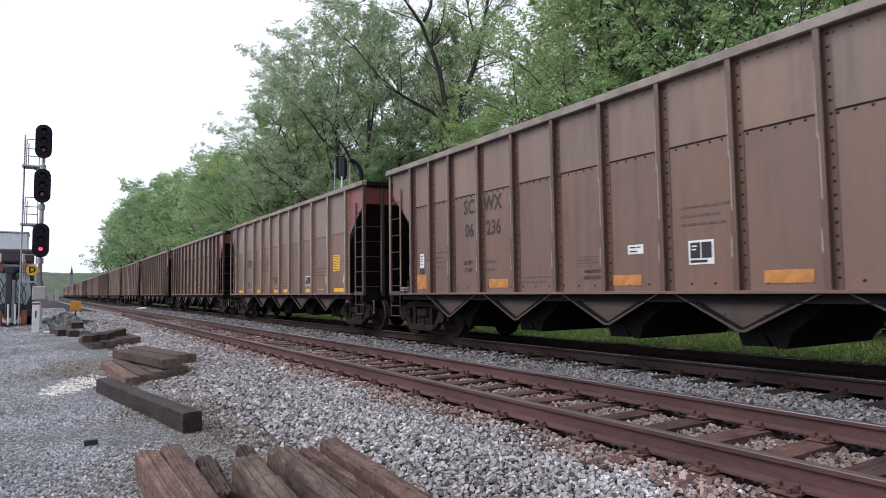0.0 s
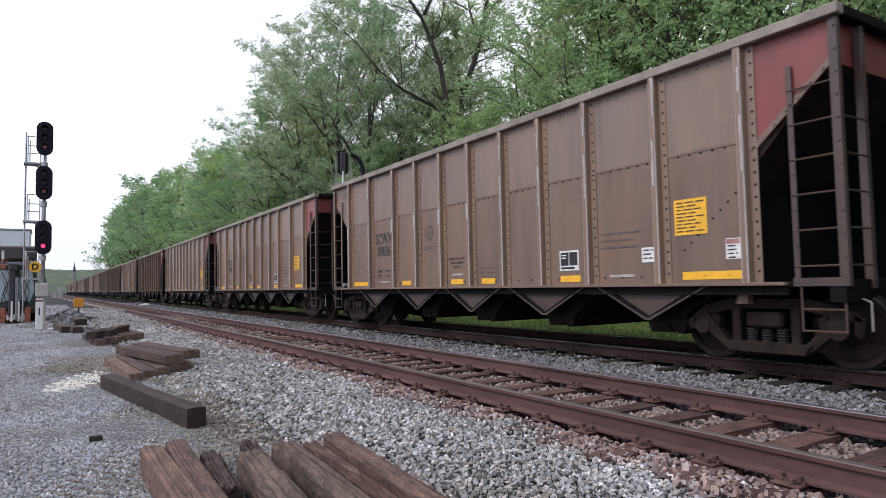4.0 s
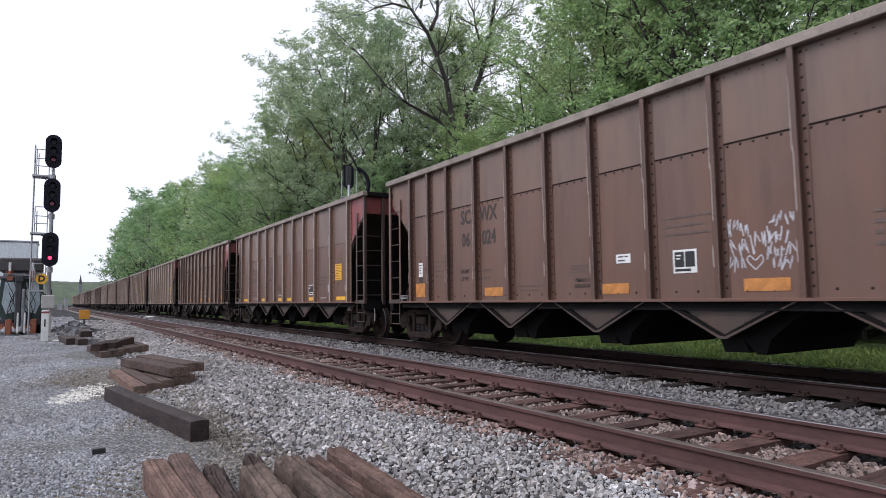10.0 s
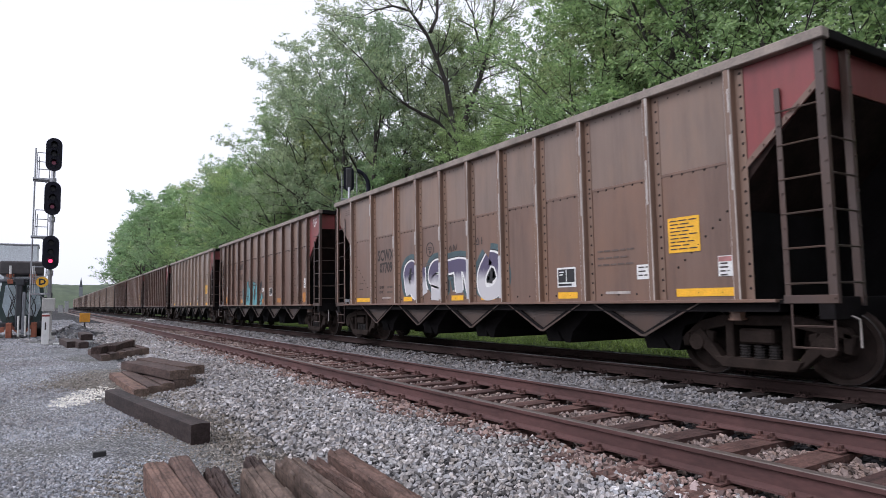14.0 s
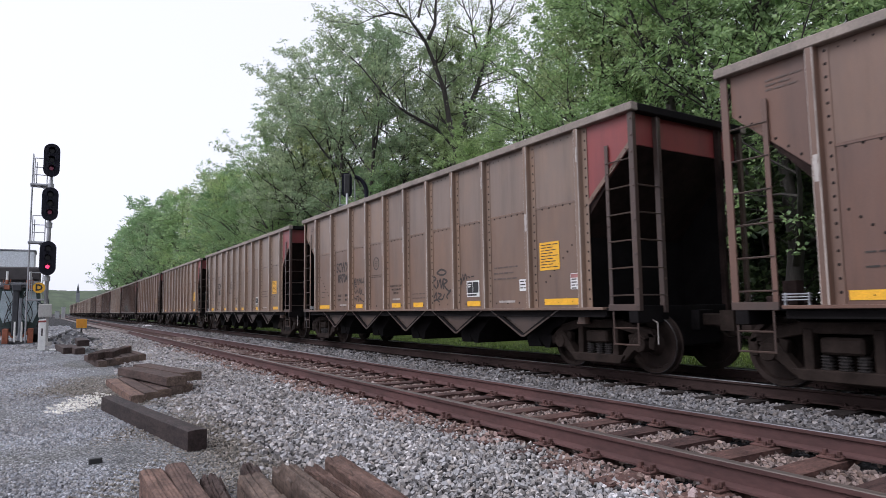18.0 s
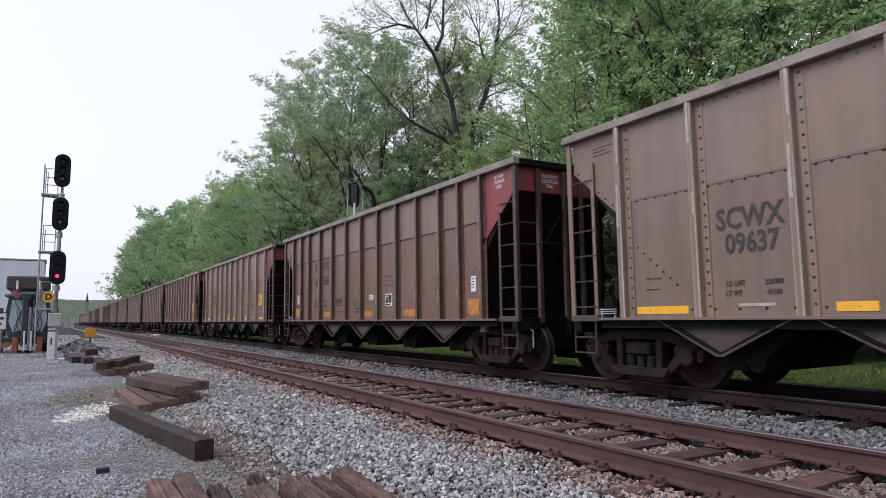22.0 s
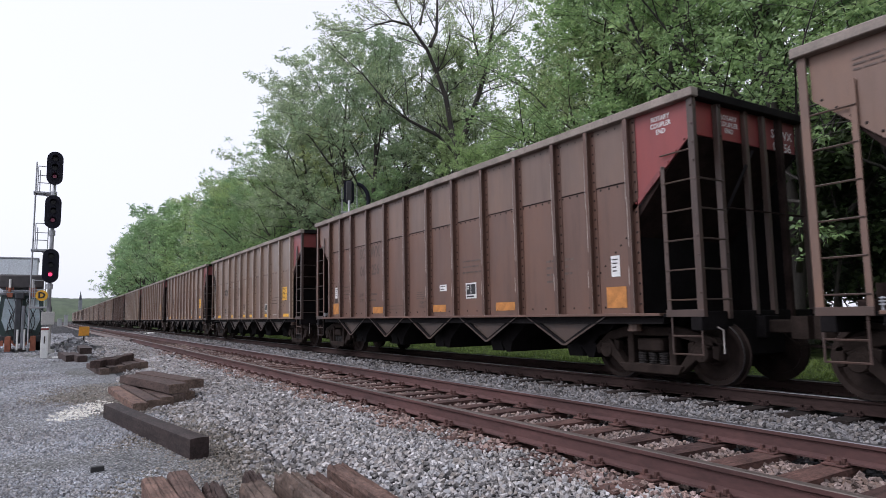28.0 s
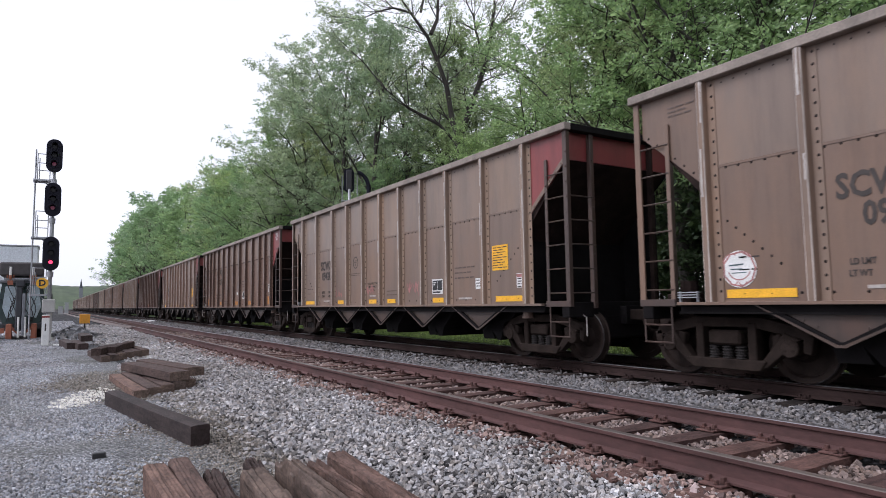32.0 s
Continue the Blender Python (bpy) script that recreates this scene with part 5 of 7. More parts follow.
    for u, z in ((4.62, 1.76), (6.35, 1.42), (8.0, 1.56), (5.05, 1.55)):
        stroke(c, [(u, z - 0.14), (u + 0.02, z + 0.14)], 0.10, BLACK, 0.013)
    on_stakes(c, "B", 4.3, 8.5, 1.12, 1.95, FADE)
    for pts in ([(6.2, 2.18), (6.26, 2.28), (6.32, 2.16), (6.2, 2.18)], [(6.42, 2.2), (6.5, 2.3), (6.52, 2.16)], [(6.6, 2.18), (6.62, 2.32), (6.7, 2.2), (6.76, 2.33)], [(7.3, 2.3), (7.4, 2.38), (7.42, 2.28), (7.3, 2.22), (7.44, 2.22)], [(7.5, 2.3), (7.56, 2.38), (7.6, 2.26), (7.5, 2.25)], [(7.7, 2.38), (7.7, 2.24)]):
        stroke(c, curve_pts(pts, 4), 0.025, MARK, 0.008, label="small dark scrawl")
    # chalk and marker tags
    def scrawl(car, u, z, w, h, material, count, thick):
        """Sharp, hasty letters side by side."""
        for i in range(count):
            x = u + w * i / count
            pts = [(x + rng.uniform(0, 1.3) * w / count, z - h * f + rng.uniform(-0.04, 0.04)) for f in (rng.uniform(0, 0.3), rng.uniform(0.7, 1), rng.uniform(0, 0.4), rng.uniform(0.5, 1.0))]
            stroke(car, curve_pts(pts, 2), thick, material, 0.008, label="scrawled letter")
    for u, z, w, h, n in ((9.62, 2.05, 0.34, 0.20, 5), (9.70, 1.80, 0.34, 0.22, 4), (10.05, 1.92, 0.42, 0.24, 6), (10.25, 2.12, 0.32, 0.22, 4), (9.68, 1.62, 0.22, 0.24, 3), (10.20, 1.72, 0.36, 0.20, 5), (10.25, 1.56, 0.26, 0.16, 4)):
        scrawl(by[8], u, z, w, h, SILVER, n, 0.016)
    stroke(by[8], curve_pts([(10.05, 1.40), (9.94, 1.52), (9.98, 1.58), (10.05, 1.52), (10.13, 1.58), (10.15, 1.50), (10.05, 1.40)], 5), 0.016, SILVER, 0.008, label="chalk heart")
    # two tags on one car: lines of quick joined letters
    for pts, w in (([(4.0, 2.02), (4.1, 1.72), (4.16, 1.95)], 0.035), ([(4.16, 1.82), (4.26, 1.86), (4.22, 1.94), (4.17, 1.8), (4.3, 1.76)], 0.026), ([(4.3, 1.78), (4.36, 1.92), (4.42, 1.76)], 0.026),
                   ([(4.44, 1.76), (4.48, 1.94), (4.54, 1.8), (4.6, 1.95), (4.64, 1.76)], 0.026), ([(4.66, 1.82), (4.9, 1.84)], 0.03), ([(4.78, 1.95), (4.79, 1.72)], 0.03),
                   ([(4.1, 1.62), (4.2, 1.72), (4.34, 1.66), (4.24, 1.52), (4.12, 1.6)], 0.026), ([(4.34, 1.6), (4.42, 1.52), (4.48, 1.64), (4.5, 1.5)], 0.026), ([(4.54, 1.68), (4.56, 1.48), (4.66, 1.62), (4.6, 1.54), (4.76, 1.46), (4.9, 1.52), (4.86, 1.66)], 0.026),
                   ([(4.14, 1.42), (4.18, 1.28)], 0.024), ([(4.16, 1.36), (4.28, 1.36)], 0.024), ([(4.28, 1.44), (4.29, 1.30)], 0.024), ([(4.3, 1.42), (4.46, 1.44)], 0.024), ([(4.4, 1.42), (4.42, 1.28)], 0.024), ([(4.5, 1.40), (4.52, 1.3), (4.6, 1.38), (4.56, 1.34), (4.9, 1.24)], 0.024),
                   ([(8.75, 1.86), (8.95, 1.93), (9.16, 1.86), (8.98, 1.80), (8.75, 1.86)], 0.045), ([(8.55, 1.78), (8.55, 1.5)], 0.05), ([(8.52, 1.8), (8.72, 1.74), (8.58, 1.64), (8.74, 1.5)], 0.045),
                   ([(8.78, 1.7), (8.78, 1.52), (8.9, 1.72), (8.94, 1.5), (9.02, 1.7)], 0.04), ([(9.02, 1.72), (9.04, 1.48)], 0.045), ([(9.02, 1.72), (9.2, 1.66), (9.06, 1.58), (9.24, 1.44), (9.36, 1.46), (9.18, 1.34), (9.2, 1.26)], 0.045),
                   ([(8.58, 1.46), (8.62, 1.3), (8.72, 1.42), (8.74, 1.26)], 0.04), ([(8.78, 1.40), (8.94, 1.36), (8.8, 1.28), (8.98, 1.26), (9.08, 1.38)], 0.04), ([(8.6, 1.22), (8.74, 1.25), (8.86, 1.2)], 0.04),
                   ([(9.72, 1.80), (9.68, 1.70), (9.78, 1.66), (9.74, 1.56)], 0.05), ([(9.82, 1.78), (9.86, 1.64), (9.92, 1.78), (9.98, 1.66)], 0.035), ([(10.0, 1.72), (10.1, 1.70)], 0.025), ([(10.14, 1.71), (10.24, 1.72)], 0.025)):
        stroke(by[14], curve_pts(pts, 4), w, MARK, 0.008, label="scrawled letter")
    # one quick word in marker
    for pts in ([(5.22, 1.78), (5.08, 1.72), (5.2, 1.62), (5.06, 1.54)], [(5.24, 1.60), (5.3, 1.68), (5.34, 1.58), (5.24, 1.6)], [(5.36, 1.68), (5.4, 1.56), (5.46, 1.68)], [(5.48, 1.66), (5.52, 1.56), (5.56, 1.72), (5.54, 1.5)], [(5.56, 1.62), (5.66, 1.72), (5.62, 1.56), (5.82, 1.78)], [(5.2, 1.48), (5.6, 1.50)]):
        stroke(by[17], curve_pts(pts, 4), 0.035, MARK, 0.008, label="scrawled letter")
    scrawl(by[25], 4.05, 1.50, 0.5, 0.22, PINK, 4, 0.025)
    scrawl(by[25], 6.05, 1.65, 0.7, 0.35, PINK, 5, 0.035)
    scrawl(by[25], 8.7, 1.65, 0.9, 0.4, PINK, 6, 0.035)
    # round sticker
    c = by[26]
    disc = place("sticker", mesh_of("sticker", lambda bm: bar(bm, (0.002, 0, 0), (-0.002, 0, 0), 0.24, 24), WHITE), c, (-FACE - 0.006, HALF - 1.55, 1.46), label="round white sticker with red rim")
    def arc(r, a0, a1, dy=0.0, dz=0.0):
        return [(dy + r * math.cos(radians(a0 + (a1 - a0) * i / 9)), dz + r * math.sin(radians(a0 + (a1 - a0) * i / 9))) for i in range(10)]
    for pts, w, paint_of in ((arc(0.225, 0, 360), 0.022, PINK), (arc(0.16, 200, 340, 0, 0.02), 0.016, PINK), (arc(0.12, 60, 180, -0.1, 0.08), 0.016, PINK), (arc(0.12, 20, 110, 0.06, 0.10), 0.016, PINK),
                             (arc(0.05, 180, 360, -0.08, -0.15), 0.014, PINK), (arc(0.05, 180, 360, 0.04, -0.16), 0.014, PINK), ([(-0.14, 0.05), (0.06, 0.06)], 0.02, SKY_SPRAY), ([(-0.12, 0.0), (0.05, 0.0)], 0.014, SKY_SPRAY), ([(-0.10, -0.05), (0.1, -0.045)], 0.012, SKY_SPRAY)):
        def fill(bm, pts=pts, w=w):
            for (y0, z0), (y1, z1) in zip(pts, pts[1:]):
                d = Vector((y1 - y0, z1 - z0)).normalized() * w / 2
                bm.faces.new([bm.verts.new((-0.004, -(y + sy), z + sz)) for y, z, sy, sz in ((y0, z0, -d.y, d.x), (y0, z0, d.y, -d.x), (y1, z1, d.y, -d.x), (y1, z1, -d.y, d.x))])
        part("print_line", fill, paint_of, disc)


graffiti()


# ---- woods ----
def tube_rows(path, radii, sides, verts, faces):
    """Adds a tapered tube along a path of points."""
    start = len(verts)
    for i, (p, r) in enumerate(zip(path, radii)):
        d = (path[min(i + 1, len(path) - 1)] - path[max(i - 1, 0)]).normalized()
        side = d.orthogonal().normalized()
        up = d.cross(side)
        for j in range(sides):
            a = 2 * math.pi * j / sides
            verts.append(p + (side * math.cos(a) + up * math.sin(a)) * r)
    for i in range(len(path) - 1):
        for j in range(sides):
            a, b = start + i * sides + j, start + i * sides + (j + 1) % sides
            faces.append((a, b, b + sides, a + sides))


def grow(rng, at, way, length, radius, depth, verts, faces, tips, droop):
    n = 6 if depth > 1 else 4 if depth else 3
    path, radii = [at], [radius]
    p, d = at.copy(), way.copy()
    for i in range(n):
        d = (d + Vector((rng.uniform(-1, 1), rng.uniform(-1, 1), rng.uniform(-0.6, 0.9) + (0.25 if depth > 1 else -droop))) * 0.22).normalized()
        p = p + d * (length / n)
        path.append(p.copy())
        radii.append(max(0.008, radius * (1 - 0.75 * (i + 1) / n)))
    tube_rows(path, radii, 6 if depth > 2 else 4 if depth > 1 else 3, verts, faces)
    if depth == 0:
        tips.extend((q, d) for q in path[1:])
        return
    kids = 7 if depth > 1 else 5
    for i in range(kids):
        f = 0.3 + 0.7 * (i + rng.random()) / kids
        j = min(int(f * n), n - 1)
        base = path[j].lerp(path[j + 1], f * n - j) if f * n - j < 1 else path[j + 1]
        turn = Vector((rng.uniform(-1, 1), rng.uniform(-1, 1), rng.uniform(-0.35, 0.7))).normalized()
        grow(rng, base, (d * 0.55 + turn * 0.85).normalized(), length * rng.uniform(0.38, 0.58), radii[j] * 0.55, depth - 1, verts, faces, tips, droop)
    if depth == 1:
        tips.extend((q, d) for q in path[2:])


def leaf_sheet(rng, tips, count, spread, size, per=12):
    """Leaves in star-shaped sprays at the twig ends, each spray opening the way its twig points."""
    t = np.array([tuple(p) for p, d in tips], np.float32)
    way = np.array([tuple(d) for p, d in tips], np.float32)
    sprays = max(1, count // per)
    pick = rng.integers(0, len(t), sprays)
    centre = t[pick] + rng.normal(0, spread * 0.35, (sprays, 3))
    axis = way[pick] * 0.7 + np.array((0, 0, 0.35)) + rng.normal(0, 0.35, (sprays, 3))
    axis /= np.linalg.norm(axis, axis=1, keepdims=True)
    reach = rng.uniform(0.6, 1.35, sprays) * spread
    own = np.repeat(np.arange(sprays), per)
    count = len(own)
    d = rng.normal(size=(count, 3)) * np.array((1, 1, 0.55)) + axis[own] * 0.9
    d /= np.linalg.norm(d, axis=1, keepdims=True)
    base = centre[own] + d * (reach[own] * rng.uniform(0.1, 0.9, count))[:, None]
    b = np.cross(d, rng.normal(size=(count, 3)) * np.array((0.5, 0.5, 1.0)))
    b /= np.linalg.norm(b, axis=1, keepdims=True)
    s = rng.uniform(0.65, 1.3, (count, 1)) * size
    tip = base + d * s * 2.2
    tip[:, 2:] -= s * 0.5
    mid = base + d * s * 0.95
    v = np.stack([base, mid + b * s * 0.62, tip, mid - b * s * 0.62], 1).reshape(-1, 3)
    return v, np.arange(count * 4).reshape(-1, 4)


def tree_meshes(seed, height, fork, limbs, reach, leaves, leaf_size, spread, material, upright=0.6):
    """Wood and leaves of one kind of tree."""
    rng = random.Random(seed)
    verts, faces, tips = [], [], []
    n = 9
    trunk, radii = [], []
    p = Vector((0, 0, -0.3))
    for i in range(n + 1):
        trunk.append(p.copy())
        radii.append(0.0165 * height * (1.25 if i == 0 else 1) * (1 - 0.86 * i / n))
        p = p + Vector((rng.uniform(-0.19, 0.19), rng.uniform(-0.19, 0.19), 1)) * (height * 0.92 / n)
    tube_rows(trunk, radii, 8, verts, faces)
    for i in range(limbs):
        f = fork + (0.97 - fork) * (i + rng.random() * 0.8) / limbs
        j = min(int(f * n), n - 1)
        base = trunk[j].lerp(trunk[j + 1], f * n - j)
        a = i * 2.4 + rng.uniform(-0.5, 0.5)
        rise = upright + 0.7 * f + rng.uniform(-0.2, 0.2)
        grow(rng, base, Vector((math.cos(a), math.sin(a), rise)).normalized(), reach * height * (1.15 - 0.6 * f) * rng.uniform(0.8, 1.2), radii[j] * 0.5, 2, verts, faces, tips, 0.15)
    tips.append((trunk[-1], Vector((0, 0, 1))))
    wood = raw_mesh("trunk", [tuple(v) for v in verts], faces, BARK, True)
    lv, lf = leaf_sheet(np.random.default_rng(seed), tips, leaves, spread, leaf_size)
    return wood, raw_mesh("crown", lv, lf, material)


def forked_meshes(seed):
    """A tall tree that forks half-way up into two crooked stems, late in leaf."""
    rng = random.Random(seed)
    verts, faces, tips = [], [], []
    stems = (([(-0.5, -0.3), (-0.7, 5.0), (-0.9, 10.3)], 0.32, 0.25), ([(-0.9, 10.3), (-1.1, 11.2), (-1.5, 13.2), (-2.0, 14.6), (-2.6, 15.8), (-3.4, 16.7), (-4.1, 17.5), (-5.2, 19.2)], 0.18, 0.03),
             ([(-0.9, 10.3), (-0.4, 11.7), (0.3, 13.5), (1.0, 15.4), (1.2, 16.8), (1.4, 18.1), (1.3, 19.4), (1.7, 21.5)], 0.18, 0.03), ([(-2.6, 15.8), (-2.2, 16.7), (-2.1, 17.9), (-2.1, 19.1), (-2.4, 21.0)], 0.11, 0.02),
             ([(-3.7, 16.9), (-4.7, 16.9), (-5.6, 16.5), (-6.6, 15.8)], 0.075, 0.015), ([(-3.4, 16.7), (-3.2, 17.7), (-3.1, 18.7), (-3.3, 20.3)], 0.07, 0.015), ([(1.1, 16.0), (1.9, 17.2), (2.9, 18.3), (3.6, 19.8)], 0.085, 0.015),
             ([(0.9, 15.9), (0.6, 16.8), (0.5, 17.6), (0.1, 18.3), (-0.3, 19.4)], 0.085, 0.015), ([(0.6, 14.2), (1.7, 14.7), (4.0, 15.3)], 0.06, 0.012),
             ([(-1.0, 9.9), (-1.86, 11.05), (-3.24, 12.0), (-4.3, 13.05), (-5.35, 14.6), (-6.4, 15.8)], 0.11, 0.02))
    for i, (line, thick, thin) in enumerate(stems):
        path = [Vector((x, (-0.6 * (x + 1) if i == 9 else 0.10 * z * math.sin(i * 2.1) * (z > 10.5) * 0.25) + rng.uniform(-0.05, 0.05), z)) for x, z in line]
        n = len(path)
        radii = [thick + (thin - thick) * j / (n - 1) for j in range(n)]
        tube_rows(path, radii, 8 if thick > 0.2 else 6, verts, faces)
        if i == 0:
            continue
        for j in range(1, n):
            for k in range(3 if thick < 0.2 else 2):
                way = (path[j] - path[j - 1]).normalized() * 0.7 + Vector((rng.uniform(-1, 1), rng.uniform(-1, 1), rng.uniform(-0.1, 0.8)))
                grow(rng, path[j], way.normalized(), rng.uniform(1.2, 2.6), radii[j] * 0.4 + 0.008, 1, verts, faces, tips, 0.1)
    wood = raw_mesh("trunk", [tuple(v) for v in verts], faces, BARK, True)
    lv, lf = leaf_sheet(np.random.default_rng(seed), tips, 15000, 0.26, 0.055, 8)
    return wood, raw_mesh("crown", lv, lf, LEAF[1])


SPECIES = [tree_meshes(11, 17, 0.16, 14, 0.34, 33000, 0.066, 0.25, LEAF[0]), tree_meshes(12, 19, 0.22, 14, 0.36, 31000, 0.074, 0.27, LEAF[1], 0.6),
           tree_meshes(13, 16, 0.14, 14, 0.36, 33000, 0.066, 0.25, LEAF[2]), tree_meshes(14, 18, 0.22, 13, 0.33, 20000, 0.074, 0.27, LEAF[3], 0.6),
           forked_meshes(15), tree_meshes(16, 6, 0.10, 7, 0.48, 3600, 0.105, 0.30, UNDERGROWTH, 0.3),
           tree_meshes(17, 17, 0.18, 12, 0.32, 7000, 0.155, 0.40, LEAF[0]), tree_meshes(18, 18, 0.22, 12, 0.33, 4200, 0.145, 0.38, LEAF[1], 0.8), tree_meshes(19, 17, 0.16, 12, 0.34, 7500, 0.155, 0.40, LEAF[2])]
NAMES = ["fresh green broad-leaved tree in spring leaf", "tall tree with thin olive spring leaves", "dense dark green broad-leaved tree", "yellow-green tree in young leaf",
         "forked tall tree, nearly bare, with fine branches", "leafy green undergrowth shrub", "distant fresh green tree", "distant olive tree in thin leaf", "distant dark green tree"]
MIDDLE = [17, 19, 16, 18, 21, 6, 17, 18, 17]


def tree(which, x, y, height, turn):
    t = thing("shrub" if which == 5 else "tree", NAMES[which], "shrub" if which == 5 else "tree", (x, y, ground_z(x)), (0, 0, turn), "woods beside the line")
    k = height / MIDDLE[which]
    t.scale = (k, k, k)
    place("trunk", SPECIES[which][0], t)
    place("crown", SPECIES[which][1], t, kind="stuff")
    return t


wood_rng = random.Random(5)
# named trees nearest the line: kind, x, y, height
for which, x, y, h in ((4, 19.5, 28.3, 21), (1, 17.0, 36, 18.3), (1, 17.6, 42, 21), (3, 20.4, 38, 18.2), (1, 16.9, 46.8, 18.8), (0, 16.6, 52, 18.5), (2, 15.8, 50, 11), (2, 16.6, 33.5, 9), (1, 21, 34, 17.2),
                       (3, 22.4, 33, 18.4), (3, 20.8, 30.5, 13.5), (0, 17.2, 24.0, 9.5), (0, 21.6, 25.2, 13.2), (2, 19.2, 17.6, 17), (0, 18.5, 14.0, 18), (2, 17.5, 10.0, 16), (0, 19.5, 6.5, 19), (0, 24, 17, 22), (2, 23.5, 10.5, 22), (0, 21.6, 21.0, 18),
                       (0, 17.6, 2, 17), (2, 24, 1, 20), (3, 18.0, 16.6, 12), (2, 22, 56, 16), (0, 16, 56.5, 13.5), (2, 16.2, 63, 14.5), (0, 16.4, 70, 16), (2, 26, 24, 15), (0, 27, 38, 13), (2, 26, 48, 14), (3, 19.5, 45, 17), (1, 19, 50.5, 17), (2, 20.5, 40, 12), (3, 17.5, 58, 15), (0, 17.8, 66, 15.5), (2, 17.0, 60, 12.5), (2, 18.2, 54, 13.5), (0, 19.5, 60.5, 16), (2, 17.2, 73, 15.5), (2, 18.0, 46, 10.5), (0, 18.5, -5, 17), (2, 17.8, -12, 16), (0, 24, -9, 19), (3, 18.8, -20, 17)):
    tree(which, x, y, h, 0 if which == 4 else wood_rng.uniform(0, 360))
for i in range(21):
    y = 76 + i * 6.6 + wood_rng.uniform(-2, 2)
    tree(wood_rng.choice((6, 7, 7, 8, 8)), 16.5 + wood_rng.uniform(-0.8, 3), y, 17.2 + min(5.0, i * 0.45) + wood_rng.uniform(-1.2, 1.8), wood_rng.uniform(0, 360))
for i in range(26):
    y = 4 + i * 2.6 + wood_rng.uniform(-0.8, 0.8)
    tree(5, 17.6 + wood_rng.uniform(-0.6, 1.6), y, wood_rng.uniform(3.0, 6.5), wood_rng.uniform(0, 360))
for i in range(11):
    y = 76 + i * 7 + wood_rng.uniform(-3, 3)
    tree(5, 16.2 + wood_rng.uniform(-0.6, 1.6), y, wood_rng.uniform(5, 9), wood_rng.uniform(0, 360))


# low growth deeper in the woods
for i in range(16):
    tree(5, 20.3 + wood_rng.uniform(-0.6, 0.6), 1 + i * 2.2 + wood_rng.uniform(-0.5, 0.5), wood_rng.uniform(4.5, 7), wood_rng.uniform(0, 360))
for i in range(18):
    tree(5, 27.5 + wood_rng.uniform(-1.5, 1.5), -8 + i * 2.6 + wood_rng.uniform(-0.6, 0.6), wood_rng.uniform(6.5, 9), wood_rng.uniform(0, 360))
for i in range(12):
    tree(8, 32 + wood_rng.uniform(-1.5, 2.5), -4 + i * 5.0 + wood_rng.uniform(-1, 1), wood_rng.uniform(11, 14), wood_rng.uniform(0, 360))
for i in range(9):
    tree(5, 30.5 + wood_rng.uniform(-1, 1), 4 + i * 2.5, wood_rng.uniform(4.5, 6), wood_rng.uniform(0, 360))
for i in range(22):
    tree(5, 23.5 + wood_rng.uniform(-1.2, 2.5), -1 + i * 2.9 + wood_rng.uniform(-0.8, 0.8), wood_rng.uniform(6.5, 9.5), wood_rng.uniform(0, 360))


def grass():
    rng = np.random.default_rng(9)
    k = 34000
    x = rng.uniform(13.0, 17.5, k)
    y = 2 + 58 * rng.uniform(0, 1, k) ** 1.4
    px, pz = zip(*PROFILE)
    z = np.interp(x, px, pz)
    a = rng.uniform(0, 6.283, k)
    h = rng.uniform(0.03, 0.13, k)
    w = rng.uniform(0.01, 0.025, k)
    lean = rng.normal(0, 0.08, (k, 2))
    v = np.stack([np.stack([x - w * np.cos(a), y - w * np.sin(a), z - 0.02], -1), np.stack([x + w * np.cos(a), y + w * np.sin(a), z - 0.02], -1),
                  np.stack([x + lean[:, 0], y + lean[:, 1], z + h], -1)], 1).reshape(-1, 3)
    tagged(new("grass", raw_mesh("grass", v, np.arange(k * 3).reshape(-1, 3), GRASS)), "bright green verge grass", "grass", kind="stuff")


grass()


def hills():
    """The wooded ridge on the horizon."""
    m, n, l, b = shader("distant_woods", 0.95)
    c = noise_node(n, l, 0.035, 9, (1, 0.4, 2.5), 0.7)
    r = ramp_node(n, [(0.3, (0.026, 0.042, 0.022)), (0.7, (0.085, 0.115, 0.060))])
    l.new(c.outputs[0], r.inputs[0])
    l.new(r.outputs[0], b.inputs["Base Color"])
    verts, faces = [], []
    n_x = 260
    for j, (yy, zz) in enumerate(((900, -1), (1000, 18), (1120, 34), (1220, 39), (1500, 30))):
        for i in range(n_x):
            x = -500 + i * 1300 / (n_x - 1)
            verts.append((x, yy + 20 * noise.noise((x * 0.01, j, 0)), zz + (0 if j == 0 else 2.5 * noise.noise((x * 0.012, j * 3, 1)) + 1.6 * noise.noise((x * 0.13, j * 5, 2)))))
    for j in range(4):
        for i in range(n_x - 1):
            a = j * n_x + i
            faces.append((a, a + 1, a + 1 + n_x, a + n_x))
    tagged(new("backdrop", raw_mesh("backdrop", verts, faces, m)), "low wooded hills on the horizon", "hills", kind="structure")


hills()


def church():
    t = thing("church_steeple", "slim grey church steeple above the far trees", "church", (33, 995, 10))
    part("tower", lambda bm: box(bm, -2.2, 2.2, -2.2, 2.2, 0, 18, 0.2), plain("steeple_stone", (0.20, 0.21, 0.23), 0.9), t)
    part("spire", lambda bm: bmesh.ops.create_cone(bm, cap_ends=True, segments=8, radius1=2.1, radius2=0.1, depth=13, matrix=Matrix.Translation((0, 0, 24.5))), plain("spire_slate", (0.06, 0.065, 0.08), 0.8), t)


church()


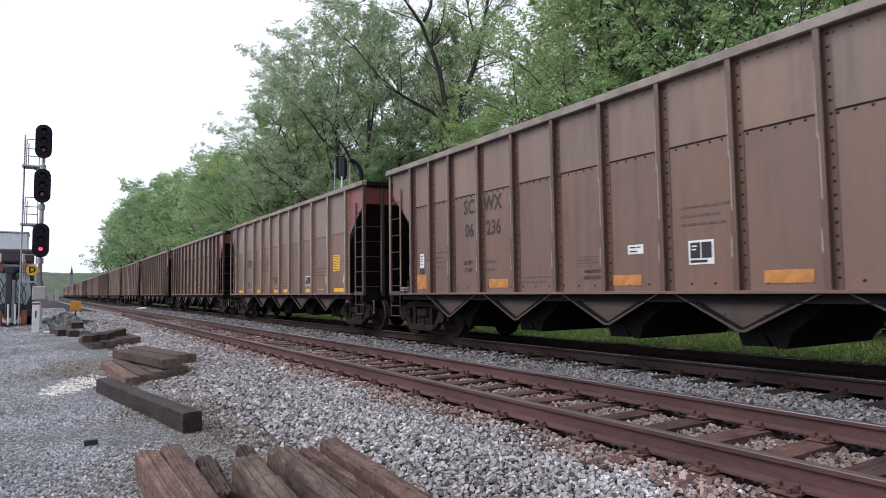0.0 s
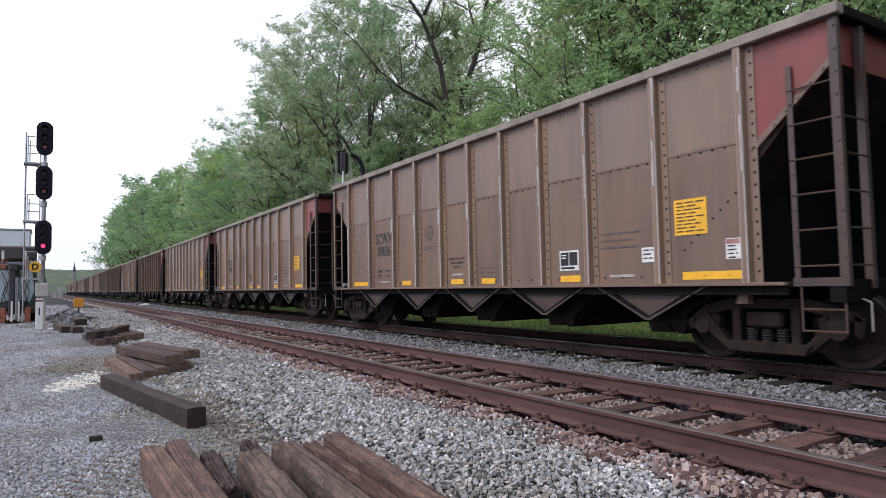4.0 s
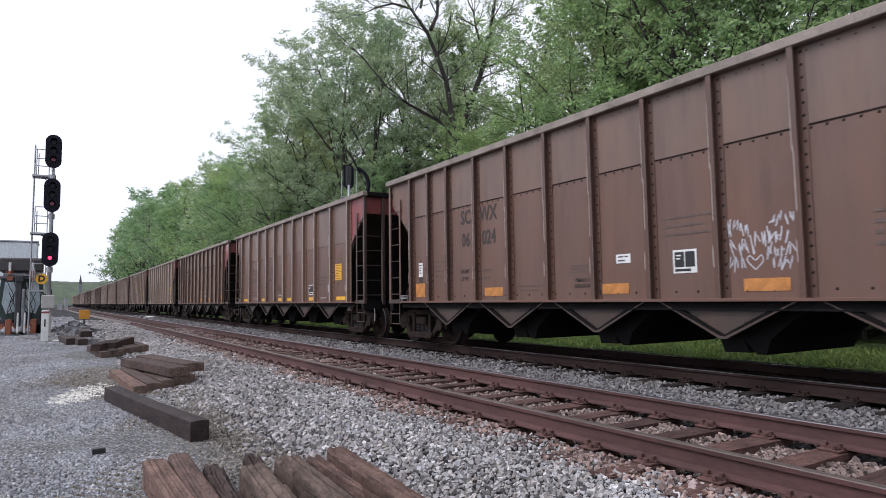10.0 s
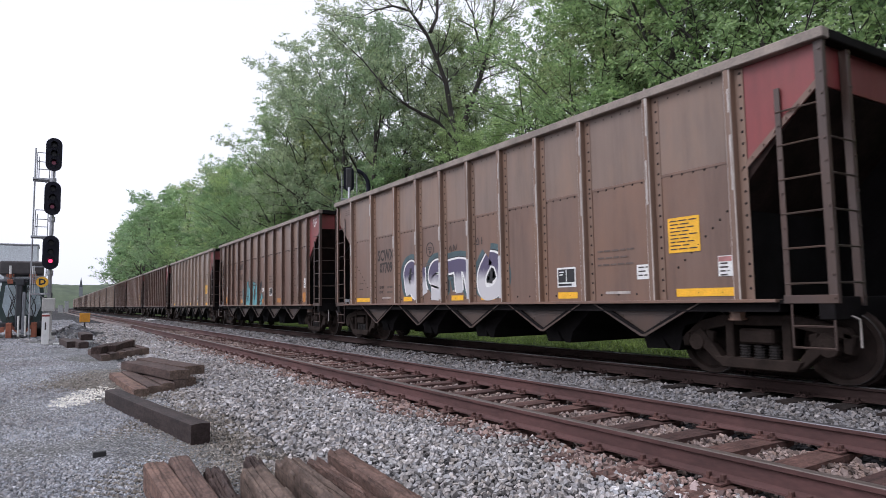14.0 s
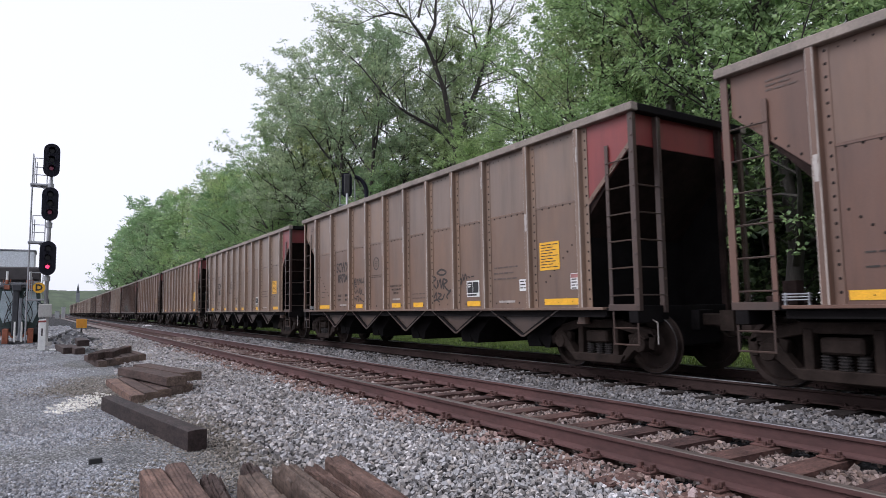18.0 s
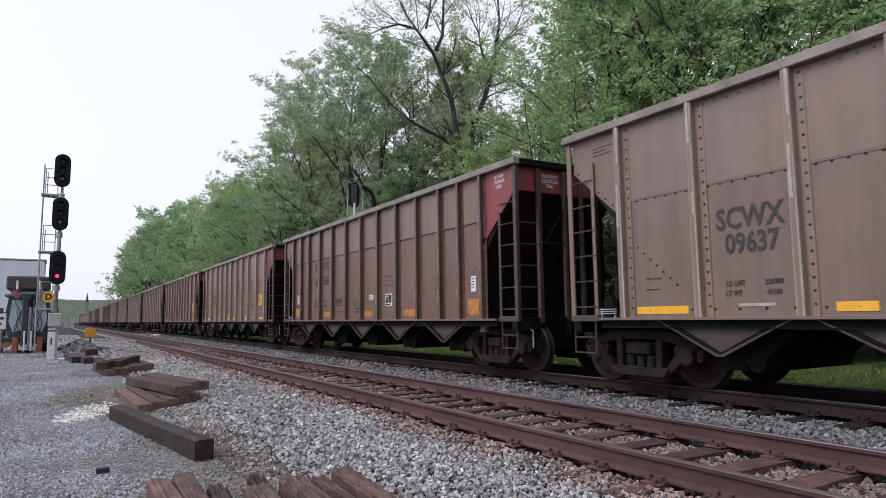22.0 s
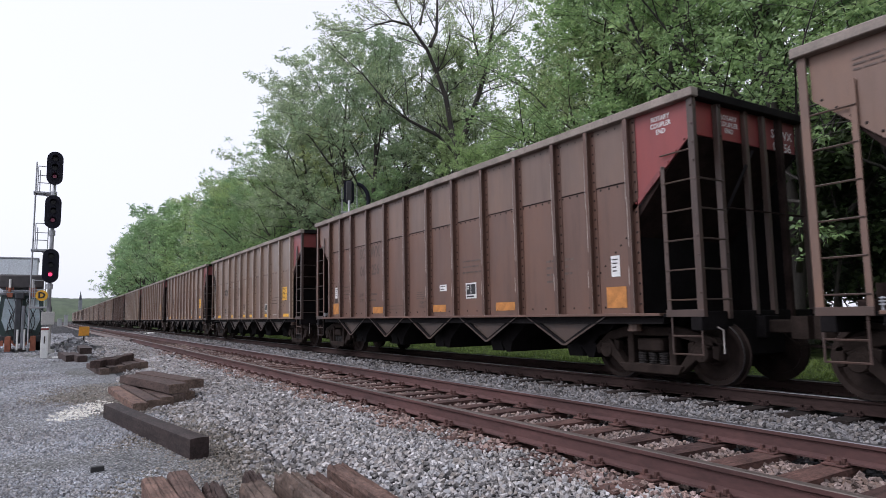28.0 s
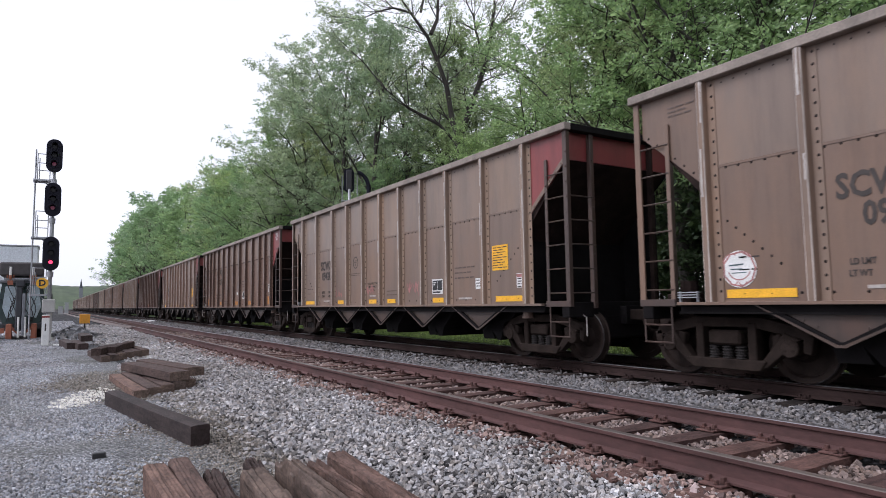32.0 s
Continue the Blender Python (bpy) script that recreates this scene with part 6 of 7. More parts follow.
# ---- the signals ----
def head_outline(w, h, n=9):
    pts = []
    for s, base in ((1, 0), (-1, math.pi)):
        for i in range(n):
            a = base + math.pi * i / (n - 1)
            pts.append((w / 2 * math.cos(a), s * (h / 2 - w / 2) + w / 2 * math.sin(a)))
    return pts


def signal_head(parent, x, z, lit, w=0.50, h=1.20):
    """A long oval target with three hooded lenses, facing -y."""
    hd = part("signal_head", lambda bm: prism(bm, head_outline(w, h), 1, -0.04, 0.0), SIGNAL_BLACK, parent, "black oval signal target", (x, -0.22, z), key="signal_target")
    part("lamp_case", lambda bm: box(bm, -0.14, 0.14, 0.003, 0.20, -0.48, 0.48, 0.03), BLACK, hd, key="lamp_case")
    for i, dz in enumerate((0.34, 0.02, -0.30)):
        hood = lambda bm: fill_hood(bm)
        part("hood", hood, SIGNAL_BLACK, hd, "", (0, -0.04, dz), key="hood")
        glow = SIGNAL_RED if (i == 2 and lit == 2) else SIGNAL_DIM if i == 2 and lit else LENS
        size = 0.066 if i == 2 and lit else 0.085
        part("lens", lambda bm: bar(bm, (0, -0.055, 0), (0, -0.042, 0), size, 16), glow, hd, "red lens" if i == 2 and lit else "dark lens", (0, 0, dz), key="lens%.3f" % size)
    return hd


def fill_hood(bm):
    n = 10
    rows = []
    for y in (0, -0.24):
        for r in (0.105, 0.098):
            rows.append([bm.verts.new((r * math.cos(a), y, r * math.sin(a))) for a in (radians(-20 + 220 * i / n) for i in range(n + 1))])
    a, b, c, d = rows
    for p, q in ((a, c), (b, d), (c, d), (a, b)):
        for i in range(n):
            bm.faces.new((p[i], p[i + 1], q[i + 1], q[i]))


SIGNAL_RED = lamp_mat("red_signal_light", (1.0, 0.06, 0.16), 1.5)
SIGNAL_DIM = lamp_mat("dim_red_light", (0.16, 0.02, 0.05), 0.25)
LENS = plain("dark_lens", (0.006, 0.006, 0.009), 0.25, gloss=0.2)
SIGNAL_BLACK = plain("signal_black", (0.012, 0.012, 0.020), 0.6, 0, 0.2, 8, gloss=0.15)


def signal_mast():
    t = thing("signal_mast", "tall railway signal mast with three black heads, red lamp lit", "railway signal", (-0.09, 26.3, -0.06))
    part("mast", lambda bm: (bar(bm, (0, 0, 0.9), (0, 0, 7.0), 0.065, 12)), GALV, t, smooth=True)
    for z in (2.45, 4.35, 5.75):
        part("collar", lambda bm: bar(bm, (0, 0, -0.09), (0, 0, 0.09), 0.10, 12), GALV, t, at=(0, 0, z - 0.1), key="collar")
    part("base_cabinet", lambda bm: box(bm, -0.21, 0.19, -0.18, 0.18, 1.0, 1.46, 0.02), CONCRETE, t, "grey concrete mast base")
    part("foundation", lambda bm: (bar(bm, (0.03, 0, -0.1), (0.03, 0, 1.0), 0.075, 12), bar(bm, (0.03, 0, -0.1), (0.03, 0, 0.14), 0.2, 12)), CONCRETE, t)
    for z, lit in ((6.55, 1), (4.98, 1), (3.06, 2)):
        signal_head(t, 0.0, z, lit)
    # ladder behind, with a cage and a platform at each head
    for dx in (-0.05, 0.0):
        part("ladder_rail", lambda bm: bar(bm, (-0.58, 0.35, 0.1), (-0.56, 0.35, 6.85), 0.022, 6), GALV, t, at=(dx * 6, 0.0 if dx == 0 else 0.02, 0) if dx == 0 else (0, 0.32, 0))
    for i in range(21):
        part("ladder_rung", lambda bm: bar(bm, (-0.575, 0.35, 0), (-0.575, 0.67, 0), 0.012, 5), GALV, t, at=(0, 0, 0.35 + i * 0.31), key="signal_rung")
    for z in (5.72, 3.65, 1.62):
        cage = part("platform", lambda bm: (box(bm, -0.62, -0.02, 0.15, 0.7, -0.03, 0.03, 0.005), bar(bm, (-0.30, 0.4, -0.03), (-0.02, 0.1, -0.28), 0.018, 5)), GALV, t, at=(0, 0, z), key="platform")
        for x, h in ((-0.50, 0.95), (-0.12, 0.95), (-0.44, 0.8)):
            part("cage_post", lambda bm, h=h: bar(bm, (0, 0.2, 0), (0, 0.2, h), 0.016, 5), GALV, cage, at=(x, 0, 0), key="cage_post%.2f" % h)
        for h in (0.35, 0.62, 0.95):
            part("cage_rail", lambda bm: bar(bm, (-0.50, 0.2, 0), (-0.12, 0.2, 0), 0.016, 5), GALV, cage, at=(0, 0, h), key="cage_rail")
    plate_d = part("letter_plate", lambda bm: bar(bm, (0, -0.30, 0), (0, -0.28, 0), 0.185, 24), YELLOW, t, "round yellow plate", (-0.22, 0, 2.02))
    d = new("lettering", text_mesh("D", 0.29, BLACK, "CENTER", 0.012))
    d.matrix_basis = pose(0, -0.306, 0, 90, 0, 0)
    d.parent = plate_d
    part("plate_bracket", lambda bm: box(bm, -0.22, 0, -0.28, -0.26, 1.95, 2.08), GALV, t)


signal_mast()


def far_signal():
    t = thing("signal_mast", "railway signal beyond the train, its black head turned away", "railway signal", (11.9, 27.7, -0.75), (0, 0, 160))
    part("mast", lambda bm: bar(bm, (0, 0, 0), (0, 0, 7.3), 0.06, 10), GALV, t, smooth=True)
    part("foundation", lambda bm: box(bm, -0.3, 0.3, -0.3, 0.3, -0.2, 0.3, 0.03), CONCRETE, t)
    signal_head(t, 0.0, 7.76, 0, 0.50, 1.1)
    for x in (-0.35, 0.35):
        part("cage_post", lambda bm: bar(bm, (0, 0.35, 6.2), (0, 0.35, 7.9), 0.025, 6), GALV, t, at=(x, 0, 0), key="far_cage_post")
    part("platform", lambda bm: box(bm, -0.4, 0.4, 0.0, 0.7, 6.6, 6.66, 0.005), GALV, t)
    arch = [Vector((-0.30 - 0.62 * math.sin(a), 0.1, 7.30 + 0.80 * math.cos(a) * (1 if a < 1.2 else 0.9))) for a in (radians(6 + 12 * i) for i in range(10))]
    verts, faces = [], []
    tube_rows(arch, [0.10] * 10, 8, verts, faces)
    place("cable_hood", raw_mesh("cable_hood", [tuple(v) for v in verts], faces, SIGNAL_BLACK, True), t, label="curved black cable hood")


far_signal()


# ---- timbers on the ground ----
def timber(x, y, z, length, width, height, turn, material, label, seed, chips=5, tilt=0.0):
    me = bpy.data.meshes.new("railway_tie")
    bm = bmesh.new()
    worn_beam(bm, length, width, height, seed, chips, 0.004 if chips < 4 else 0.009)
    bm.to_mesh(me)
    bm.free()
    me.materials.append(material)
    if chips == 2:
        me.materials.append(TIE_END)
        for p in me.polygons:
            p.material_index = 1 if abs(p.normal.y) > 0.8 else 0
    ob = new("railway_tie", me)
    ob.matrix_basis = pose(x, y, z, tilt, 0, turn)
    return tagged(ob, label, "railway tie", "loose ties beside the track")


G = -0.06
timber(0.855, 7.03, G + 0.085, 2.93, 0.155, 0.17, 8.6, TIE_NEW, "black creosoted railway tie lying on gravel", 21, 1)
# the pile in front: x and y of the far end, width, top, length, turn, lean, damage
SAWN, SPLIT = "brown sawn railway tie with worn edges in a pile", "grey split and splintered railway tie in a pile"
for i, (x, far, w, top, long, turn, lean, chips, mat, lab) in enumerate((
        (0.576, 4.40, 0.128, 0.11, 2.5, 0.6, 0, 4, TIE_BROWN, SAWN), (0.722, 4.44, 0.124, 0.118, 2.5, -1.2, 0, 4, TIE_BROWN, SAWN),
        (0.915, 4.32, 0.125, 0.070, 0.95, -6.0, -1.5, 9, TIE_DARK, "short broken end of a weathered railway tie in a pile"), (1.05, 3.86, 0.165, 0.120, 2.1, -5.0, 0.4, 6, TIE_GREY, SPLIT),
        (1.15, 4.30, 0.10, 0.085, 0.62, -6.0, 1.0, 8, TIE_DARK, "short broken end of a weathered railway tie in a pile"), (1.285, 3.98, 0.145, 0.122, 2.1, -3.0, 0.3, 10, TIE_GREY, SPLIT),
        (1.47, 4.02, 0.085, 0.095, 2.2, -3.4, -0.3, 10, TIE_BROWN, SPLIT), (1.655, 4.08, 0.125, 0.110, 2.2, -4.2, 0, 7, TIE_BROWN, "reddish splintered railway tie in a pile"))):
    a = radians(turn)
    timber(x + math.sin(a) * long / 2, far - math.cos(a) * long / 2, top - 0.085, long, w, 0.17, turn, mat, lab, 30 + i, chips, lean)
# second pile: x and y of the near ends
for i, (x, y) in enumerate(((0.99, 8.86), (1.17, 9.06), (1.36, 9.28), (1.55, 9.52), (1.72, 9.76))):
    timber(x - 0.055, y + 1.22, G + 0.02, 2.45, 0.165, 0.17, 2.6, TIE_BROWN if i < 1 else TIE_DARK, "brown railway tie in the lower layer of a stack", 41 + i, 2)
for i, (x, y) in enumerate(((1.56, 9.60), (1.85, 10.14))):
    timber(x - 0.21, y + 1.09, G + 0.106 + 0.065, 2.22, 0.30 if i else 0.28, 0.13, 11, TIE_DARK, "dark brown railway tie on top of a stack", 46 + i, 2)
# third pile: a row of ends and three thrown across it
for i in range(6):
    timber(0.92 + 0.19 * i, 15.15 + 0.33 * i + 1.2, G + 0.05, 2.4, 0.17, 0.16, 3.5, TIE_DARK, "old grey-brown railway tie in a low stack", 51 + i, 2)
for i, (x, y, turn) in enumerate(((1.02, 16.6, -16), (1.30, 17.1, -13), (1.52, 17.9, -20))):
    timber(x, y - 0.4, G + 0.131 + 0.075, 1.35, 0.19, 0.15, turn, TIE_DARK, "old grey-brown railway tie on a low stack", 58 + i, 5, 0.6)
# fourth pile
for i, (x, y) in enumerate(((0.42, 21.9), (0.68, 21.2))):
    timber(x, y, G + 0.085, 2.5, 0.24, 0.19, 4, TIE_NEW, "black railway tie in a far stack", 61 + i, 3)
timber(0.88, 22.1, G + 0.185 + 0.085, 2.3, 0.30, 0.17, 0, TIE_NEW, "black railway tie on a far stack", 64, 3)
block = part("wood_block", lambda bm: box(bm, -0.045, 0.045, -0.03, 0.03, 0, 0.05, 0.006), BLACK, None, at=(0.34, 5.56, G))
tagged(block, "small black wooden block on the gravel", "wood block")


def stone_heap():
    """A low heap of dark broken stone beside the track."""
    rng = np.random.default_rng(12)
    verts, faces = [], []
    for i in range(900):
        a, r = rng.uniform(0, 6.283), abs(rng.normal(0, 0.45))
        x, y = 0.80 + r * math.cos(a) * 1.0, 30.0 + r * math.sin(a) * 5.0
        z = G + max(0.0, 0.42 * (1 - r)) * rng.uniform(0.5, 1.0)
        s = rng.uniform(0.05, 0.12)
        k = len(verts)
        for c in ((-1, -1, -1), (1, -1, -1), (1, 1, -1), (-1, 1, -1), (-1, -1, 1), (1, -1, 1), (1, 1, 1), (-1, 1, 1)):
            verts.append((x + s * (c[0] * 0.5 + rng.uniform(-0.3, 0.3)), y + s * (c[1] * 0.5 + rng.uniform(-0.3, 0.3)), z + s * (c[2] * 0.5 + rng.uniform(-0.3, 0.3))))
        faces += [tuple(k + q for q in f) for f in ((0, 3, 2, 1), (4, 5, 6, 7), (0, 1, 5, 4), (1, 2, 6, 5), (2, 3, 7, 6), (3, 0, 4, 7))]
    tagged(new("stone_heap", raw_mesh("stone_heap", verts, faces, stone_mat("dark_rubble", (0.09, 0.092, 0.10), (0.48, 0.49, 0.50)))), "low heap of dark broken stone", "rubble", kind="stuff")


stone_heap()
scrap = part("rail_scrap", lambda bm: box(bm, -0.25, 0.25, -0.03, 0.03, 0, 0.05, 0.01), WHITE, None, at=(0.28, 22.9, G), turn=(0, 0, -35))
tagged(scrap, "white metal strip lying by the stones", "scrap")
bag = part("white_bag", lambda bm: (bmesh.ops.create_icosphere(bm, subdivisions=2, radius=0.3, matrix=Matrix.Diagonal((1.5, 0.8, 0.5, 1)))), WHITE, None, at=(7.3, 60, -0.18))
tagged(bag, "white bag lying between the tracks", "bag")


def relay_cabinet(x, y, w, h, label):
    t = thing("relay_cabinet", label, "cabinet", (x, y, -0.1))
    part("body", lambda bm: box(bm, -w / 2, w / 2, -0.6, 0.6, 0.2, h, 0.03), plain("cabinet_paint", (0.42, 0.43, 0.44), 0.5, 0, 0.1, 3), t, key="cabinet_body%.1f" % w)
    part("roof", lambda bm: box(bm, -w / 2 - 0.08, w / 2 + 0.08, -0.68, 0.68, h, h + 0.1, 0.02), GALV, t, key="cabinet_roof%.1f" % w)
    part("base", lambda bm: box(bm, -w / 2, w / 2, -0.6, 0.6, 0, 0.2), CONCRETE, t, key="cabinet_base%.1f" % w)


relay_cabinet(1.5, 150, 0.8, 1.5, "pale relay cabinet far along the track")
relay_cabinet(2.7, 158, 0.7, 2.3, "tall pale relay cabinet far along the track")


def marker_post():
    t = thing("marker_post", "white square marker post with a red cap band", "post", (-0.15, 23.2, G))
    part("post", lambda bm: box(bm, -0.10, 0.10, -0.05, 0.05, 0, 0.95, 0.012), WHITE, t)
    part("band", lambda bm: box(bm, -0.103, 0.103, -0.053, 0.053, 0.86, 0.92), RED, t, "faded red band")
    part("print_line", lambda bm: box(bm, -0.02, 0.02, -0.056, -0.052, 0.45, 0.68), MARK, t)


marker_post()


def orange_marker():
    t = thing("track_marker", "small orange square board on a short post", "marker", (1.23, 31.6, -0.1))
    part("post", lambda bm: bar(bm, (0, 0, 0), (0, 0, 0.55), 0.03, 8), BLACK, t)
    part("board", lambda bm: box(bm, -0.20, 0.20, -0.06, -0.03, 0.52, 0.91, 0.01), plain("orange_board", (0.75, 0.33, 0.03), 0.5, 0, 0.1), t)


orange_marker()


# ---- the work machine and the yard behind ----
def work_machine():
    dark, orange = plain("machine_black", (0.03, 0.032, 0.038), 0.5), plain("machine_orange", (0.30, 0.10, 0.055), 0.6, 0, 0.4)
    glass, frame_paint, steel = plain("cab_glass", (0.46, 0.56, 0.60), 0.10, 0, 0.3, 3), plain("cab_green", (0.028, 0.055, 0.052), 0.5), plain("machine_grey", (0.20, 0.21, 0.23), 0.5)
    t = thing("rail_work_machine", "parked rail work machine with glazed cab, boom and orange outriggers", "work machine", (-0.92, 28.0, G))
    part("chassis", lambda bm: box(bm, -0.9, 0.68, 0.25, 3.6, 0.35, 0.62, 0.04), dark, t)
    part("cab", lambda bm: prism(bm, [(-0.62, 0.62), (0.52, 0.62), (0.70, 1.15), (0.60, 2.10), (-0.66, 2.10), (-0.78, 1.15)], 1, 0.3, 2.0), frame_paint, t)
    for s in (-1, 1):
        part("windscreen", lambda bm, s=s: prism(bm, [(s * 0.12 - 0.03, 0.90), (s * 0.46 - 0.03, 0.80), (s * 0.60 - 0.03, 1.2), (s * 0.52 - 0.03, 1.98), (s * 0.14 - 0.03, 1.98)], 1, 0.265, 0.285), glass, t, "pale grey-green cab glass")
        part("wiper", lambda bm, s=s: bar(bm, (s * 0.2, 0.25, 1.0), (s * 0.42, 0.25, 1.6), 0.012, 5), BLACK, t)
        part("mirror_arm", lambda bm, s=s: (bar(bm, (s * 0.66, 0.3, 1.5), (s * 0.86, 0.1, 1.55), 0.015, 5), box(bm, s * 0.86 - 0.07, s * 0.86 + 0.07, 0.05, 0.09, 1.35, 1.68, 0.01)), dark, t)
    part("cab_roof", lambda bm: box(bm, -0.80, 0.72, 0.15, 2.2, 2.10, 2.20, 0.03), steel, t)
    part("canopy", lambda bm: box(bm, -0.75, 0.62, 0.0, 2.1, 2.36, 2.86, 0.05), plain("canopy_brown_grey", (0.062, 0.055, 0.056), 0.6), t, "dark roof box")
    part("light_bar", lambda bm: box(bm, -0.60, 0.66, -0.06, 0.06, 2.20, 2.27, 0.01), steel, t)
    for x in (-0.40, 0.30):
        lamp = part("lamp_bracket", lambda bm: (box(bm, -0.09, 0.09, -0.03, 0.05, 2.02, 2.18, 0.01), bar(bm, (-0.10, 0, 2.27), (-0.10, 0, 2.38), 0.02, 6), bar(bm, (0.10, 0, 2.27), (0.10, 0, 2.38), 0.02, 6)), orange, t, "orange lamp bracket", (x, -0.08, 0))
        part("lamp", lambda bm: bar(bm, (0, -0.04, 2.36), (0, -0.03, 2.68), 0.04, 8), WHITE, lamp, "white lamp with orange foot")
        part("beacon", lambda bm: bar(bm, (0, -0.04, 2.22), (0, -0.04, 2.37), 0.05, 8), orange, lamp, "orange beacon")
    part("boom", lambda bm: (box(bm, -0.20, 0.0, -0.45, 0.05, 0.35, 2.15, 0.03), box(bm, -0.22, 0.06, -0.5, 0.05, 1.95, 2.2, 0.03)), dark, t, "dark upright boom")
    part("dipper", lambda bm: box(bm, 0.0, 0.10, -0.5, -0.2, 0.2, 1.7, 0.02), steel, t, "grey dipper arm")
    for x in (-0.09, 0.12):
        part("ram", lambda bm: bar(bm, (0, -0.55, 0.12), (0, -0.55, 0.85), 0.03, 8), WHITE, t, "bright hydraulic ram", (x, 0, 0), key="machine_ram")
    for i, x in enumerate((-0.30, -0.24, 0.16, 0.22, 0.30, -0.36)):
        pts = [Vector((x + 0.12 * math.sin(k * 0.7 + i), -0.2 - 0.1 * math.sin(k * 0.5), 2.05 - k * 0.17)) for k in range(9)]
        verts, faces = [], []
        tube_rows(pts, [0.013] * 9, 5, verts, faces)
        place("hose", raw_mesh("hose", [tuple(v) for v in verts], faces, BLACK), t)
    for s in (-1, 1):
        leg = part("outrigger", lambda bm, s=s: (box(bm, s * 0.38 - 0.09, s * 0.38 + 0.09, -0.35, 0.25, 0.05, 0.60, 0.02), prism(bm, [(s * 0.12, 0.35), (s * 0.40, 0.62), (s * 0.40, 0.50), (s * 0.12, 0.22)], 1, -0.3, 0.1)), orange, t, "orange outrigger")
        part("foot", lambda bm, s=s: box(bm, s * 0.38 - 0.17, s * 0.38 + 0.17, -0.45, 0.2, 0.0, 0.07, 0.01), steel, leg)
    part("blade_arm", lambda bm: prism(bm, [(-2.2, -0.05), (-0.5, 0.30), (-0.5, 0.48), (-2.2, 0.12)], 1, -0.6, -0.4), orange, t, "orange blade arm")
    part("track_rail", lambda bm: prism(bm, [(-2.4, 0.0), (-0.7, 0.22), (-0.7, 0.10), (-2.4, -0.08)], 1, -0.75, -0.62), dark, t)
    for x in (-0.95, 0.60):
        w = part("wheel", lambda bm: bar(bm, (-0.14, 0, 0), (0.14, 0, 0), 0.46, 20), BLACK, t, "black tyre", (x, 1.2, 0.46), key="machine_wheel")
        part("rim", lambda bm: bar(bm, (-0.15, 0, 0), (0.15, 0, 0), 0.25, 14), orange, w, key="machine_rim")


work_machine()


def trailer():
    t = thing("storage_trailer", "pale grey box trailer parked in the yard", "trailer", (-6.8, 45, G))
    skin = plain("pale_grey_panel", (0.72, 0.765, 0.80), 0.5, 0.1, 0.08, 2)
    part("box", lambda bm: box(bm, -6, 6.0, 0, 2.6, 1.1, 4.85, 0.05), skin, t)
    for i in range(12):
        part("panel_rib", lambda bm: box(bm, -0.03, 0.03, -0.03, 0.003, 1.15, 4.75), skin, t, at=(-5.5 + i, 0, 0), key="panel_rib")
    part("roof_rail", lambda bm: box(bm, -6.05, 6.05, -0.05, 2.65, 4.852, 4.93, 0.01), GALV, t)
    part("undercarriage", lambda bm: box(bm, -5.5, 5.6, 0.4, 2.2, 0.7, 1.1, 0.02), BLACK, t)
    for x in (-4.5, -3.3, 3.6, 4.8):
        for y in (0.35, 2.2):
            part("tyre", lambda bm: bar(bm, (0, -0.15, 0), (0, 0.15, 0), 0.5, 18), BLACK, t, at=(x, y, 0.5), key="trailer_tyre")


trailer()


def yard_sign():
    t = thing("yard_sign", "white notice board with dark unreadable lines", "sign", (-1.62, 25.8, G))
    part("post", lambda bm: bar(bm, (0, 0, 0), (0, 0, 1.45), 0.03, 8), GALV, t)
    b = part("board", lambda bm: box(bm, -0.30, 0.14, -0.06, -0.03, 0.95, 1.45, 0.01), WHITE, t)
    for z, w in ((1.30, 0.34), (1.12, 0.28)):
        part("print_line", lambda bm, w=w: box(bm, -0.26, -0.26 + w, -0.066, -0.062, -0.04, 0.04), MARK, b, at=(0, 0, z))


yard_sign()

def siding_rail():
    """The bright closure rail of a turnout that leaves the near track."""
    shape = [(-0.06, -0.16), (0.06, -0.16), (0.03, 0.0), (-0.03, 0.0)]
    verts, faces = [], []
    line = [(3.865, 40), (3.82, 43), (3.68, 48), (3.42, 62), (3.1, 90), (2.75, 130), (2.2, 200), (1.4, 290)]
    for x, y in line:
        verts += [(x + dx, y, dz - 0.01) for dx, dz in shape]
    for j in range(len(line) - 1):
        faces += [(j * 4 + i, j * 4 + (i + 1) % 4, j * 4 + 4 + (i + 1) % 4, j * 4 + 4 + i) for i in range(4)]
    tagged(new("siding_rail", raw_mesh("siding_rail", verts, faces, plain("siding_steel", (0.16, 0.115, 0.10), 0.5, 0.3))), "worn rail of a siding leaving the near track", "rail", kind="structure")


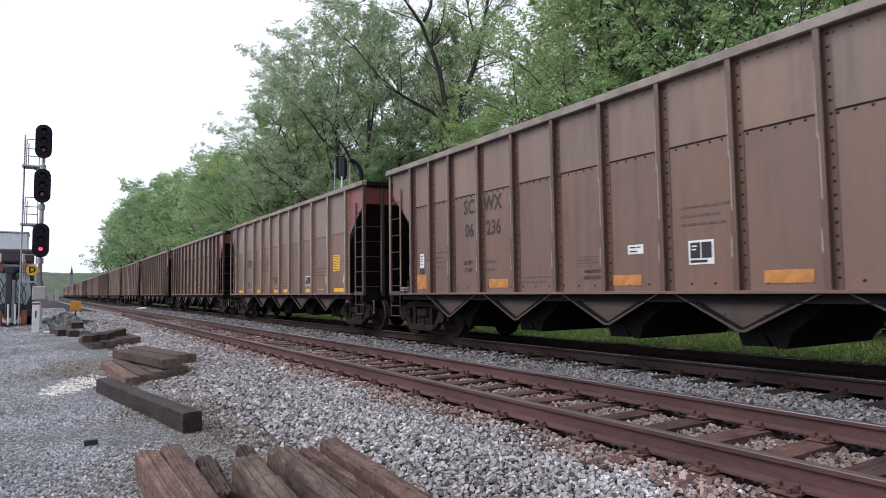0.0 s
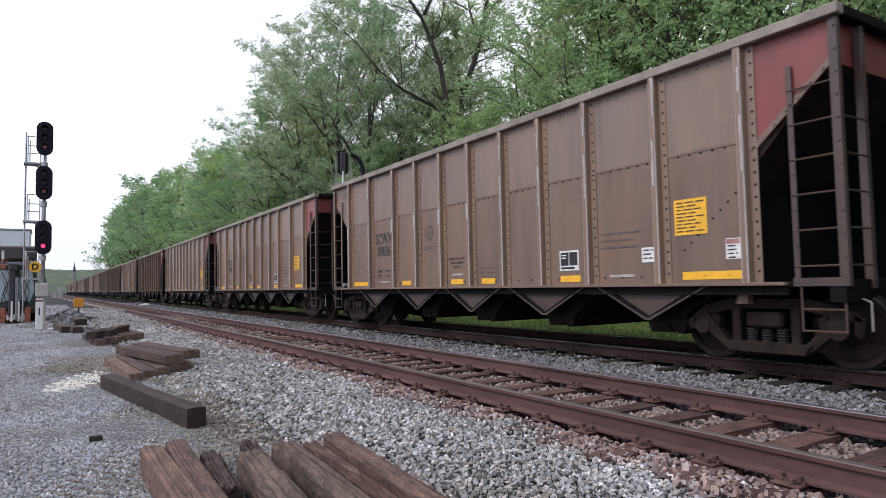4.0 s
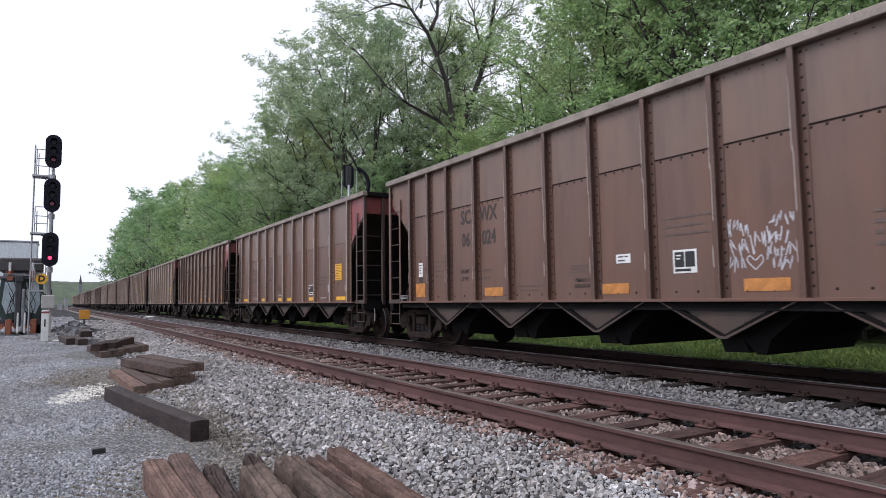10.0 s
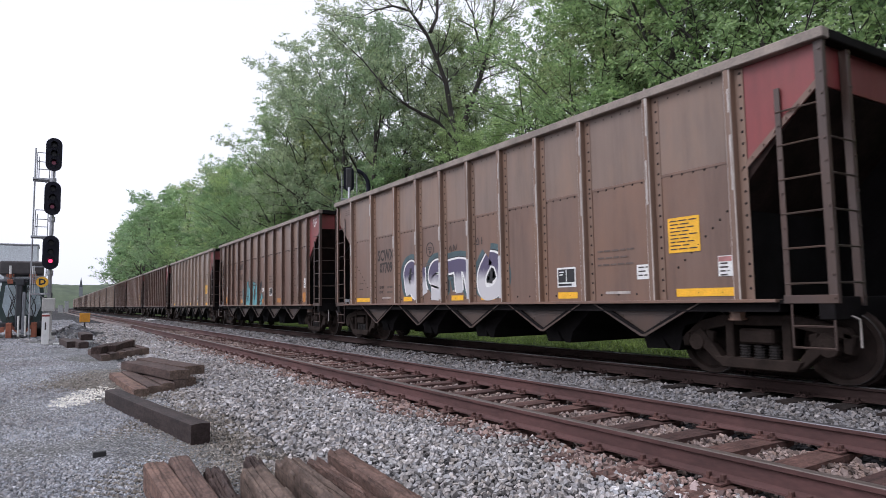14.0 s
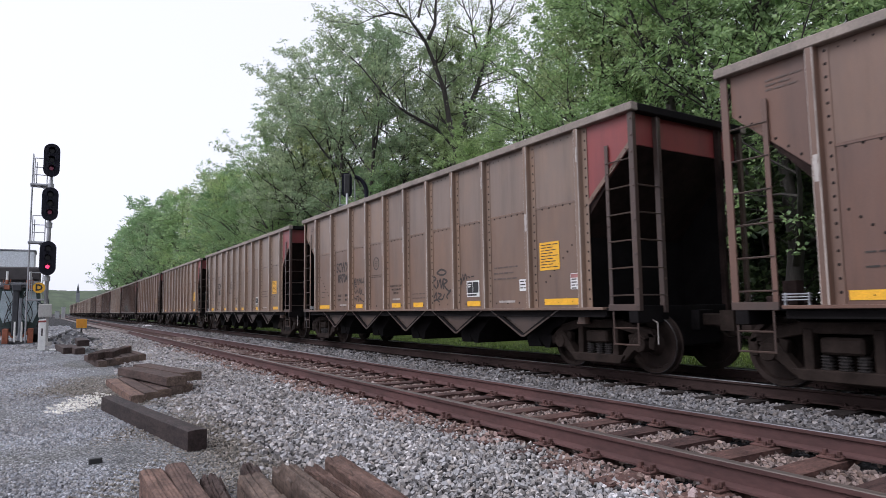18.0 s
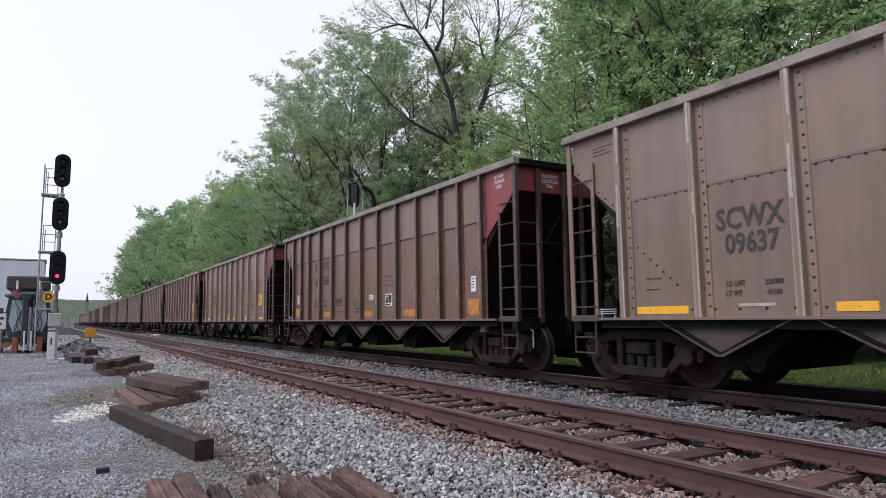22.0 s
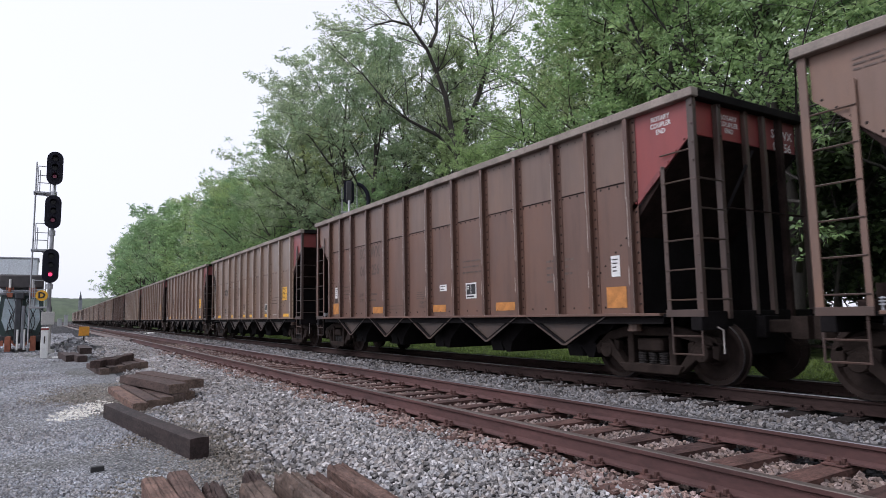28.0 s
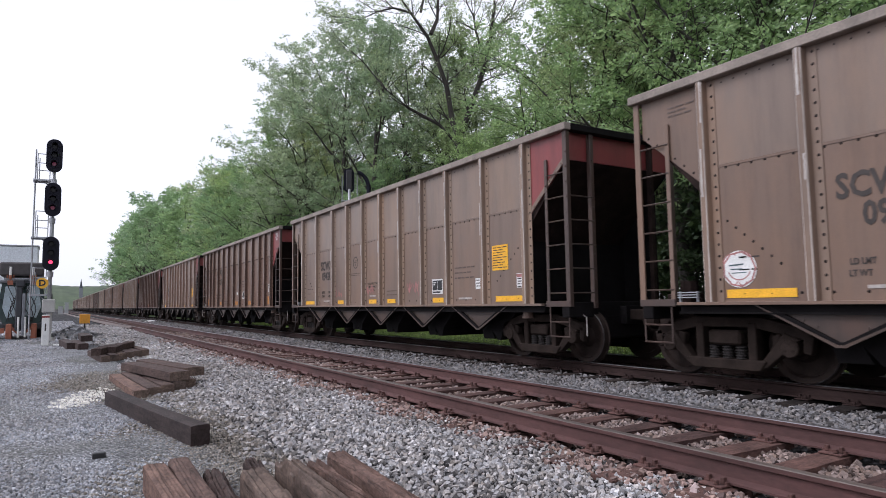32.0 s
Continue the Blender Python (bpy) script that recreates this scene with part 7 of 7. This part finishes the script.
siding_rail()
track("near track with rusty rails and weathered wooden ties", NEAR_TRACK, (HEAD, DULL_HEAD), 165, 62, 3, RUST, TIE, PLATE, 0.02)
track("far track under the train with dark wooden ties", FAR_TRACK, (SHINY, SHINY), 76, 40, 4, SHADED_RAIL, SHADED_TIE, SHADED_RAIL)


# ---- what moves ----
FIRST = 14.40 - HALF


# the slack of the train runs in and out a little
SURGE_T = (0, 1, 2, 3, 6, 7, 8, 9, 10, 11, 12, 13, 16, 17, 18, 19, 20, 21, 22, 23, 24, 25, 28, 29, 30, 31, 32)
SURGE = (0, 0.15, -0.18, 0, 0, -0.27, 0, 0.04, -0.13, 0, -0.3, 0, 0, -0.24, -0.04, 0.14, -0.12, 0, 0.18, 0, 0.22, -0.1, 0, 0.08, -0.2, -0.12, -0.03)


def gone(t):
    """Metres that the train has run by t seconds; it slows a little."""
    return 13.039 * t - 0.00435 * t * t + float(np.interp(t, SURGE_T, SURGE))


def motions():
    steps = [0, 1, 2, 3, 6, 7, 8, 9, 10, 11, 12, 13, 16, 17, 18, 19, 20, 21, 22, 23, 24, 25, 28, 29, 30, 31, 32]
    for k, car in TRAIN:
        rows = []
        for t in steps:
            s = FIRST - PITCH * k + gone(t) - (0.036 if CARS.get(k, "B")[0] == "A" else 0)
            a, b = on_line(s - 6.17, FAR_TRACK), on_line(s + 6.17, FAR_TRACK)
            yaw = -math.degrees(math.atan2(b[0] - a[0], b[1] - a[1]))
            rows.append((t, pose((a[0] + b[0]) / 2, (a[1] + b[1]) / 2, 0, 0, 0, yaw)))
        walk(car, rows)
    number = {car: k for k, car in TRAIN}
    for car, axle, y in AXLES:
        base = FIRST - PITCH * number[car] + y
        seen = [i / FPS for i in range(0, 32 * FPS + 1) if 2.0 < base + gone(i / FPS) < 26.0]
        if len(seen) < 2:
            continue
        spun = lambda t: pose(0, y, 0.457, -math.degrees(gone(t) / 0.457) % 360)
        rows = [(t, spun(t)) for t in seen]
        if seen[0] > 0:
            rows.insert(0, (0, rows[0][1]))
        if seen[-1] < 32:
            rows.append((32, rows[-1][1]))
        walk(axle, rows)


motions()
